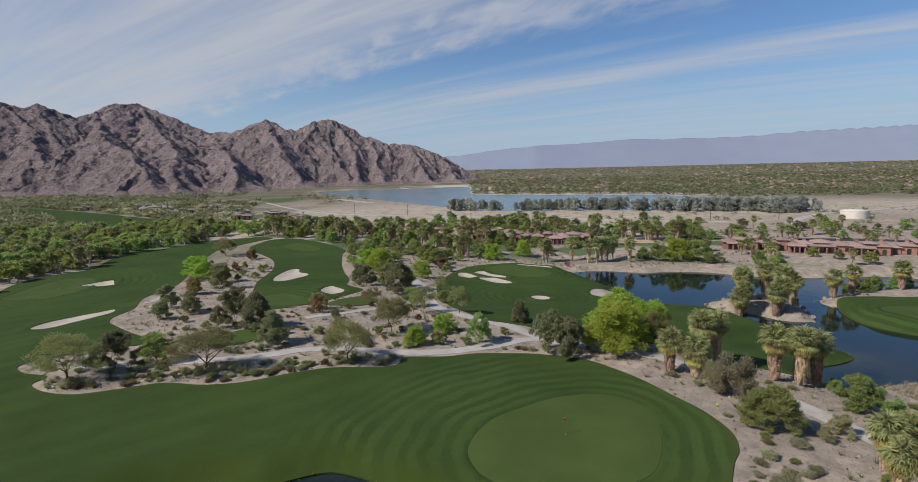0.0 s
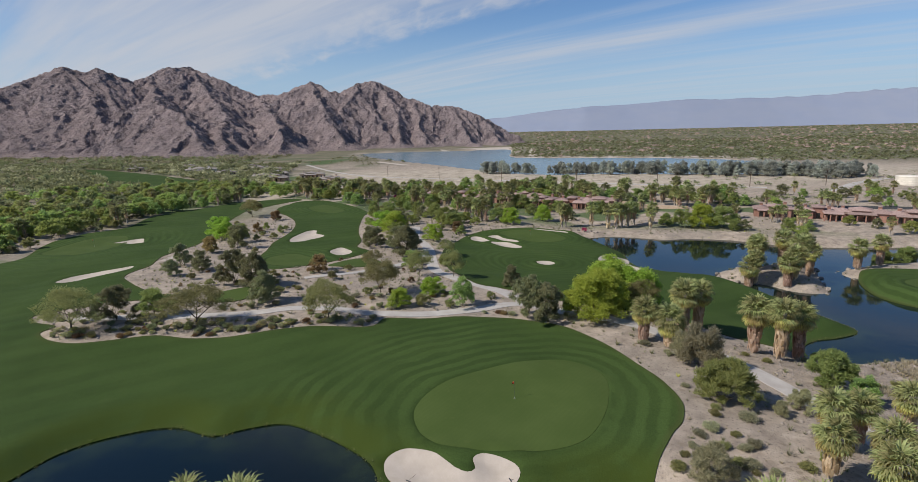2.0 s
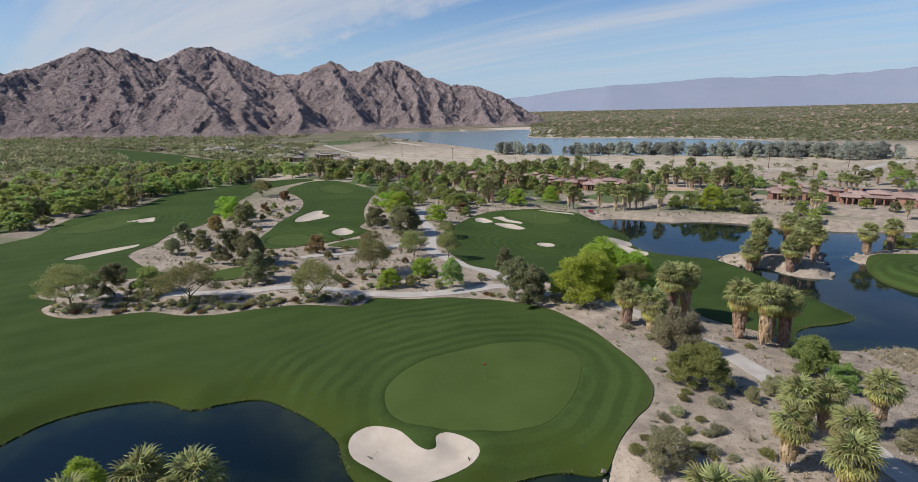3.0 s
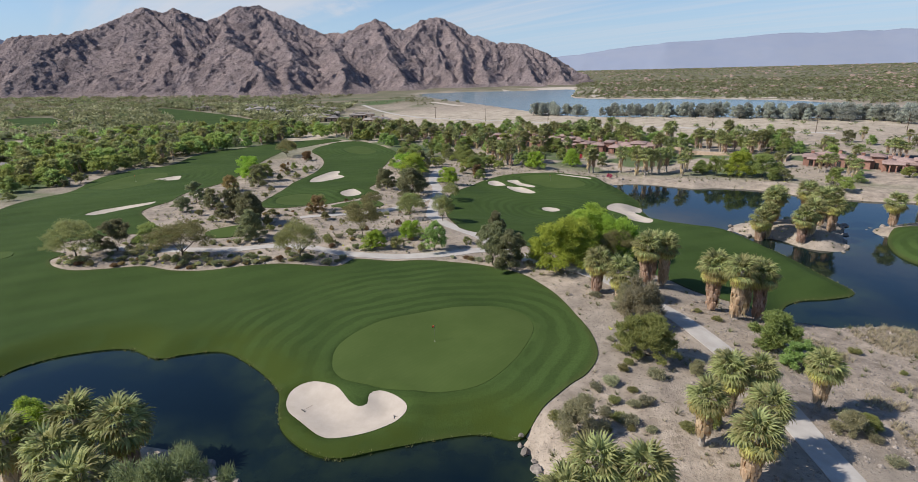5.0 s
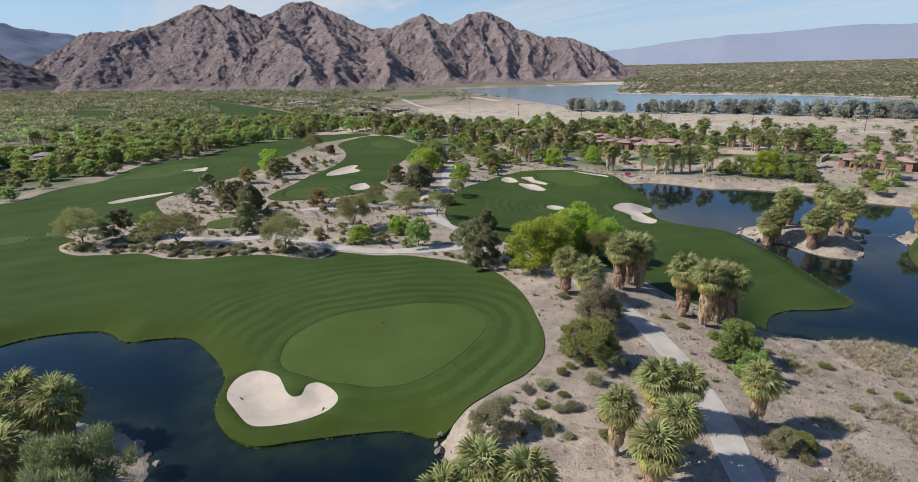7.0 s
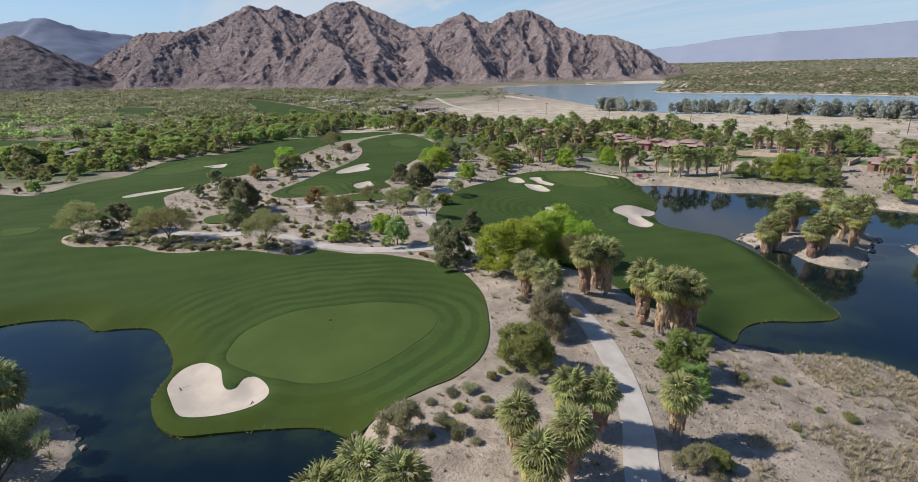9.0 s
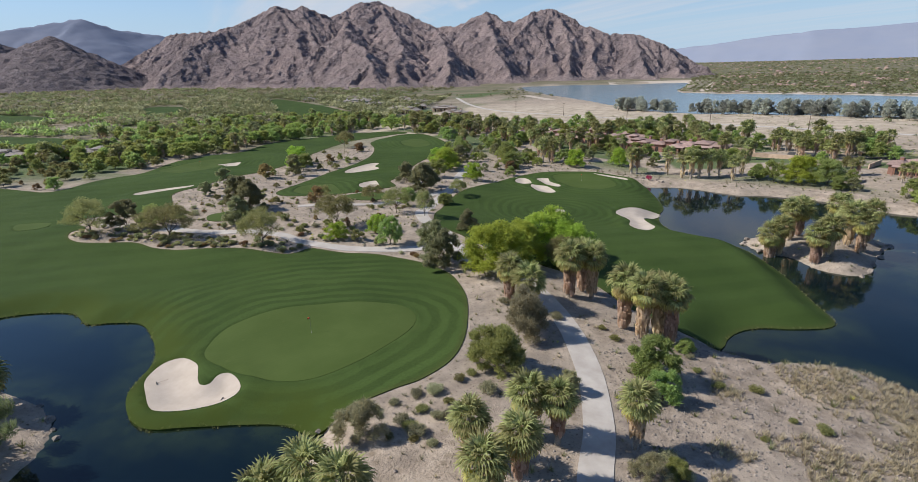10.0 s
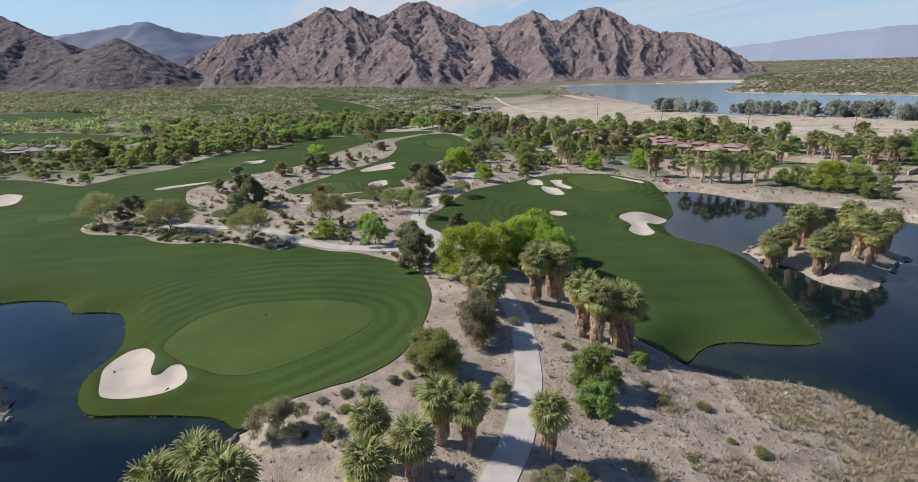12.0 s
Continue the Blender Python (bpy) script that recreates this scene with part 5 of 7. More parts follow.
def palm_skirt(tall, drop, seed, count=260):
    """The coat of dead fronds that hangs round the trunk below the crown."""
    rs = np.random.RandomState(seed)
    verts, faces = [], []
    for k in range(count):
        a, top = rs.rand() * 2 * math.pi, tall - 1.0 - rs.rand() ** 0.8 * drop * 0.8
        long = min(0.9 + 0.9 * rs.rand(), top - 0.15)
        if long < 0.3:
            continue
        r0, r1 = 0.30, 0.6 + 0.5 * rs.rand() * (1 - 0.5 * (tall - 1.0 - top) / drop)
        c, s = math.cos(a), math.sin(a)
        w = 0.10 + 0.08 * rs.rand()
        tw = rs.normal() * 0.3
        n = len(verts)
        for r, z, ww in ((r0, top, 0.05), (r1, top - 0.4 * long, w), (r1 * 0.98, top - 0.75 * long, w * 1.1), (r1 * 0.9, top - long, 0.02)):
            c2, s2 = math.cos(a + tw * (top - z) * 0.3), math.sin(a + tw * (top - z) * 0.3)
            verts += [(r * c2 - ww * s2, r * s2 + ww * c2, z), (r * c2 + ww * s2, r * s2 - ww * c2, z)]
        faces += [(n, n + 1, n + 3, n + 2), (n + 2, n + 3, n + 5, n + 4), (n + 4, n + 5, n + 7, n + 6)]
    return verts, faces


PALM_LABEL = "fan palm with green fronds over a shaggy brown skirt"
PALM_PROTO = {}


def near_palm(x, y, tall, seed, drop, group, size=1.0):
    """A palm with every frond an object of its own; tall: to the tips of its upright fronds."""
    stem = max(3.6, tall / size - 1.9)
    whole = round(stem)
    grow = size * stem / whole
    drop = min(drop, whole - 1.6)
    key = (seed % 4, whole, round(drop))
    m = pose(x, y, ground_at(x, y), 0, 0, seed * 71 % 360) @ Matrix.Diagonal((grow, grow, grow, 1))
    if key in PALM_PROTO:
        return copy_at(PALM_PROTO[key], m)
    ob = new("fan_palm")
    mesh_object("trunk", *palm_wood(whole, seed), PALM_BARK, ob)
    mesh_object("skirt", *palm_skirt(whole, drop, seed), FROND_DEAD, ob, False, "hanging coat of dry brown fronds")
    for k, (f, p) in enumerate(palm_frame(seed, whole, 1.2 if whole < 6 else 0.8, 142 if whole < 6 else 128)):
        fr = new("frond", FROND_MESHES[k % 3] if f < 0.7 else OLD_FROND_MESHES[k % 2])
        fr.parent = ob
        fr.matrix_basis = p
    ob.matrix_basis = m
    PALM_PROTO[key] = ob
    return tagged(ob, PALM_LABEL, "palm tree", group)


FAR_PALM = {}


def far_palm(x, y, tall, seed, group="palms round the villas"):
    """A palm farther off, its crown in one mesh."""
    key = seed % 4
    size = tall / 9.5
    m = pose(x, y, ground_at(x, y), 0, 0, seed * 53 % 360) @ Matrix.Diagonal((size, size, size, 1))
    if key in FAR_PALM:
        return copy_at(FAR_PALM[key], m)
    ob = new("fan_palm")
    mesh_object("trunk", *palm_wood(7.5, seed + 50, 0.3), PALM_BARK, ob)
    mesh_object("skirt", *palm_skirt(7.5, (4.0, 5.5, 6.0, 5.0)[key], seed + 50, 60), FROND_DEAD, ob, False)
    verts, faces = [], []
    for k, (f, p) in enumerate(palm_frame(seed + 90, 7.5, count=28)):
        me = FAR_FROND_MESHES[k % 3]
        n = len(verts)
        verts += [tuple(p @ v.co) for v in me.vertices]
        faces += [tuple(n + i for i in poly.vertices) for poly in me.polygons]
    mesh_object("crown", verts, faces, FROND, ob, False)
    ob.matrix_basis = m
    FAR_PALM[key] = ob
    return tagged(ob, "grey-green fan palm with a brown skirted trunk", "palm tree", group)


for n, (x, y, tall, drop) in enumerate([(40.9, 47.2, 6.9, 4), (45.6, 46.6, 7.2, 4), (44.3, 53, 6.8, 4), (47, 53.4, 6.9, 4), (43.8, 43.2, 6.8, 4), (53.6, 56, 7.1, 4)]):
    near_palm(x, y, tall, n, drop, "palms beside the cart path", 0.81)
for n, (x, y, tall) in enumerate([(49, 81.4, 9.2), (55, 80.4, 9.4), (51.6, 78.8, 9.6), (53.4, 82, 9.2)]):
    near_palm(x, y, tall, n + 2, 7, "palms above the lake fairway", 0.98)
for n, (x, y, tall) in enumerate([(32.6, 81.6, 7.4), (36, 80, 7.0), (40.2, 87, 9), (43.2, 88.8, 9.3), (41.4, 90.4, 8.8)]):
    near_palm(x, y, tall, n + 1, 7, "palms above the lake fairway", 0.98)
for n, (x, y, tall) in enumerate([(29, 35.6, 6.6), (31.2, 38, 6.8), (34.8, 37.8, 6.6)]):
    near_palm(x, y, tall, n, 4, "palms on the pond bank")
for n, (x, y, tall) in enumerate([(-14, 35.6, 7), (-9.4, 35.8, 7.2), (-12, 31.6, 6.8), (-17.5, 32, 6.8), (-7.4, 29.5, 6.4)]):
    near_palm(x, y, tall, n, 4, "palms in the pond grove")
for n, (x, y, tall) in enumerate([(71, 134.4, 8.8), (72.8, 135.8, 9.2), (75, 141, 9.4), (78.6, 131.4, 8.6), (80.8, 133, 8.8), (85.2, 140, 9.8), (87.2, 138.4, 9.2), (90.6, 148, 9.4), (84, 146, 9.8), (77, 144.5, 9.0)]):
    near_palm(x, y, tall, n, 7, "palms on the lake island", 1.08)
for n, (x, y, tall) in enumerate([(104.3, 148, 8.6), (111.8, 151, 9.2), (130, 156, 9)]):
    near_palm(x, y, tall, n, 7, "palms on the far lake bank", 1.08)

# trees and shrubs one by one: kind, place, spread, height
for n, (kind, x, y, wide, tall) in enumerate([
    ("mesquite_tree", -61.6, 80.4, 12, 7.2), ("ironwood_tree", -57.6, 85.6, 7.5, 6.0), ("acacia_tree", -52, 88, 6, 5), ("mesquite_tree", -41.6, 83.6, 12.4, 7), ("mesquite_tree", -19.3, 86.4, 9.6, 7),
    ("mesquite_tree", -13.8, 102.6, 9.2, 7.4), ("acacia_tree", 3.2, 96.6, 5.2, 5.4), ("palo_verde_tree", -3.4, 103.2, 5, 3.6), ("palo_verde_tree", -8.6, 95.8, 4.8, 3.4), ("ironwood_tree", -42.0, 106.4, 7, 7.6),
    ("ironwood_tree", -47.6, 108.6, 7.6, 7.6), ("ironwood_tree", -35.2, 96, 6.3, 6.2), ("hopseed_shrub", -73.5, 145.2, 5.6, 4.8), ("ironwood_tree", -70, 125, 5.8, 5.6), ("ironwood_tree", -62, 121, 5.6, 4.8),
    ("ironwood_tree", -66, 114.5, 4, 3.8), ("hopseed_shrub", -32.4, 119.6, 4.6, 4.2), ("mesquite_tree", -34, 124, 5, 3.8), ("ironwood_tree", -17.5, 149.6, 9.6, 8.4), ("ironwood_tree", -20.8, 156, 7.5, 7),
    ("palo_verde_tree", -28.4, 187, 11, 7.5), ("palo_verde_tree", -34, 195, 9, 6.5), ("ironwood_tree", -28.4, 158.6, 6.5, 6), ("ironwood_tree", -31.5, 164, 6, 5.6), ("acacia_tree", -24.4, 172, 7, 6),
    ("mesquite_tree", -99, 224, 11, 7.5), ("palo_verde_tree", -88.6, 178, 9.5, 6.8), ("palo_verde_tree", -84, 172, 8, 6), ("ironwood_tree", -70.6, 155.4, 7.5, 7), ("acacia_tree", -76.5, 167, 7.5, 6),
    ("mesquite_tree", -0.6, 118, 6.6, 6), ("mesquite_tree", -8.6, 118.8, 6.6, 6), ("ironwood_tree", 12.6, 112.6, 5, 4.5), ("ironwood_tree", 15.0, 91.2, 6.6, 7.6), ("ironwood_tree", 18.4, 89.0, 7.0, 6.6),
    ("acacia_tree", 22.6, 93.4, 3, 2.8), ("palo_verde_tree", 31, 105.6, 13.5, 9), ("palo_verde_tree", 36.4, 103, 9, 8), ("palo_verde_tree", 26.6, 91, 11.5, 8), ("palo_verde_tree", 29.6, 97.4, 9.6, 7.6), ("mesquite_tree", 36.2, 98.6, 6.4, 6),
    ("willow_shrub", 53.8, 69.8, 5.4, 4.8), ("willow_shrub", 55.4, 65.8, 4.0, 3.4), ("twiggy_shrub", 30.2, 46.6, 5.0, 3.6), ("twiggy_shrub", 46, 62, 3.2, 2.6), ("twiggy_shrub", 43, 60.4, 2.2, 1.6), ("desert_shrub", 57, 79, 2.6, 1.8),
    ("desert_shrub", 37.6, 62.8, 6.6, 5), ("twiggy_shrub", 38.2, 72.0, 6.4, 6.2), ("twiggy_shrub", 36.6, 75.0, 4.6, 4.2), ("feathery_tree", 0.2, 29.6, 11, 6.4), ("palo_verde_tree", -19.5, 35.4, 6, 5.5),
    ("palo_verde_tree", 85, 208.6, 12, 8.6), ("acacia_tree", 92, 206.4, 10, 8), ("acacia_tree", 78, 209, 8, 7), ("palo_verde_tree", 26.6, 228, 8, 6.6), ("palo_verde_tree", 13, 214.6, 8, 6.4), ("acacia_tree", 7.6, 217.4, 7, 5.6),
    ("desert_shrub", 42.6, 50.4, 1.8, 1.2), ("twiggy_shrub", 55.2, 52.6, 3.4, 2.2), ("desert_shrub", 57.4, 54, 2.2, 1.6), ("willow_shrub", 125, 161, 7, 5.5), ("willow_shrub", 119, 159.6, 6, 4.6), ("willow_shrub", 134, 161, 7, 5),
    ("mesquite_tree", -22, 129, 6, 4.6), ("acacia_tree", -12.4, 131, 5.6, 4.8), ("desert_shrub", -4.6, 137, 4, 3), ("mesquite_tree", -5.4, 147, 6, 4.8), ("palo_verde_tree", -13, 176, 7, 5.6), ("acacia_tree", -9.4, 205, 7.5, 6),
    ("acacia_tree", -14, 214, 8, 6.6), ("ironwood_tree", -31, 206, 7, 6.5), ("acacia_tree", -38, 222, 8.6, 7), ("hopseed_shrub", -7, 197, 5, 4), ("acacia_tree", -19, 226, 8, 6.6),
    ("bougainvillea", 40.6, 202.4, 2.6, 1.8), ("willow_shrub", 73.5, 214, 6, 4.6), ("willow_shrub", 94, 201, 4.6, 3.6), ("hopseed_shrub", -84, 214, 5, 4), ("hopseed_shrub", -79, 186, 4, 3),
]):
    plant(kind, x, y, 1, n, whole=(wide, tall))

# ---------------------------------------------------------------- low shrubs, tufts and stones
MOUND = {}


def mound_shrub(kind, x, y, size, seed, leaf, label, bloom=None, flat=0.75, count=1700, spray=0.052):
    """A low rounded shrub: twigs from the root and a dome of small leaves."""
    key = (kind, seed % 3)
    m = pose(x, y, ground_at(x, y), 0, 0, seed * 83 % 360) @ Matrix.Diagonal((size, size, size, 1))
    if key in MOUND:
        return copy_at(MOUND[key], m)
    rs = np.random.RandomState(300 + seed)
    ob = new(kind)
    wv, wf, centres, radii = [], [], [], []
    for k in range(11):
        a, r = rs.rand() * 6.28, 0.36 * math.sqrt(rs.rand())
        c = np.array([r * math.cos(a), r * math.sin(a), flat * (0.34 + 0.16 * rs.rand() - 0.35 * r)])
        tube(wv, wf, (0.1 * c[0], 0.1 * c[1], -0.1), c, 0.022, 0.01, 4)
        centres.append(c)
        radii.append(0.17 + 0.10 * rs.rand())
    mesh_object("twigs", wv, wf, BARK, ob)
    lv, lf = leaf_cloud(centres, radii, count, spray, rs, -0.2, 1.5)
    lv[:, 2] = np.maximum(lv[:, 2], 0.0)
    mesh_object("foliage", lv, lf, leaf, ob, False)
    if bloom is not None:
        bv, bf = leaf_cloud(np.array(centres) + (0, 0, 0.08), np.array(radii) * 1.1, count // 4, spray * 0.7, rs, -0.5)
        tagged(mesh_object("bloom", bv, bf, bloom, ob, False, "yellow blooms on thin stalks"), kind="stuff")
    ob.matrix_basis = m
    MOUND[key] = ob
    return tagged(ob, label, "shrub", group=kind.replace("_", " ") + "s")


BED_ROUND = [(-56.4, 78.1), (-52.5, 83.9), (-53.5, 86.6), (-49.8, 85.1), (-50.1, 87.2), (-48.3, 81.8), (-45.8, 81.8), (-42.5, 83.0), (-39.3, 81.0), (-36.2, 92.8), (-29.0, 85.0), (-33, 81.3), (-25, 84.4), (-18, 86.6)]
BED_YELLOW = [(-63.7, 79.7), (-59.8, 77.2), (-59.4, 79.6), (-52.6, 80.7), (-40.6, 83.6), (-38.1, 85.8), (-32.0, 82.3), (-29.7, 83.3), (-25.8, 82.6), (-19.4, 85.4), (-13.6, 85.2), (-12, 88.4), (-15.9, 88.1), (-44.5, 83), (-37.4, 84.1), (-36.6, 81.4)]
BANK_SAGE = [(33.9, 65.8), (35.4, 51.9), (36.6, 52.6), (34.7, 49.0), (30.4, 52.2), (31.8, 54.4), (32.6, 49.9), (38.4, 58.1), (36.8, 48.2), (58.1, 54.2), (56.3, 56.0), (33.3, 55.4), (57.5, 77.6), (35, 76.9), (32.4, 80.0), (40.4, 78.6), (56.3, 80.7), (57.2, 52.0), (57.1, 48.6)]
BANK_DRY = [(32.7, 47.4), (33.8, 49.4), (33.5, 52.2), (35.5, 54.4), (34.9, 48.1), (40.1, 49.2), (34.9, 58.5), (35.6, 60.1), (67.8, 68.6), (64.7, 73.6), (60.7, 71.9), (58.4, 74.2), (64.7, 63.4), (70.4, 68.1), (48.6, 76.2), (46.6, 78.6), (29.2, 50.6), (28.0, 48.6)]
for n, (x, y) in enumerate(BED_ROUND):
    mound_shrub("clipped_shrub", x, y, 1.5 + 0.25 * (n * 7 % 3), n, LEAF_DARK, "small dark green shrub clipped into a ball", None, 1.0, 2600, 0.05)
for n, (x, y) in enumerate(BED_YELLOW):
    mound_shrub("brittlebush", x, y, 1.4 + 0.3 * (n * 5 % 3), n, LEAF_SAGE, "low grey-green bush with yellow flowers", LEAF_YELLOW)
for n, (x, y) in enumerate(BANK_SAGE):
    mound_shrub("sage_bush", x, y, 1.2 + 0.3 * (n * 5 % 4), n, LEAF_SAGE, "pale grey-green desert bush on bare sand", None, 0.7)
for n, (x, y) in enumerate(BANK_DRY):
    mound_shrub("dry_bush", x, y, 1.0 + 0.25 * (n * 7 % 4), n, LEAF_OLIVE, "dry olive-brown desert bush on gravel", None, 0.7)


def on_bare(points, gap=0.5):
    """Which of the points lie on open desert, off turf, paths and water."""
    p = np.array(points, float)
    ok = np.ones(len(p), bool)
    for line in COVERED + FAR_TURF:
        ok &= signed(p[:, 0], p[:, 1], line, 3) > gap
    wet = np.maximum(signed(p[:, 0], p[:, 1], LAKE, 3), -signed(p[:, 0], p[:, 1], ISLE_LINE, 3))
    pond = np.maximum(signed(p[:, 0], p[:, 1], POND, 3), -signed(p[:, 0], p[:, 1], GROVE_LINE, 3))
    return ok & (wet > gap) & (pond > gap) & (signed(p[:, 0], p[:, 1], RESERVOIR_LINE, 3) > 2)


def joined(name, template, places, scales, turns, mat, label, category, smooth=False, tilt=0.0, zs=None):
    """Many small alike things in one mesh."""
    tv, tf = np.asarray(template[0], float), template[1]
    places = np.asarray(places, float)
    z = height(places[:, 0], places[:, 1]) if zs is None else zs
    c, s = np.cos(turns)[:, None], np.sin(turns)[:, None]
    sc = np.asarray(scales, float)
    if sc.ndim == 1:
        sc = np.repeat(sc[:, None], 3, 1)
    x, y, w = (tv[None, :, k] * sc[:, k : k + 1] for k in range(3))
    verts = np.stack([x * c - y * s + places[:, :1], x * s + y * c + places[:, 1:2], w + z[:, None]], 2).reshape(-1, 3)
    n = len(tv)
    faces = []
    for f in tf:
        faces.append(np.arange(len(places))[:, None] * n + np.array(f))
    flat = [row for block in faces for row in block.tolist()]
    ob = mesh_object(name, verts, flat, mat, smooth=smooth)
    return tagged(ob, label, category, kind="stuff")


def tuft_template(seed, blades=9):
    rs = np.random.RandomState(seed)
    v, f = [], []
    for k in range(blades):
        a = rs.rand() * 6.28
        d = np.array([math.cos(a), math.sin(a), 0])
        w = np.array([-d[1], d[0], 0]) * 0.035
        b = d * 0.12 * rs.rand()
        tip = b + d * (0.25 + 0.3 * rs.rand()) + (0, 0, 0.3 + 0.35 * rs.rand())
        n = len(v)
        v += [tuple(b - w), tuple(b + w), tuple(tip + 0.4 * w), tuple(tip - 0.4 * w)]
        f.append((n, n + 1, n + 2, n + 3))
    return v, f


def stone_template(seed):
    bm = bmesh.new()
    bmesh.ops.create_icosphere(bm, subdivisions=1, radius=0.5)
    rs = np.random.RandomState(seed)
    for v in bm.verts:
        v.co *= 0.75 + 0.5 * rs.rand()
        v.co.z = v.co.z * 0.65 + 0.12
    out = [tuple(v.co) for v in bm.verts], [tuple(q.index for q in f.verts) for f in bm.faces]
    bm.free()
    return out


def strewn(rs, count, x0, x1, y0, y1, gap=0.5):
    p = np.column_stack([x0 + (x1 - x0) * rs.rand(count), y0 + (y1 - y0) * rs.rand(count)])
    return p[on_bare(p, gap)]


# low planting along the front of the long bed, thick near the turf
rs = np.random.RandomState(55)
edge_line = open_spline(TURF_BED[8:], 0.5)
p = np.column_stack([-68 + 60 * rs.rand(900), 75 + 22 * rs.rand(900)])
p = p[on_bare(p, 0.7)]
gap = np.array([np.hypot(edge_line[:, 0] - x, edge_line[:, 1] - y).min() for x, y in p])
p = p[rs.rand(len(p)) < np.where(gap < 4.5, 0.42, 0.12)]
for n, (x, y) in enumerate(p):
    pick = rs.rand()
    if pick < 0.34:
        mound_shrub("clipped_shrub", x, y, 0.8 + 0.9 * rs.rand(), n, LEAF_DARK, "", None)
    elif pick < 0.55:
        mound_shrub("brittlebush", x, y, 0.7 + 0.8 * rs.rand(), n, LEAF_SAGE, "", LEAF_YELLOW)
    elif pick < 0.78:
        mound_shrub("dry_bush", x, y, 0.7 + 0.9 * rs.rand(), n, LEAF_OLIVE, "", None)
    else:
        mound_shrub("russet_bush", x, y, 0.8 + 0.9 * rs.rand(), n, LEAF_RUST, "low russet-brown desert bush in the planted bed", None, 0.7)

# looser planting among the trees behind it
p = strewn(rs, 420, -62, 14, 88, 140, 0.8)
p = p[fbm(p[:, 0] / 12, p[:, 1] / 12, 2, 48) > -0.05][:95]
for n, (x, y) in enumerate(p):
    if n % 5 < 2:
        mound_shrub("sage_bush", x, y, 0.8 + 1.0 * rs.rand(), n, LEAF_SAGE, "", None)
    elif n % 5 < 4:
        mound_shrub("dry_bush", x, y, 0.8 + 1.1 * rs.rand(), n, LEAF_OLIVE, "", None)
    else:
        mound_shrub("russet_bush", x, y, 0.8 + 0.9 * rs.rand(), n, LEAF_RUST, "", None)

rs = np.random.RandomState(77)
for n, (mat, count, low, high, label) in enumerate([(LEAF_SAGE, 4200, 0.4, 1.2, "scattered pale grey-green desert tufts"), (LEAF_MOSS, 5200, 0.4, 1.4, "scattered dry olive tufts"),
                                                  (LEAF_STRAW, 3600, 0.3, 0.9, "scattered straw-coloured dry tufts"), (LEAF_YELLOW, 420, 0.35, 0.8, "scattered yellow flowering tufts"), (LEAF_DARK, 900, 0.4, 1.1, "scattered dark low scrub")]):
    p = strewn(rs, count, -95, 115, 30, 225)
    p = p[fbm(p[:, 0] / 14, p[:, 1] / 14, 3, 40 + n) > -0.08]
    joined("desert_tufts", tuft_template(n, 20), p, low + (high - low) * rs.rand(len(p)) ** 2, rs.rand(len(p)) * 6.28, mat, label, "tufts")
# a fringe of rough grass where turf meets water
fringe = np.concatenate([open_spline(POND_NORTH, 0.35), open_spline(FAIRWAY_SHORE, 0.4)])
fringe = fringe + rs.normal(size=fringe.shape) * 0.14
for n, mat in enumerate((LEAF_MOSS, LEAF_OLIVE)):
    p = fringe[n::2]
    p = p[fbm(p[:, 0] / 6, p[:, 1] / 6, 2, 90 + n) > 0.02]
    joined("rough_grass", tuft_template(20 + n, 14), p, 0.2 + 0.4 * rs.rand(len(p)), rs.rand(len(p)) * 6.28, mat, "ragged olive grass fringe along the water", "grass")
# thick dry grass on the slope above the lake
p = np.column_stack([60 + 52 * rs.rand(15000), 42 + 48 * rs.rand(15000)])
p = p[on_bare(p, 0.3)]
keep = (fbm(p[:, 0] / 9, p[:, 1] / 9, 3, 71) + 0.035 * (p[:, 0] - 69)) > 0.0
joined("dry_grass", tuft_template(9, 10), p[keep], 0.45 + 0.6 * rs.rand(keep.sum()), rs.rand(keep.sum()) * 6.28, LEAF_STRAW, "thick tan dry grass on the slope above the lake", "grass")
p = strewn(rs, 9000, -90, 112, 32, 215, 0.3)
p = p[fbm(p[:, 0] / 11, p[:, 1] / 11, 3, 60) > -0.12]
joined("stones", stone_template(3), p, 0.12 + 0.5 * rs.rand(len(p)) ** 3, rs.rand(len(p)) * 6.28, STONE, "loose grey-brown stones on the desert floor", "stones")
p = np.column_stack([48 + 30 * rs.rand(7000), 38 + 50 * rs.rand(7000)])
p = p[on_bare(p, 0.3)]
joined("stones", stone_template(5), p, 0.07 + 0.26 * rs.rand(len(p)) ** 3, rs.rand(len(p)) * 6.28, STONE, "grey rubble on the slope above the lake", "stones")


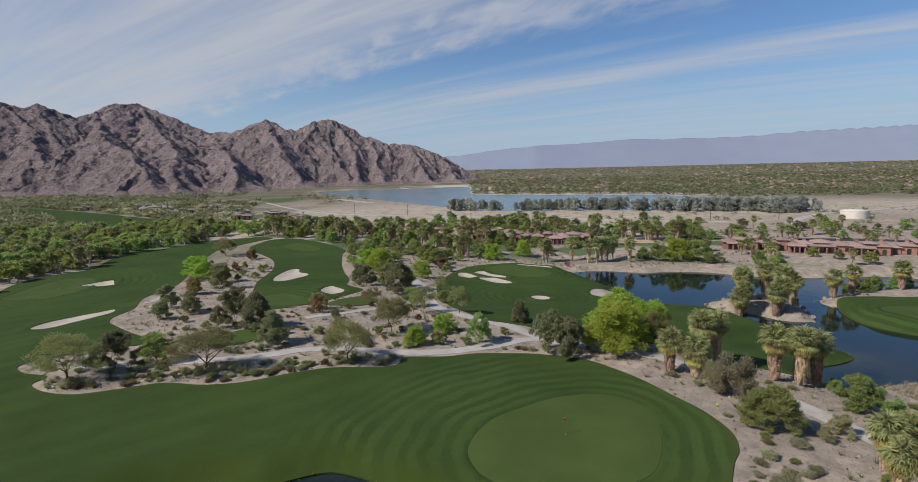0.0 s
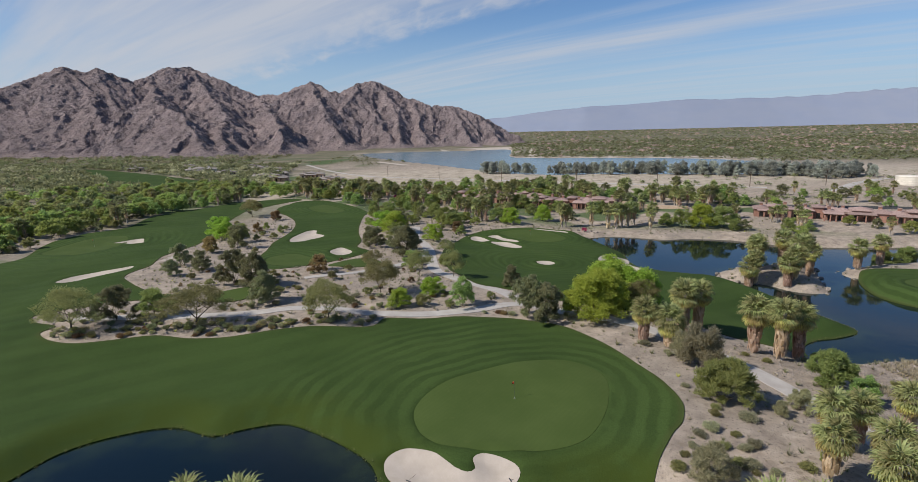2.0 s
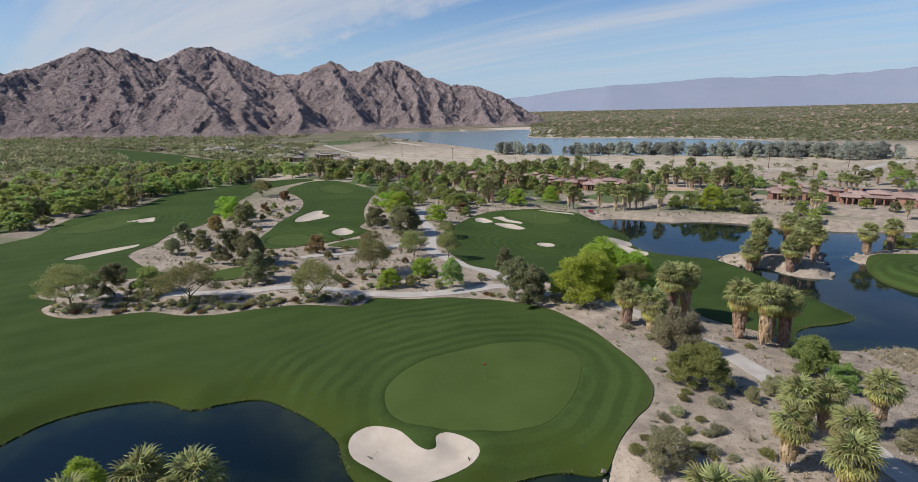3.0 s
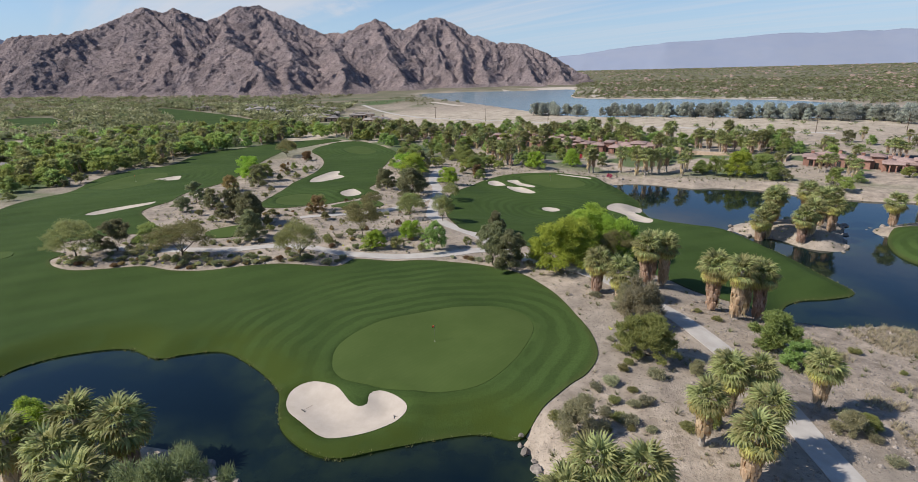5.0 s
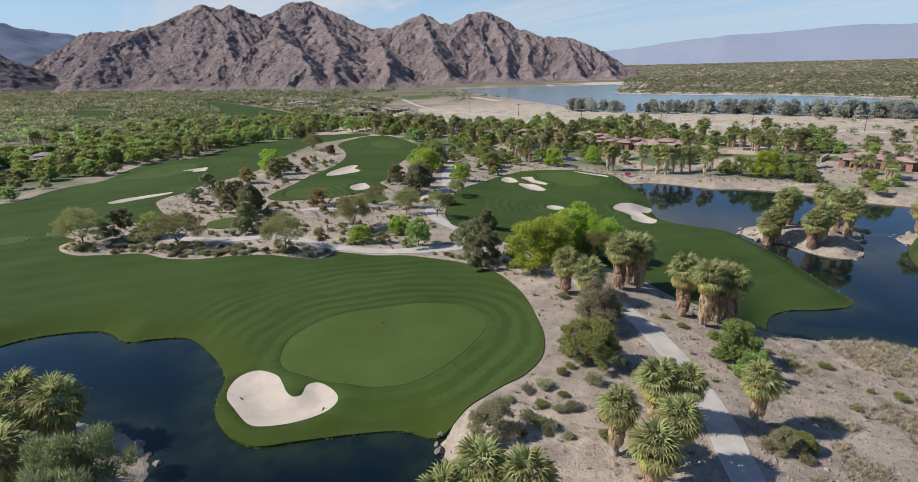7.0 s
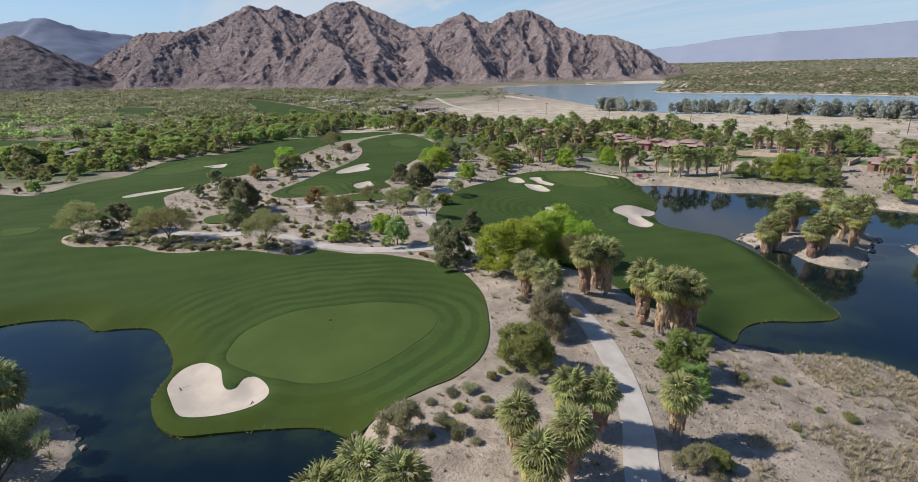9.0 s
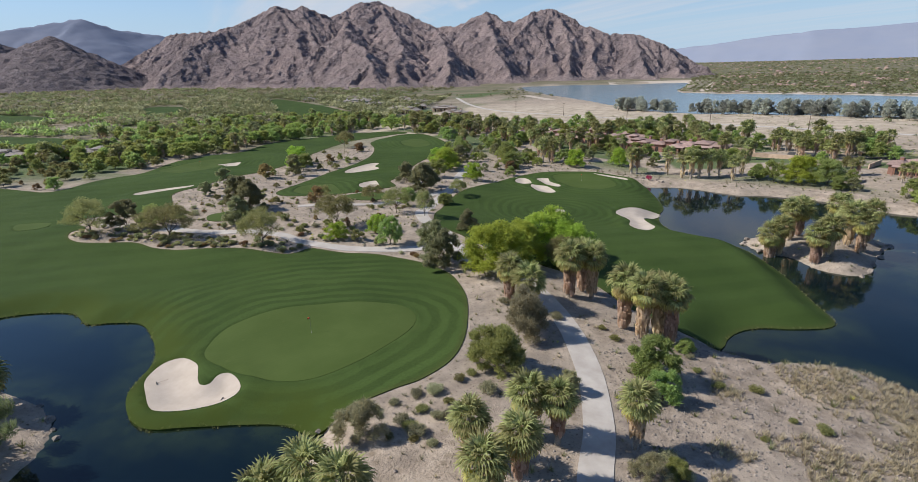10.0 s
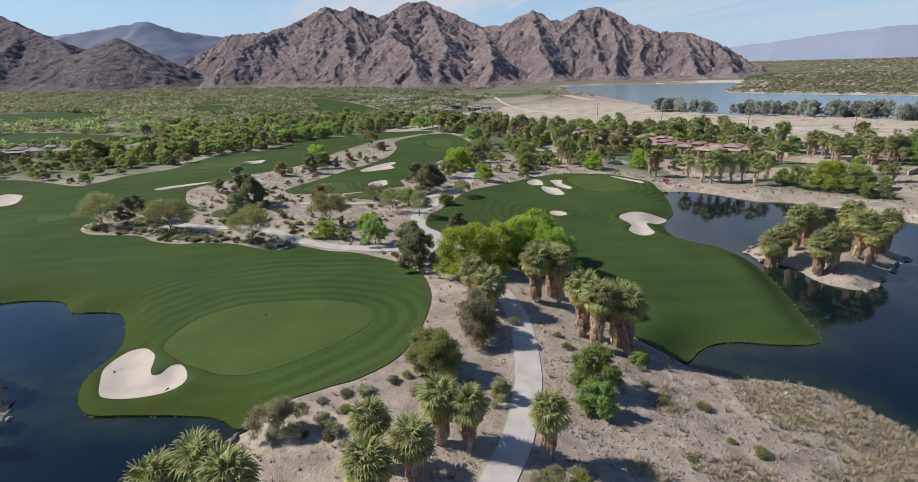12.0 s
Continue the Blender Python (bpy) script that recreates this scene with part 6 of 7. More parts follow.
# boulders on the banks
def boulder(x, y, size, seed, z=None):
    rs = np.random.RandomState(500 + seed)
    bm = bmesh.new()
    bmesh.ops.create_icosphere(bm, subdivisions=2, radius=0.5)
    for v in bm.verts:
        n = noise.noise(v.co * 2.2 + Vector((seed, 0, 0)))
        v.co *= 0.95 + 0.55 * n
        v.co.z *= 0.7
    me = bpy.data.meshes.new("boulder")
    bm.to_mesh(me)
    bm.free()
    me.materials.append(STONE)
    ob = new("boulder", me)
    ob.matrix_basis = pose(x, y, (ground_at(x, y) if z is None else z) + 0.12 * size, rs.rand() * 20, rs.rand() * 20, rs.rand() * 360) @ Matrix.Diagonal((size, size * 0.8, size, 1))
    return tagged(ob, "rough grey-brown boulder at the water's edge", "rock", "boulders on the banks")


rs = np.random.RandomState(8)
n = 0
for line, count, low, high in ((ISLE_LINE, 16, 0.7, 1.9), (POND, 26, 0.5, 1.4), (GROVE_LINE, 12, 0.6, 1.5)):
    steps = rs.permutation(len(line))
    done = 0
    for k in steps:
        x, y = line[k] + rs.normal(size=2) * 0.25
        if line is POND and not (24.3 < x < 32 and 24 < y < 47.5):
            continue
        boulder(x, y, low + (high - low) * rs.rand(), n)
        n += 1
        done += 1
        if done >= count:
            break
for x, y, s in ((98.4, 146.6, 1.8), (100.2, 148.4, 1.6), (96.6, 148.2, 1.3), (94.6, 149.6, 1.5), (97.4, 150, 1.1), (66.6, 141.2, 1.6), (65.6, 140.2, 1.0), (103, 149.2, 1.4), (43, 203, 1.2), (38.6, 204.6, 1.4), (36, 206.4, 1.0), (45, 201, 1.1), (-18.4, 166, 1.2), (-1.4, 94.4, 0.7), (20.6, 92.2, 0.8), (48.4, 84.6, 1.0), (47.2, 84, 0.7)):
    boulder(x, y, s, n)
    n += 1


# ---------------------------------------------------------------- groves and woods
TREE_KINDS.update({
    "grove_lime_tree": dict(shape=(6.0, 6.8, 1500, 0.40, 1, 4, 0.08, 0.1, 1.5), dome=50, foot=0.22, clump=0.08, leaf=LEAF_GROVE, sag=0.85, label="yellow-green palo verde tree in a grove"),
    "grove_green_tree": dict(shape=(6.4, 6.4, 1500, 0.40, 1, 4, 0.08, 0.1, 1.5), dome=50, clump=0.08, leaf=LEAF_GREEN, sag=0.85, label="mid-green tree in the grove by the fairway"),
    "grove_dark_tree": dict(shape=(6.0, 5.6, 1400, 0.38, 1, 4, 0.05, 0.3, 1.5), dome=44, clump=0.08, leaf=LEAF_DARK, sag=0.7, label="dark green rounded tree in the grove"),
    "grove_olive_tree": dict(shape=(5.0, 6.0, 1300, 0.38, 1, 4, 0.08, 0.1, 1.6), dome=44, foot=0.25, clump=0.08, leaf=LEAF_OLIVE, sag=0.85, label="olive-brown desert tree in the grove"),
})


def grove(rs, count, inside, kinds, low, high, gap=2.0, apart=4.0, palms=0.0, tall=(6.5, 9.0), group="palms round the villas"):
    """Trees strewn over a stretch of land, kept apart from each other."""
    (x0, x1), (y0, y1) = inside
    p = np.column_stack([x0 + (x1 - x0) * rs.rand(count * 4), y0 + (y1 - y0) * rs.rand(count * 4)])
    p = p[on_bare(p, gap)]
    kept = []
    for q in p:
        if any((q[0] - k[0]) ** 2 + (q[1] - k[1]) ** 2 < apart**2 for k in kept) or any((q[0] - h[0]) ** 2 + (q[1] - h[1]) ** 2 < h[2] ** 2 for h in HOUSE_SPOTS):
            continue
        kept.append(q)
        if len(kept) >= count:
            break
    for n, (x, y) in enumerate(kept):
        if rs.rand() < palms:
            for j in range(rs.randint(1, 4)):
                far_palm(x + 1.8 * j * math.cos(n), y + 1.8 * j * math.sin(n), tall[0] + (tall[1] - tall[0]) * rs.rand(), n * 5 + j, group)
        else:
            plant(kinds[rs.randint(len(kinds))], x, y, low + (high - low) * rs.rand() ** 1.5, int(rs.randint(1000)), squash=0.85)


HOUSE_SPOTS = [(-27, 292, 10), (-13, 290, 10), (3, 279, 11), (17, 272, 11), (30, 267, 11), (43, 263, 11), (56, 264, 10), (120, 226, 12), (133, 221, 12), (147, 216, 12), (161, 208, 12), (176, 203, 12),
               (78, 262, 12), (-231, 136, 10), (-219, 142, 10), (-190, 168, 9)]
L, G, D, O = "grove_lime_tree", "grove_green_tree", "grove_dark_tree", "grove_olive_tree"
rs = np.random.RandomState(21)
grove(rs, 110, ((-118, 75), (286, 335)), [G, D, G, L], 0.9, 1.4, apart=4.5, palms=0.4, tall=(7.5, 9.5))
grove(rs, 80, ((-100, 75), (228, 288)), [G, D, O, L, G], 0.7, 1.1, apart=5.0, palms=0.16, tall=(6.5, 8.5))
grove(rs, 30, ((44, 104), (206, 258)), [G, D, L], 0.7, 1.05, apart=5.5, palms=0.1, tall=(6, 7.5), gap=3)
grove(rs, 66, ((96, 230), (184, 290)), [G, D, O, L], 0.7, 1.1, apart=6.0, palms=0.4, tall=(6, 8))
grove(rs, 120, ((-215, -130), (235, 345)), [L, G, L, D], 0.9, 1.35, apart=4.0, palms=0.12, tall=(7, 10), group="palms in the western groves")
grove(rs, 115, ((-260, -148), (135, 240)), [L, G, O, L, D], 0.8, 1.3, apart=4.2, palms=0.10, tall=(7, 9), group="palms in the western groves")
grove(rs, 55, ((-230, -120), (96, 140)), [O, G, "hopseed_shrub", O], 0.6, 1.0, apart=4.2)
grove(rs, 16, ((-165, -128), (140, 230)), [D, O, G], 0.5, 0.9, apart=4.0, palms=0.15, tall=(5, 7), group="palms in the western groves")
grove(rs, 26, ((-60, 0), (185, 235)), [O, G, D, L], 0.5, 0.9, apart=4.5, palms=0.06)
grove(rs, 18, ((-120, -60), (140, 235)), [O, G, "hopseed_shrub", O], 0.35, 0.7, apart=5)
grove(rs, 26, ((-60, 10), (90, 150)), [O, "hopseed_shrub", O], 0.3, 0.55, apart=4.5, gap=1.2)
belt = np.random.RandomState(31)
grove(belt, 80, ((-40, 125), (256, 304)), [G, D, L, G], 0.85, 1.25, apart=4.2, palms=0.42, tall=(8, 10.5))
grove(belt, 60, ((-215, -128), (150, 235)), [L, G, L], 1.0, 1.4, apart=4.6, palms=0.08, tall=(7, 9), group="palms in the western groves")
grove(belt, 60, ((-260, -110), (235, 350)), [L, L, G], 1.1, 1.5, apart=4.6, palms=0.05, tall=(7, 9), group="palms in the western groves")
for n, (x, y, tall) in enumerate([(-1, 219, 9), (1.2, 221, 9.5), (3, 218.4, 8.6), (33.4, 214, 9), (35, 215.6, 8.6), (45.4, 217, 9.4), (50.6, 210.6, 9), (53.4, 208.6, 9.6), (56, 211, 8.8), (69, 217, 8.6), (30, 300, 10), (72, 286, 10), (74, 288, 10.5), (103, 283, 9), (66, 208, 7.6), (59, 214, 9), (62, 217, 8.6)]):
    far_palm(x, y, tall * 1.12, n, "palms on the lake shore")
for n in range(14):
    far_palm(-112 + 3.4 * n + rs.normal(), 312 + rs.normal() * 5, 9 + 2 * rs.rand(), n, "palms along the far fairway")
for n in range(9):
    far_palm(-196 + 3.5 * n, 214 + rs.normal() * 2.5, 8 + rs.rand(), n, "palms in the western groves")
for n, (x, y) in enumerate([(-60, 292), (-50, 296), (-40, 294), (-72, 300), (30, 243), (-90, 298)]):
    plant("bougainvillea", x, y, 0.8 + 0.25 * (n % 3), n)

# a row of eucalyptus on the near shore of the reservoir
for n in range(270):
    f = -0.14 + 1.14 * n / 269
    x = 24 + 226 * f + rs.normal() * 3
    y = 452 - 88 * f + 60 * max(0, f - 0.55) ** 1.5 + rs.normal() * (5 + 9 * max(0, f - 0.35))
    if signed(np.array([x]), np.array([y]), RESERVOIR_LINE, 5)[0] > 0.5 and rs.rand() > 0.12:
        plant("eucalyptus_tree", x, y, 0.62 + 0.36 * rs.rand(), n)


def clump_template(seed, sprays=24):
    rs = np.random.RandomState(seed)
    c = [(0, 0, 0.5), (0.3, 0.1, 0.42), (-0.25, 0.22, 0.45), (0.05, -0.3, 0.4)]
    v, f = leaf_cloud(c, [0.34, 0.24, 0.25, 0.25], sprays, 0.32 * math.sqrt(24 / sprays), rs)
    v[:, 2] = np.maximum(v[:, 2], 0.0)
    return v, f


def wood(count, x0, x1, y0, y1, mat, seed, low, high, label, cover=-0.1, grain=60, extra=None, flat=0.75, sprays=24):
    rs = np.random.RandomState(seed)
    p = np.column_stack([x0 + (x1 - x0) * rs.rand(count), y0 + (y1 - y0) * rs.rand(count) ** 1.0])
    p = p[on_bare(p, 2.0)]
    p = p[fbm(p[:, 0] / grain, p[:, 1] / grain, 3, seed) > cover]
    if extra is not None:
        p = p[extra(p)]
    s = low + (high - low) * rs.rand(len(p)) ** 1.6
    joined("distant_trees", clump_template(seed, sprays), p, np.column_stack([s, s, s * flat]), rs.rand(len(p)) * 6.28, mat, label, "trees")


def west_of_plain(p):
    return p[:, 0] < -150 - 0.28 * (p[:, 1] - 330)


for n, (near, far, word) in enumerate(((LEAF_GREEN, LEAF_MOSS, "mid-green"), (LEAF_MOSS, LEAF_DARK, "green"), (LEAF_DARK, LEAF_MOSS, "dark green"), (LEAF_TWIG, LEAF_TWIG, "olive brown"))):
    wood(1300, -620, -120, 330, 640, far, 130 + n, 5, 12, word + " trees thick on the far valley floor", -0.02, 75, west_of_plain, sprays=44)
    wood(1800, -700, -225, 60, 345, near, 140 + n, 3.5, 10.0, word + " trees over the western golf land", 0.04, 45, sprays=60)
    wood(1700, -1500, -350, 330, 900, far, 150 + n, 5, 12, word + " trees and scrub below the hills", -0.05, 110, west_of_plain, sprays=34)
wood(2600, -520, -150, 110, 640, LEAF_TWIG, 155, 1.2, 3.0, "low grey-brown brush between the western groves", -0.05, 40, west_of_plain, 0.6, 20)
for n, (mat, word) in enumerate(((LEAF_MOSS, "green"), (LEAF_DARK, "grey green"), (LEAF_DARK, "dark green"))):
    wood(7000, 20, 1500, 560, 1500, mat, 160 + n, 2.4, 7.0, word + " trees among the houses across the reservoir", -0.35, 110, None, 0.6, 10)
    wood(9000, -100, 4200, 1500, 4600, mat, 170 + n, 4.5, 9, word + " trees over the far valley", -0.3, 260, None, 0.45, 6)
wood(1700, -100, 330, 250, 430, LEAF_SAGE, 181, 0.7, 1.7, "sparse dry scrub over the sandy plain", -0.25, 30, None, 0.6, 14)
wood(260, 90, 330, 240, 380, LEAF_DARK, 183, 2.0, 5.0, "dark scrub below the water tank", 0.0, 40)
wood(160, -240, -100, 600, 900, LEAF_DARK, 184, 3.0, 6.0, "dark trees on the western shore", -0.1, 60)

# houses too far off to count
HUT = [(-0.5, -0.4, 0), (0.5, -0.4, 0), (0.5, 0.4, 0), (-0.5, 0.4, 0), (-0.5, -0.4, 0.3), (0.5, -0.4, 0.3), (0.5, 0.4, 0.3), (-0.5, 0.4, 0.3)]
HUT_WALLS = [(0, 1, 5, 4), (1, 2, 6, 5), (2, 3, 7, 6), (3, 0, 4, 7)]
HUT_ROOF = [(-0.56, -0.46, 0.3), (0.56, -0.46, 0.3), (0.56, 0.46, 0.3), (-0.56, 0.46, 0.3), (-0.3, 0, 0.46), (0.3, 0, 0.46)]
HUT_ROOF_FACES = [(0, 1, 5, 4), (2, 3, 4, 5), (1, 2, 5), (3, 0, 4), (3, 2, 1, 0)]
for seed, count, x0, x1, y0, y1, size in ((5, 1500, 60, 1500, 720, 1500, 4.8), (6, 1600, 0, 4000, 1500, 4300, 7.5)):
    rs = np.random.RandomState(seed)
    p = np.column_stack([x0 + (x1 - x0) * rs.rand(count), y0 + (y1 - y0) * rs.rand(count)])
    p = p[on_bare(p, 2) & (fbm(p[:, 0] / 220, p[:, 1] / 220, 3, seed) > -0.05)]
    s, t = size * (0.7 + 0.6 * rs.rand(len(p))), rs.rand(len(p)) * 6.28
    joined("distant_houses", (HUT, HUT_WALLS), p, s, t, STUCCO_TAN, "tan house walls across the valley", "houses")
    joined("distant_roofs", (HUT_ROOF, HUT_ROOF_FACES), p, s, t, ROOF_TILE, "orange tiled roofs across the valley", "roofs")

# ---------------------------------------------------------------- buildings and small works
def box_mesh(name, lo, hi, mat, parent, label="", bevel=0.0):
    bm = bmesh.new()
    bmesh.ops.create_cube(bm, size=1.0)
    for v in bm.verts:
        v.co = Vector([(a + b) / 2 + (b - a) * c for a, b, c in zip(lo, hi, v.co)])
    if bevel:
        bmesh.ops.bevel(bm, geom=bm.edges[:], offset=bevel, segments=1, affect="EDGES")
    me = bpy.data.meshes.new(name)
    bm.to_mesh(me)
    bm.free()
    me.materials.append(mat)
    ob = new(name, me)
    ob.parent = parent
    if label:
        ob["label"] = label
    return ob


def hip_roof(parent, x0, x1, y0, y1, z, rise, over, mat, label=""):
    """A low hipped roof with eaves and a thick edge."""
    x0, x1, y0, y1 = x0 - over, x1 + over, y0 - over, y1 + over
    w, d = x1 - x0, y1 - y0
    inset = min(w, d) / 2
    if w >= d:
        ridge = [(x0 + inset, (y0 + y1) / 2), (x1 - inset, (y0 + y1) / 2)]
    else:
        ridge = [((x0 + x1) / 2, y0 + inset), ((x0 + x1) / 2, y1 - inset)]
    v = [(x0, y0, z), (x1, y0, z), (x1, y1, z), (x0, y1, z), (x0, y0, z + 0.18), (x1, y0, z + 0.18), (x1, y1, z + 0.18), (x0, y1, z + 0.18)]
    v += [(*ridge[0], z + rise), (*ridge[1], z + rise)]
    if w >= d:
        slopes = [(4, 5, 9, 8), (6, 7, 8, 9), (5, 6, 9), (7, 4, 8)]
    else:
        slopes = [(5, 6, 9, 8), (7, 4, 8, 9), (4, 5, 8), (6, 7, 9)]
    f = [(3, 2, 1, 0), (0, 1, 5, 4), (1, 2, 6, 5), (2, 3, 7, 6), (3, 0, 4, 7)] + slopes
    return mesh_object("roof", v, f, mat, parent, False, label)


def window(parent, x, y, z, w, h, face):
    """A framed window set in a wall; face: the way it looks, in quarter turns."""
    m = pose(x, y, z, 0, 0, 90 * face)
    verts, faces = [], []
    for lo, hi in (((-w / 2, -0.06, 0), (-w / 2 + 0.1, 0.06, h)), ((w / 2 - 0.1, -0.06, 0), (w / 2, 0.06, h)), ((-w / 2, -0.06, 0), (w / 2, 0.06, 0.1)), ((-w / 2, -0.06, h - 0.1), (w / 2, 0.06, h)), ((-0.04, -0.05, 0), (0.04, 0.05, h))):
        n = len(verts)
        verts += [tuple(m @ Vector((lo[0] if i in (0, 3, 4, 7) else hi[0], lo[1] if i in (0, 1, 4, 5) else hi[1], lo[2] if i < 4 else hi[2]))) for i in range(8)]
        faces += [tuple(n + q for q in s) for s in ((3, 2, 1, 0), (4, 5, 6, 7), (0, 1, 5, 4), (1, 2, 6, 5), (2, 3, 7, 6), (3, 0, 4, 7))]
    frame_ob = mesh_object("window_frame", verts, faces, WOOD, parent, False)
    pane = [tuple(m @ Vector(c)) for c in ((-w / 2 + 0.1, 0.0, 0.1), (w / 2 - 0.1, 0.0, 0.1), (w / 2 - 0.1, 0.0, h - 0.1), (-w / 2 + 0.1, 0.0, h - 0.1))]
    mesh_object("pane", pane, [(0, 1, 2, 3)], GLASS, frame_ob, False)
    return frame_ob


def villa(x, y, turn, plan, wall, roof, label, group, size=1.0, proto={}):
    m = pose(x, y, ground_at(x, y) - 0.15, 0, 0, turn) @ Matrix.Diagonal((size, size, size, 1))
    key = (plan, wall.name)
    if key in proto:
        return copy_at(proto[key], m)
    ob = new("villa" if roof is ROOF_TILE else "house")
    for x0, x1, y0, y1, h in VILLA_PLANS[plan]:
        box_mesh("wall", (x0, y0, 0), (x1, y1, h), wall, ob, bevel=0.06)
        hip_roof(ob, x0, x1, y0, y1, h + 0.003, min(x1 - x0, y1 - y0) * 0.17 + 0.25, 0.6, roof)
        # openings to the front and the sides
        n = max(1, int((x1 - x0) / 2.6))
        for k in range(n):
            cx = x0 + (x1 - x0) * (k + 0.5) / n
            window(ob, cx, y0 - 0.02, 0.9 if k % 2 else 0.15, 1.3, 1.5 if k % 2 else 2.2, 0)
        for k in range(max(1, int((y1 - y0) / 3.2))):
            cy = y0 + (y1 - y0) * (k + 0.5) / max(1, int((y1 - y0) / 3.2))
            window(ob, x0 - 0.02, cy, 0.9, 1.1, 1.4, 3)
            window(ob, x1 + 0.02, cy, 0.9, 1.1, 1.4, 1)
    for cx, cy, top in VILLA_CHIMNEYS[plan]:
        ch = box_mesh("chimney", (cx - 0.55, cy - 0.45, 2.0), (cx + 0.55, cy + 0.45, top), wall, ob, bevel=0.05)
        box_mesh("chimney_cap", (cx - 0.7, cy - 0.6, top + 0.003), (cx + 0.7, cy + 0.6, top + 0.25), roof, ch, bevel=0.05)
    # a loggia with posts before the front
    px0, px1, py = VILLA_PORCH[plan]
    for k in range(4):
        cx = px0 + (px1 - px0) * k / 3
        box_mesh("post", (cx - 0.22, py - 2.4, 0), (cx + 0.22, py - 1.96, 2.5), wall, ob, bevel=0.04)
    box_mesh("loggia_beam", (px0 - 0.3, py - 2.45, 2.503), (px1 + 0.3, py - 1.9, 2.85), WOOD, ob)
    v = [(px0 - 0.5, py - 2.7, 2.853), (px1 + 0.5, py - 2.7, 2.853), (px1 + 0.5, py + 0.1, 3.35), (px0 - 0.5, py + 0.1, 3.35)]
    v += [(a, b, c + 0.16) for a, b, c in v]
    mesh_object("loggia_roof", v, [(3, 2, 1, 0), (4, 5, 6, 7), (0, 1, 5, 4), (1, 2, 6, 5), (2, 3, 7, 6), (3, 0, 4, 7)], roof, ob, False)
    ob.matrix_basis = m
    proto[key] = ob
    return tagged(ob, label, "house", group)


VILLA_PLANS = {
    0: [(-8, -3, -4, 4, 3.2), (-2.98, 1, -2.5, 3, 4.2), (1.02, 5, -3.5, 5.5, 3.4), (5.02, 8.5, -1, 4, 2.9), (-5, -0.5, 4.02, 9, 3.1)],
    1: [(-7, -2, -3.5, 4.5, 3.3), (-1.98, 1.5, -1.5, 5, 4.5), (1.52, 5, -4.5, 3, 3.2), (5.02, 8.5, -3, 2, 2.8), (2, 6, 3.02, 8, 3.5)],
    2: [(-9, -4, -4, 4.5, 3.3), (-3.98, 2, -3, 4, 3.9), (2.02, 9, -4, 3.5, 3.2), (-3, 3, 4.52, 8.5, 3.4)],
}
VILLA_CHIMNEYS = {0: [(-5.5, 1, 5.0), (3, 3.5, 5.4)], 1: [(-4.5, 2, 5.2), (3.2, 0, 5.0)], 2: [(5, 1, 5.2), (-6.5, 2, 5.0)]}
VILLA_PORCH = {0: (-6.5, -0.5, -4.0), 1: (1.5, 7, -4.5), 2: (-5, 3, -4.0)}
VILLA_WORDS = "terracotta stucco villa with low clay tile roofs and chimneys"
for n, (x, y, turn, plan, size) in enumerate([(-27, 292, 10, 0, 1.0), (-13, 289, -8, 1, 1.0), (3, 279, -20, 0, 1.05), (17, 272, -12, 1, 1.1), (30, 267, -25, 0, 1.0), (43, 263, -14, 1, 1.0), (57, 264, -10, 2, 0.9),
                                              (120, 226, -22, 0, 0.95), (133.5, 221, -24, 1, 1.0), (147, 216, -26, 2, 1.0), (161, 208, -28, 0, 1.0), (176, 203, -30, 1, 1.0), (4, 296, 5, 1, 0.95), (22, 286, -8, 0, 0.95)]):
    villa(x, y, turn, plan, STUCCO, ROOF_TILE, VILLA_WORDS, "villas along the lake")
for n, (x, y, turn, plan) in enumerate([(-231, 136, 50, 2), (-219, 143, 60, 1), (-190, 168, 48, 2), (-204, 156, 52, 0)]):
    villa(x, y, turn, plan, STUCCO_TAN, ROOF_GREY, "low tan house with a pale flat-pitched roof", "houses beside the western fairway", 0.95)
villa(-285, 505, 35, 2, STUCCO_WHITE, ROOF_GREY, "long white house with a pale roof below the mountain", "houses below the mountain", 1.5)
for n, (x, y, turn, plan) in enumerate([(-251, 488, 30, 0), (-300, 545, 20, 2), (-190, 462, 10, 1), (-188, 432, 40, 2), (-392, 562, 35, 0), (-345, 585, 20, 1), (-240, 540, 15, 2), (-215, 520, 25, 0), (-265, 570, 5, 1), (-430, 610, 40, 2), (-150, 440, 12, 2), (-168, 410, 20, 1), (-330, 620, 15, 2), (-120, 395, -5, 0)]):
    villa(x, y, turn, plan, STUCCO_TAN, ROOF_TILE if n % 3 else ROOF_GREY, "tan stucco house below the mountain", "houses below the mountain", 1.1)


# garden walls and a road by the villas
def wall_run(a, b, z, tall, mat, label, thick=0.35):
    a, b = Vector(a), Vector(b)
    ob_name = "retaining_wall"
    d = (b - a).normalized()
    s = Vector((-d.y, d.x)) * thick / 2
    za = min(ground_at(*a), ground_at(*b)) - 0.3
    v = [(*(a - s), za), (*(b - s), za), (*(b + s), za), (*(a + s), za)]
    v += [(p[0], p[1], z + tall) for p in v]
    ob = mesh_object(ob_name, v, [(3, 2, 1, 0), (4, 5, 6, 7), (0, 1, 5, 4), (1, 2, 6, 5), (2, 3, 7, 6), (3, 0, 4, 7)], mat, smooth=False)
    return tagged(ob, label, "wall", "garden walls")


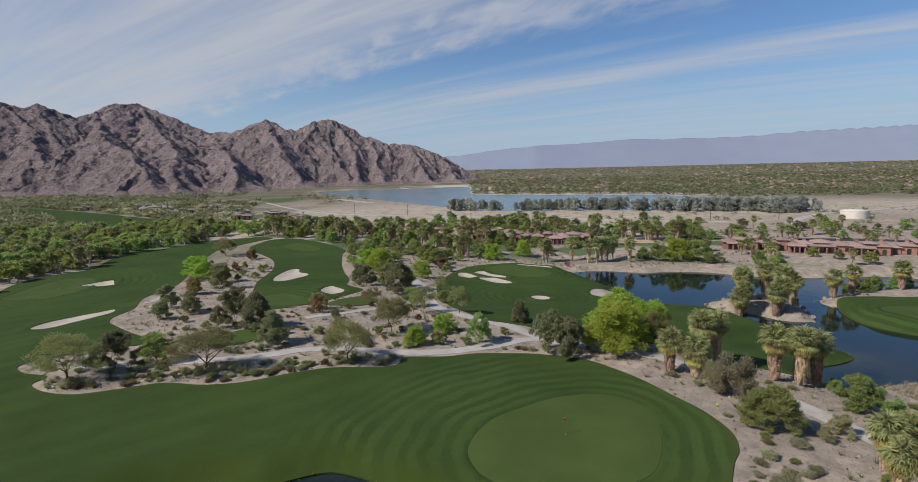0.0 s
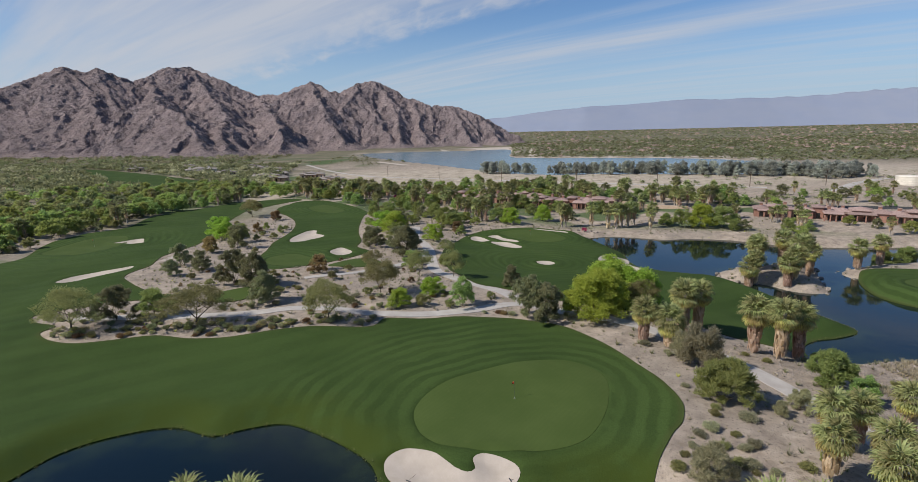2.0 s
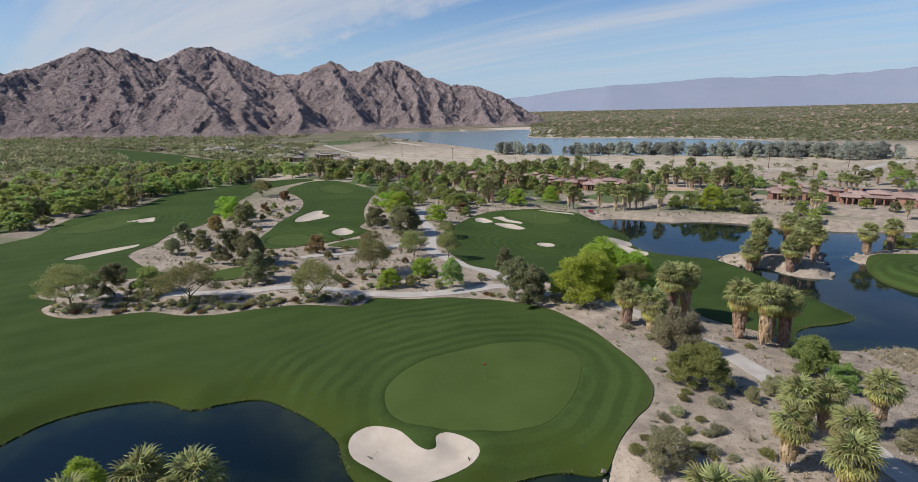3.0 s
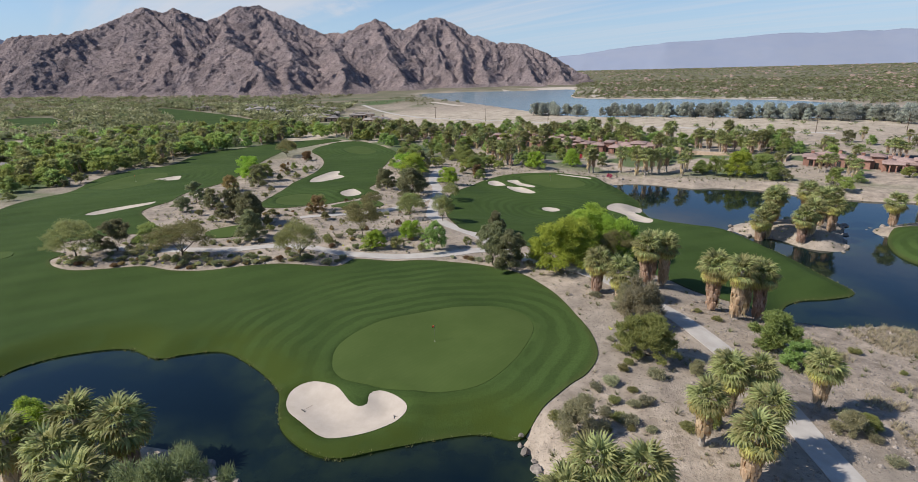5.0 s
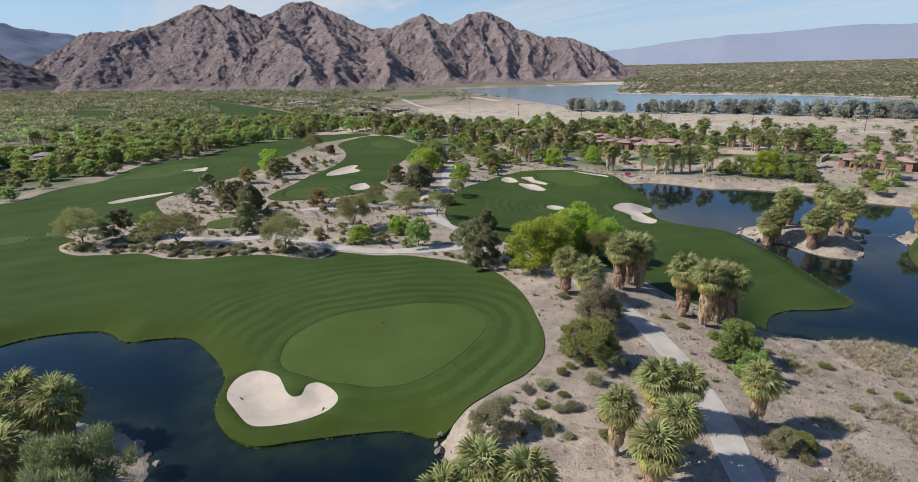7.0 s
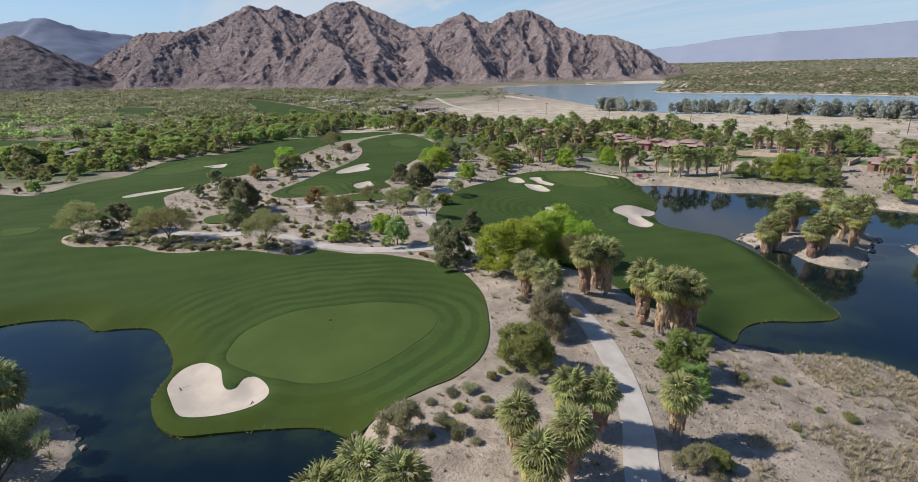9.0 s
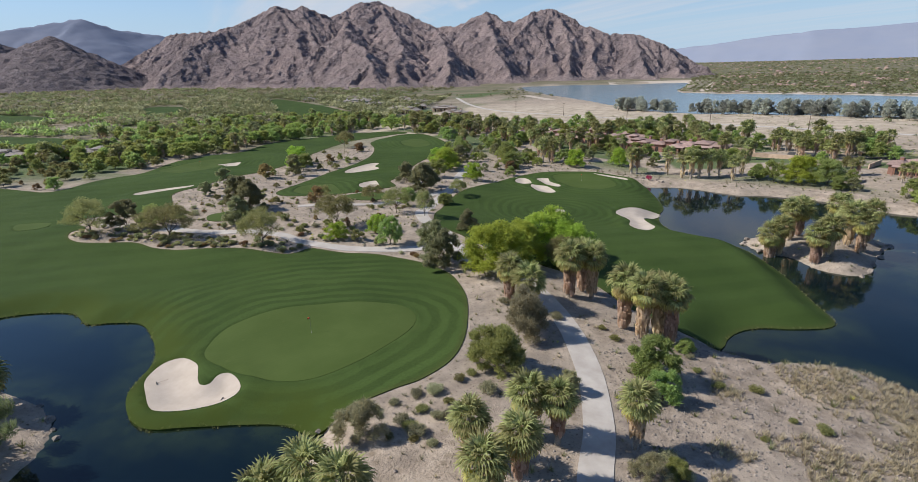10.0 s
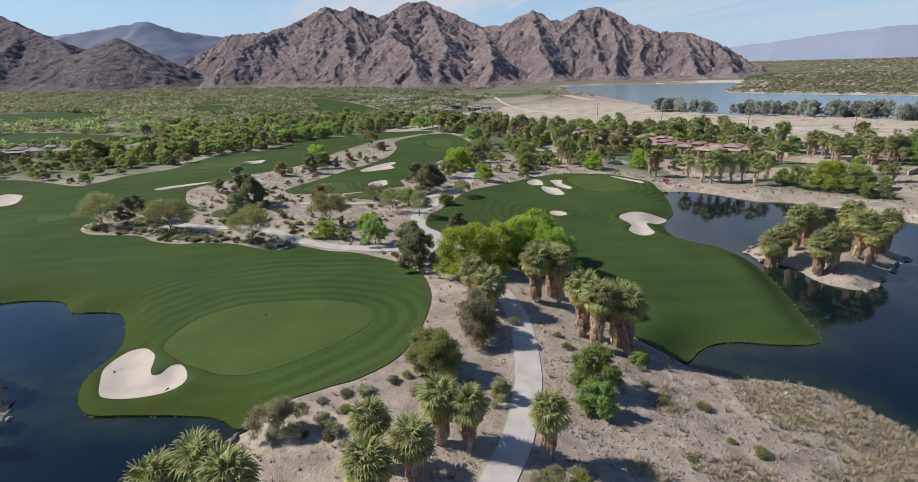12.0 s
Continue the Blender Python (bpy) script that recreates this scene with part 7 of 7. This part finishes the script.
for a, b in (((66, 259), (80, 256)), ((80, 256), (94, 252)), ((108, 234), (114, 246)), ((64, 272), (76, 268))):
    wall_run(a, b, ground_at(*a), 1.6, STUCCO_TAN, "long tan stucco garden wall")
sheet("road", ribbon([(88, 268), (98, 266), (110, 263), (124, 258), (140, 250), (165, 240), (200, 228)], 6.0, 4), 0.08, ASPHALT, 3.0, "narrow dark asphalt road behind the villas", "road")
sheet("dirt_track", ribbon([(182, 300), (205, 325), (222, 342), (256, 364), (325, 382)], 5.0, 5), 0.08, CONCRETE, 4.0, "pale dirt track rising to the water tank", "track")
sheet("dirt_track", ribbon([(-230, 640), (-160, 520), (-105, 450), (-50, 420), (35, 378), (95, 350), (160, 322)], 4.0, 6), 0.08, CONCRETE, 5.0, "pale dirt track over the sandy plain", "track")
for line in FAR_TURF:
    sheet("fairway", line, 0.25, FAIRWAY, 8.0, "distant dark green mown fairway", "grass", mow=[line], stripes=0.0)


# water tank
def water_tank(x, y, r, tall):
    ob = new("water_tank")
    n = 48
    v = [(r * math.cos(2 * math.pi * k / n), r * math.sin(2 * math.pi * k / n), z) for z in (0, tall) for k in range(n)]
    mesh_object("shell", v, [(k, (k + 1) % n, n + (k + 1) % n, n + k) for k in range(n)], TANK_PAINT, ob)
    v = [(rr * math.cos(2 * math.pi * k / n), rr * math.sin(2 * math.pi * k / n), z) for rr, z in ((r + 0.15, tall), (r + 0.15, tall + 0.2), (r * 0.4, tall + 0.8)) for k in range(n)] + [(0, 0, tall + 0.95)]
    f = [(j * n + k, j * n + (k + 1) % n, j * n + n + (k + 1) % n, j * n + n + k) for j in range(2) for k in range(n)] + [(2 * n + k, 2 * n + (k + 1) % n, 3 * n) for k in range(n)]
    mesh_object("roof", v, f, TANK_PAINT, ob)
    for k in range(3):
        z = tall * (k + 1) / 4
        v = [(rr * math.cos(2 * math.pi * q / n), rr * math.sin(2 * math.pi * q / n), zz) for rr, zz in ((r + 0.01, z), (r + 0.05, z + 0.05), (r + 0.01, z + 0.1)) for q in range(n)]
        mesh_object("hoop", v, [(j * n + q, j * n + (q + 1) % n, j * n + n + (q + 1) % n, j * n + n + q) for j in range(2) for q in range(n)], TANK_PAINT, ob)
    ob.matrix_basis = pose(x, y, ground_at(x, y) - 0.1)
    return tagged(ob, "round cream painted steel water tank on the plain", "water tank")


water_tank(241, 328, 7.5, 4.6)


# power poles on the plain
def power_pole(x, y, tall):
    ob = new("power_pole")
    v, f = tube([], [], (0, 0, -0.4), (0, 0, tall), 0.17, 0.11, 8)
    mesh_object("pole", v, f, WOOD, ob)
    box_mesh("crossarm", (-1.2, -0.07, tall - 0.7), (1.2, 0.07, tall - 0.52), WOOD, ob)
    for dx in (-1.05, -0.4, 0.4, 1.05):
        v, f = tube([], [], (dx, 0, tall - 0.52), (dx, 0, tall - 0.25), 0.06, 0.04, 6)
        mesh_object("insulator", v, f, STEEL, ob)
    ob.matrix_basis = pose(x, y, ground_at(x, y), 0, 0, 30)
    return tagged(ob, "thin dark wooden power pole on the plain", "power pole", "power poles")


pole = power_pole(8, 388, 9)
for x, y in ((105, 346), (58, 366), (-40, 412), (-86, 440), (152, 326), (196, 330)):
    copy_thing(pole, pose(x, y, ground_at(x, y), 0, 0, 30))


# camper vans parked under the eucalyptus
def camper(x, y, turn):
    ob = new("camper_van")
    body = box_mesh("body", (-3.4, -1.15, 0.5), (3.4, 1.15, 3.0), WHITE_PAINT, ob, bevel=0.18)
    box_mesh("cab", (3.403, -1.05, 0.5), (4.6, 1.05, 2.0), WHITE_PAINT, ob, bevel=0.2)
    for k, cx in enumerate((-2.2, 0.0, 1.9)):
        box_mesh("side_window", (cx - 0.5, -1.18, 1.6), (cx + 0.5, -1.153, 2.3), GLASS, body)
        box_mesh("side_window", (cx - 0.5, 1.153, 1.6), (cx + 0.5, 1.18, 2.3), GLASS, body)
    for wx in (-2.0, 3.2):
        for wy in (-1.0, 1.0):
            v, f = tube([], [], (wx, wy - 0.12, 0.38), (wx, wy + 0.12, 0.38), 0.38, 0.38, 12)
            f += [tuple(range(11, -1, -1)), tuple(range(12, 24))]
            mesh_object("wheel", v, f, ASPHALT, ob, False)
    ob.matrix_basis = pose(x, y, ground_at(x, y), 0, 0, turn)
    return tagged(ob, "white camper van parked under grey trees", "camper van", "camper vans")


van = camper(60, 437, 20)
rs = np.random.RandomState(4)
for n in range(6):
    f = (n + 1) / 6
    x, y = 48 + 180 * f + rs.normal() * 2, 449 - 78 * f + 45 * max(0, f - 0.6) + rs.normal() * 3
    copy_thing(van, pose(x, y, ground_at(x, y), 0, 0, rs.rand() * 180) @ Matrix.Diagonal((0.75, 0.75, 0.75, 1)))


# flags on the greens
def flagstick(x, y, cloth, words):
    ob = new("flagstick")
    v, f = tube([], [], (0, 0, -0.1), (0, 0, 2.25), 0.018, 0.014, 8)
    mesh_object("pole", v, f, STEEL, ob)
    verts, faces = [], []
    for i in range(7):
        for j in range(4):
            verts.append((0.02 + 0.05 * i, 0.035 * math.sin(i * 1.1), 1.95 + 0.09 * j - 0.02 * i))
    for i in range(6):
        for j in range(3):
            faces.append((i * 4 + j, i * 4 + 4 + j, i * 4 + 5 + j, i * 4 + 1 + j))
    cl = mesh_object("flag", verts, faces, cloth, ob)
    so = cl.modifiers.new("thick", "SOLIDIFY")
    so.thickness = 0.008
    v, f = tube([], [], (0, 0, 0.0), (0, 0, 0.02), 0.07, 0.07, 12)
    f.append(tuple(range(12, 24)))
    mesh_object("cup", v, f, WHITE_PAINT, ob)
    ob.matrix_basis = pose(x, y, ground_at(x, y) + 0.13, 0, 0, 200)
    return tagged(ob, words, "flagstick")


flagstick(12.3, 61.6, FLAG_YELLOW, "grey steel flagstick with a small red flag on the green")
flagstick(20, 192, FLAG_YELLOW, "grey steel flagstick with a small red flag by the lake")
flagstick(112, 124, FLAG_YELLOW, "grey steel flagstick on the green across the lake")
flagstick(-124, 163, FLAG_YELLOW, "grey steel flagstick on the western green")


# rakes and golf balls left by the near bunker
def bunker_rake(x, y, turn):
    ob = new("bunker_rake")
    v, f = tube([], [], (0, 0, 0.05), (1.2, 0, 0.08), 0.012, 0.012, 6)
    mesh_object("handle", v, f, WOOD, ob)
    box_mesh("head", (-0.04, -0.3, 0.02), (0.04, 0.3, 0.08), ASPHALT, ob)
    for k in range(9):
        box_mesh("tooth", (-0.015, -0.28 + 0.07 * k - 0.012, -0.05), (0.015, -0.28 + 0.07 * k + 0.012, 0.017), ASPHALT, ob)
    ob.matrix_basis = pose(x, y, ground_at(x, y) + 0.16, 0, 0, turn)
    return tagged(ob, "wooden bunker rake lying on pale sand", "rake", "bunker rakes")


rake = bunker_rake(1.7, 46.9, 60)
copy_thing(rake, pose(11.7, 47.2, ground_at(11.7, 47.2) + 0.16, 0, 0, 20))
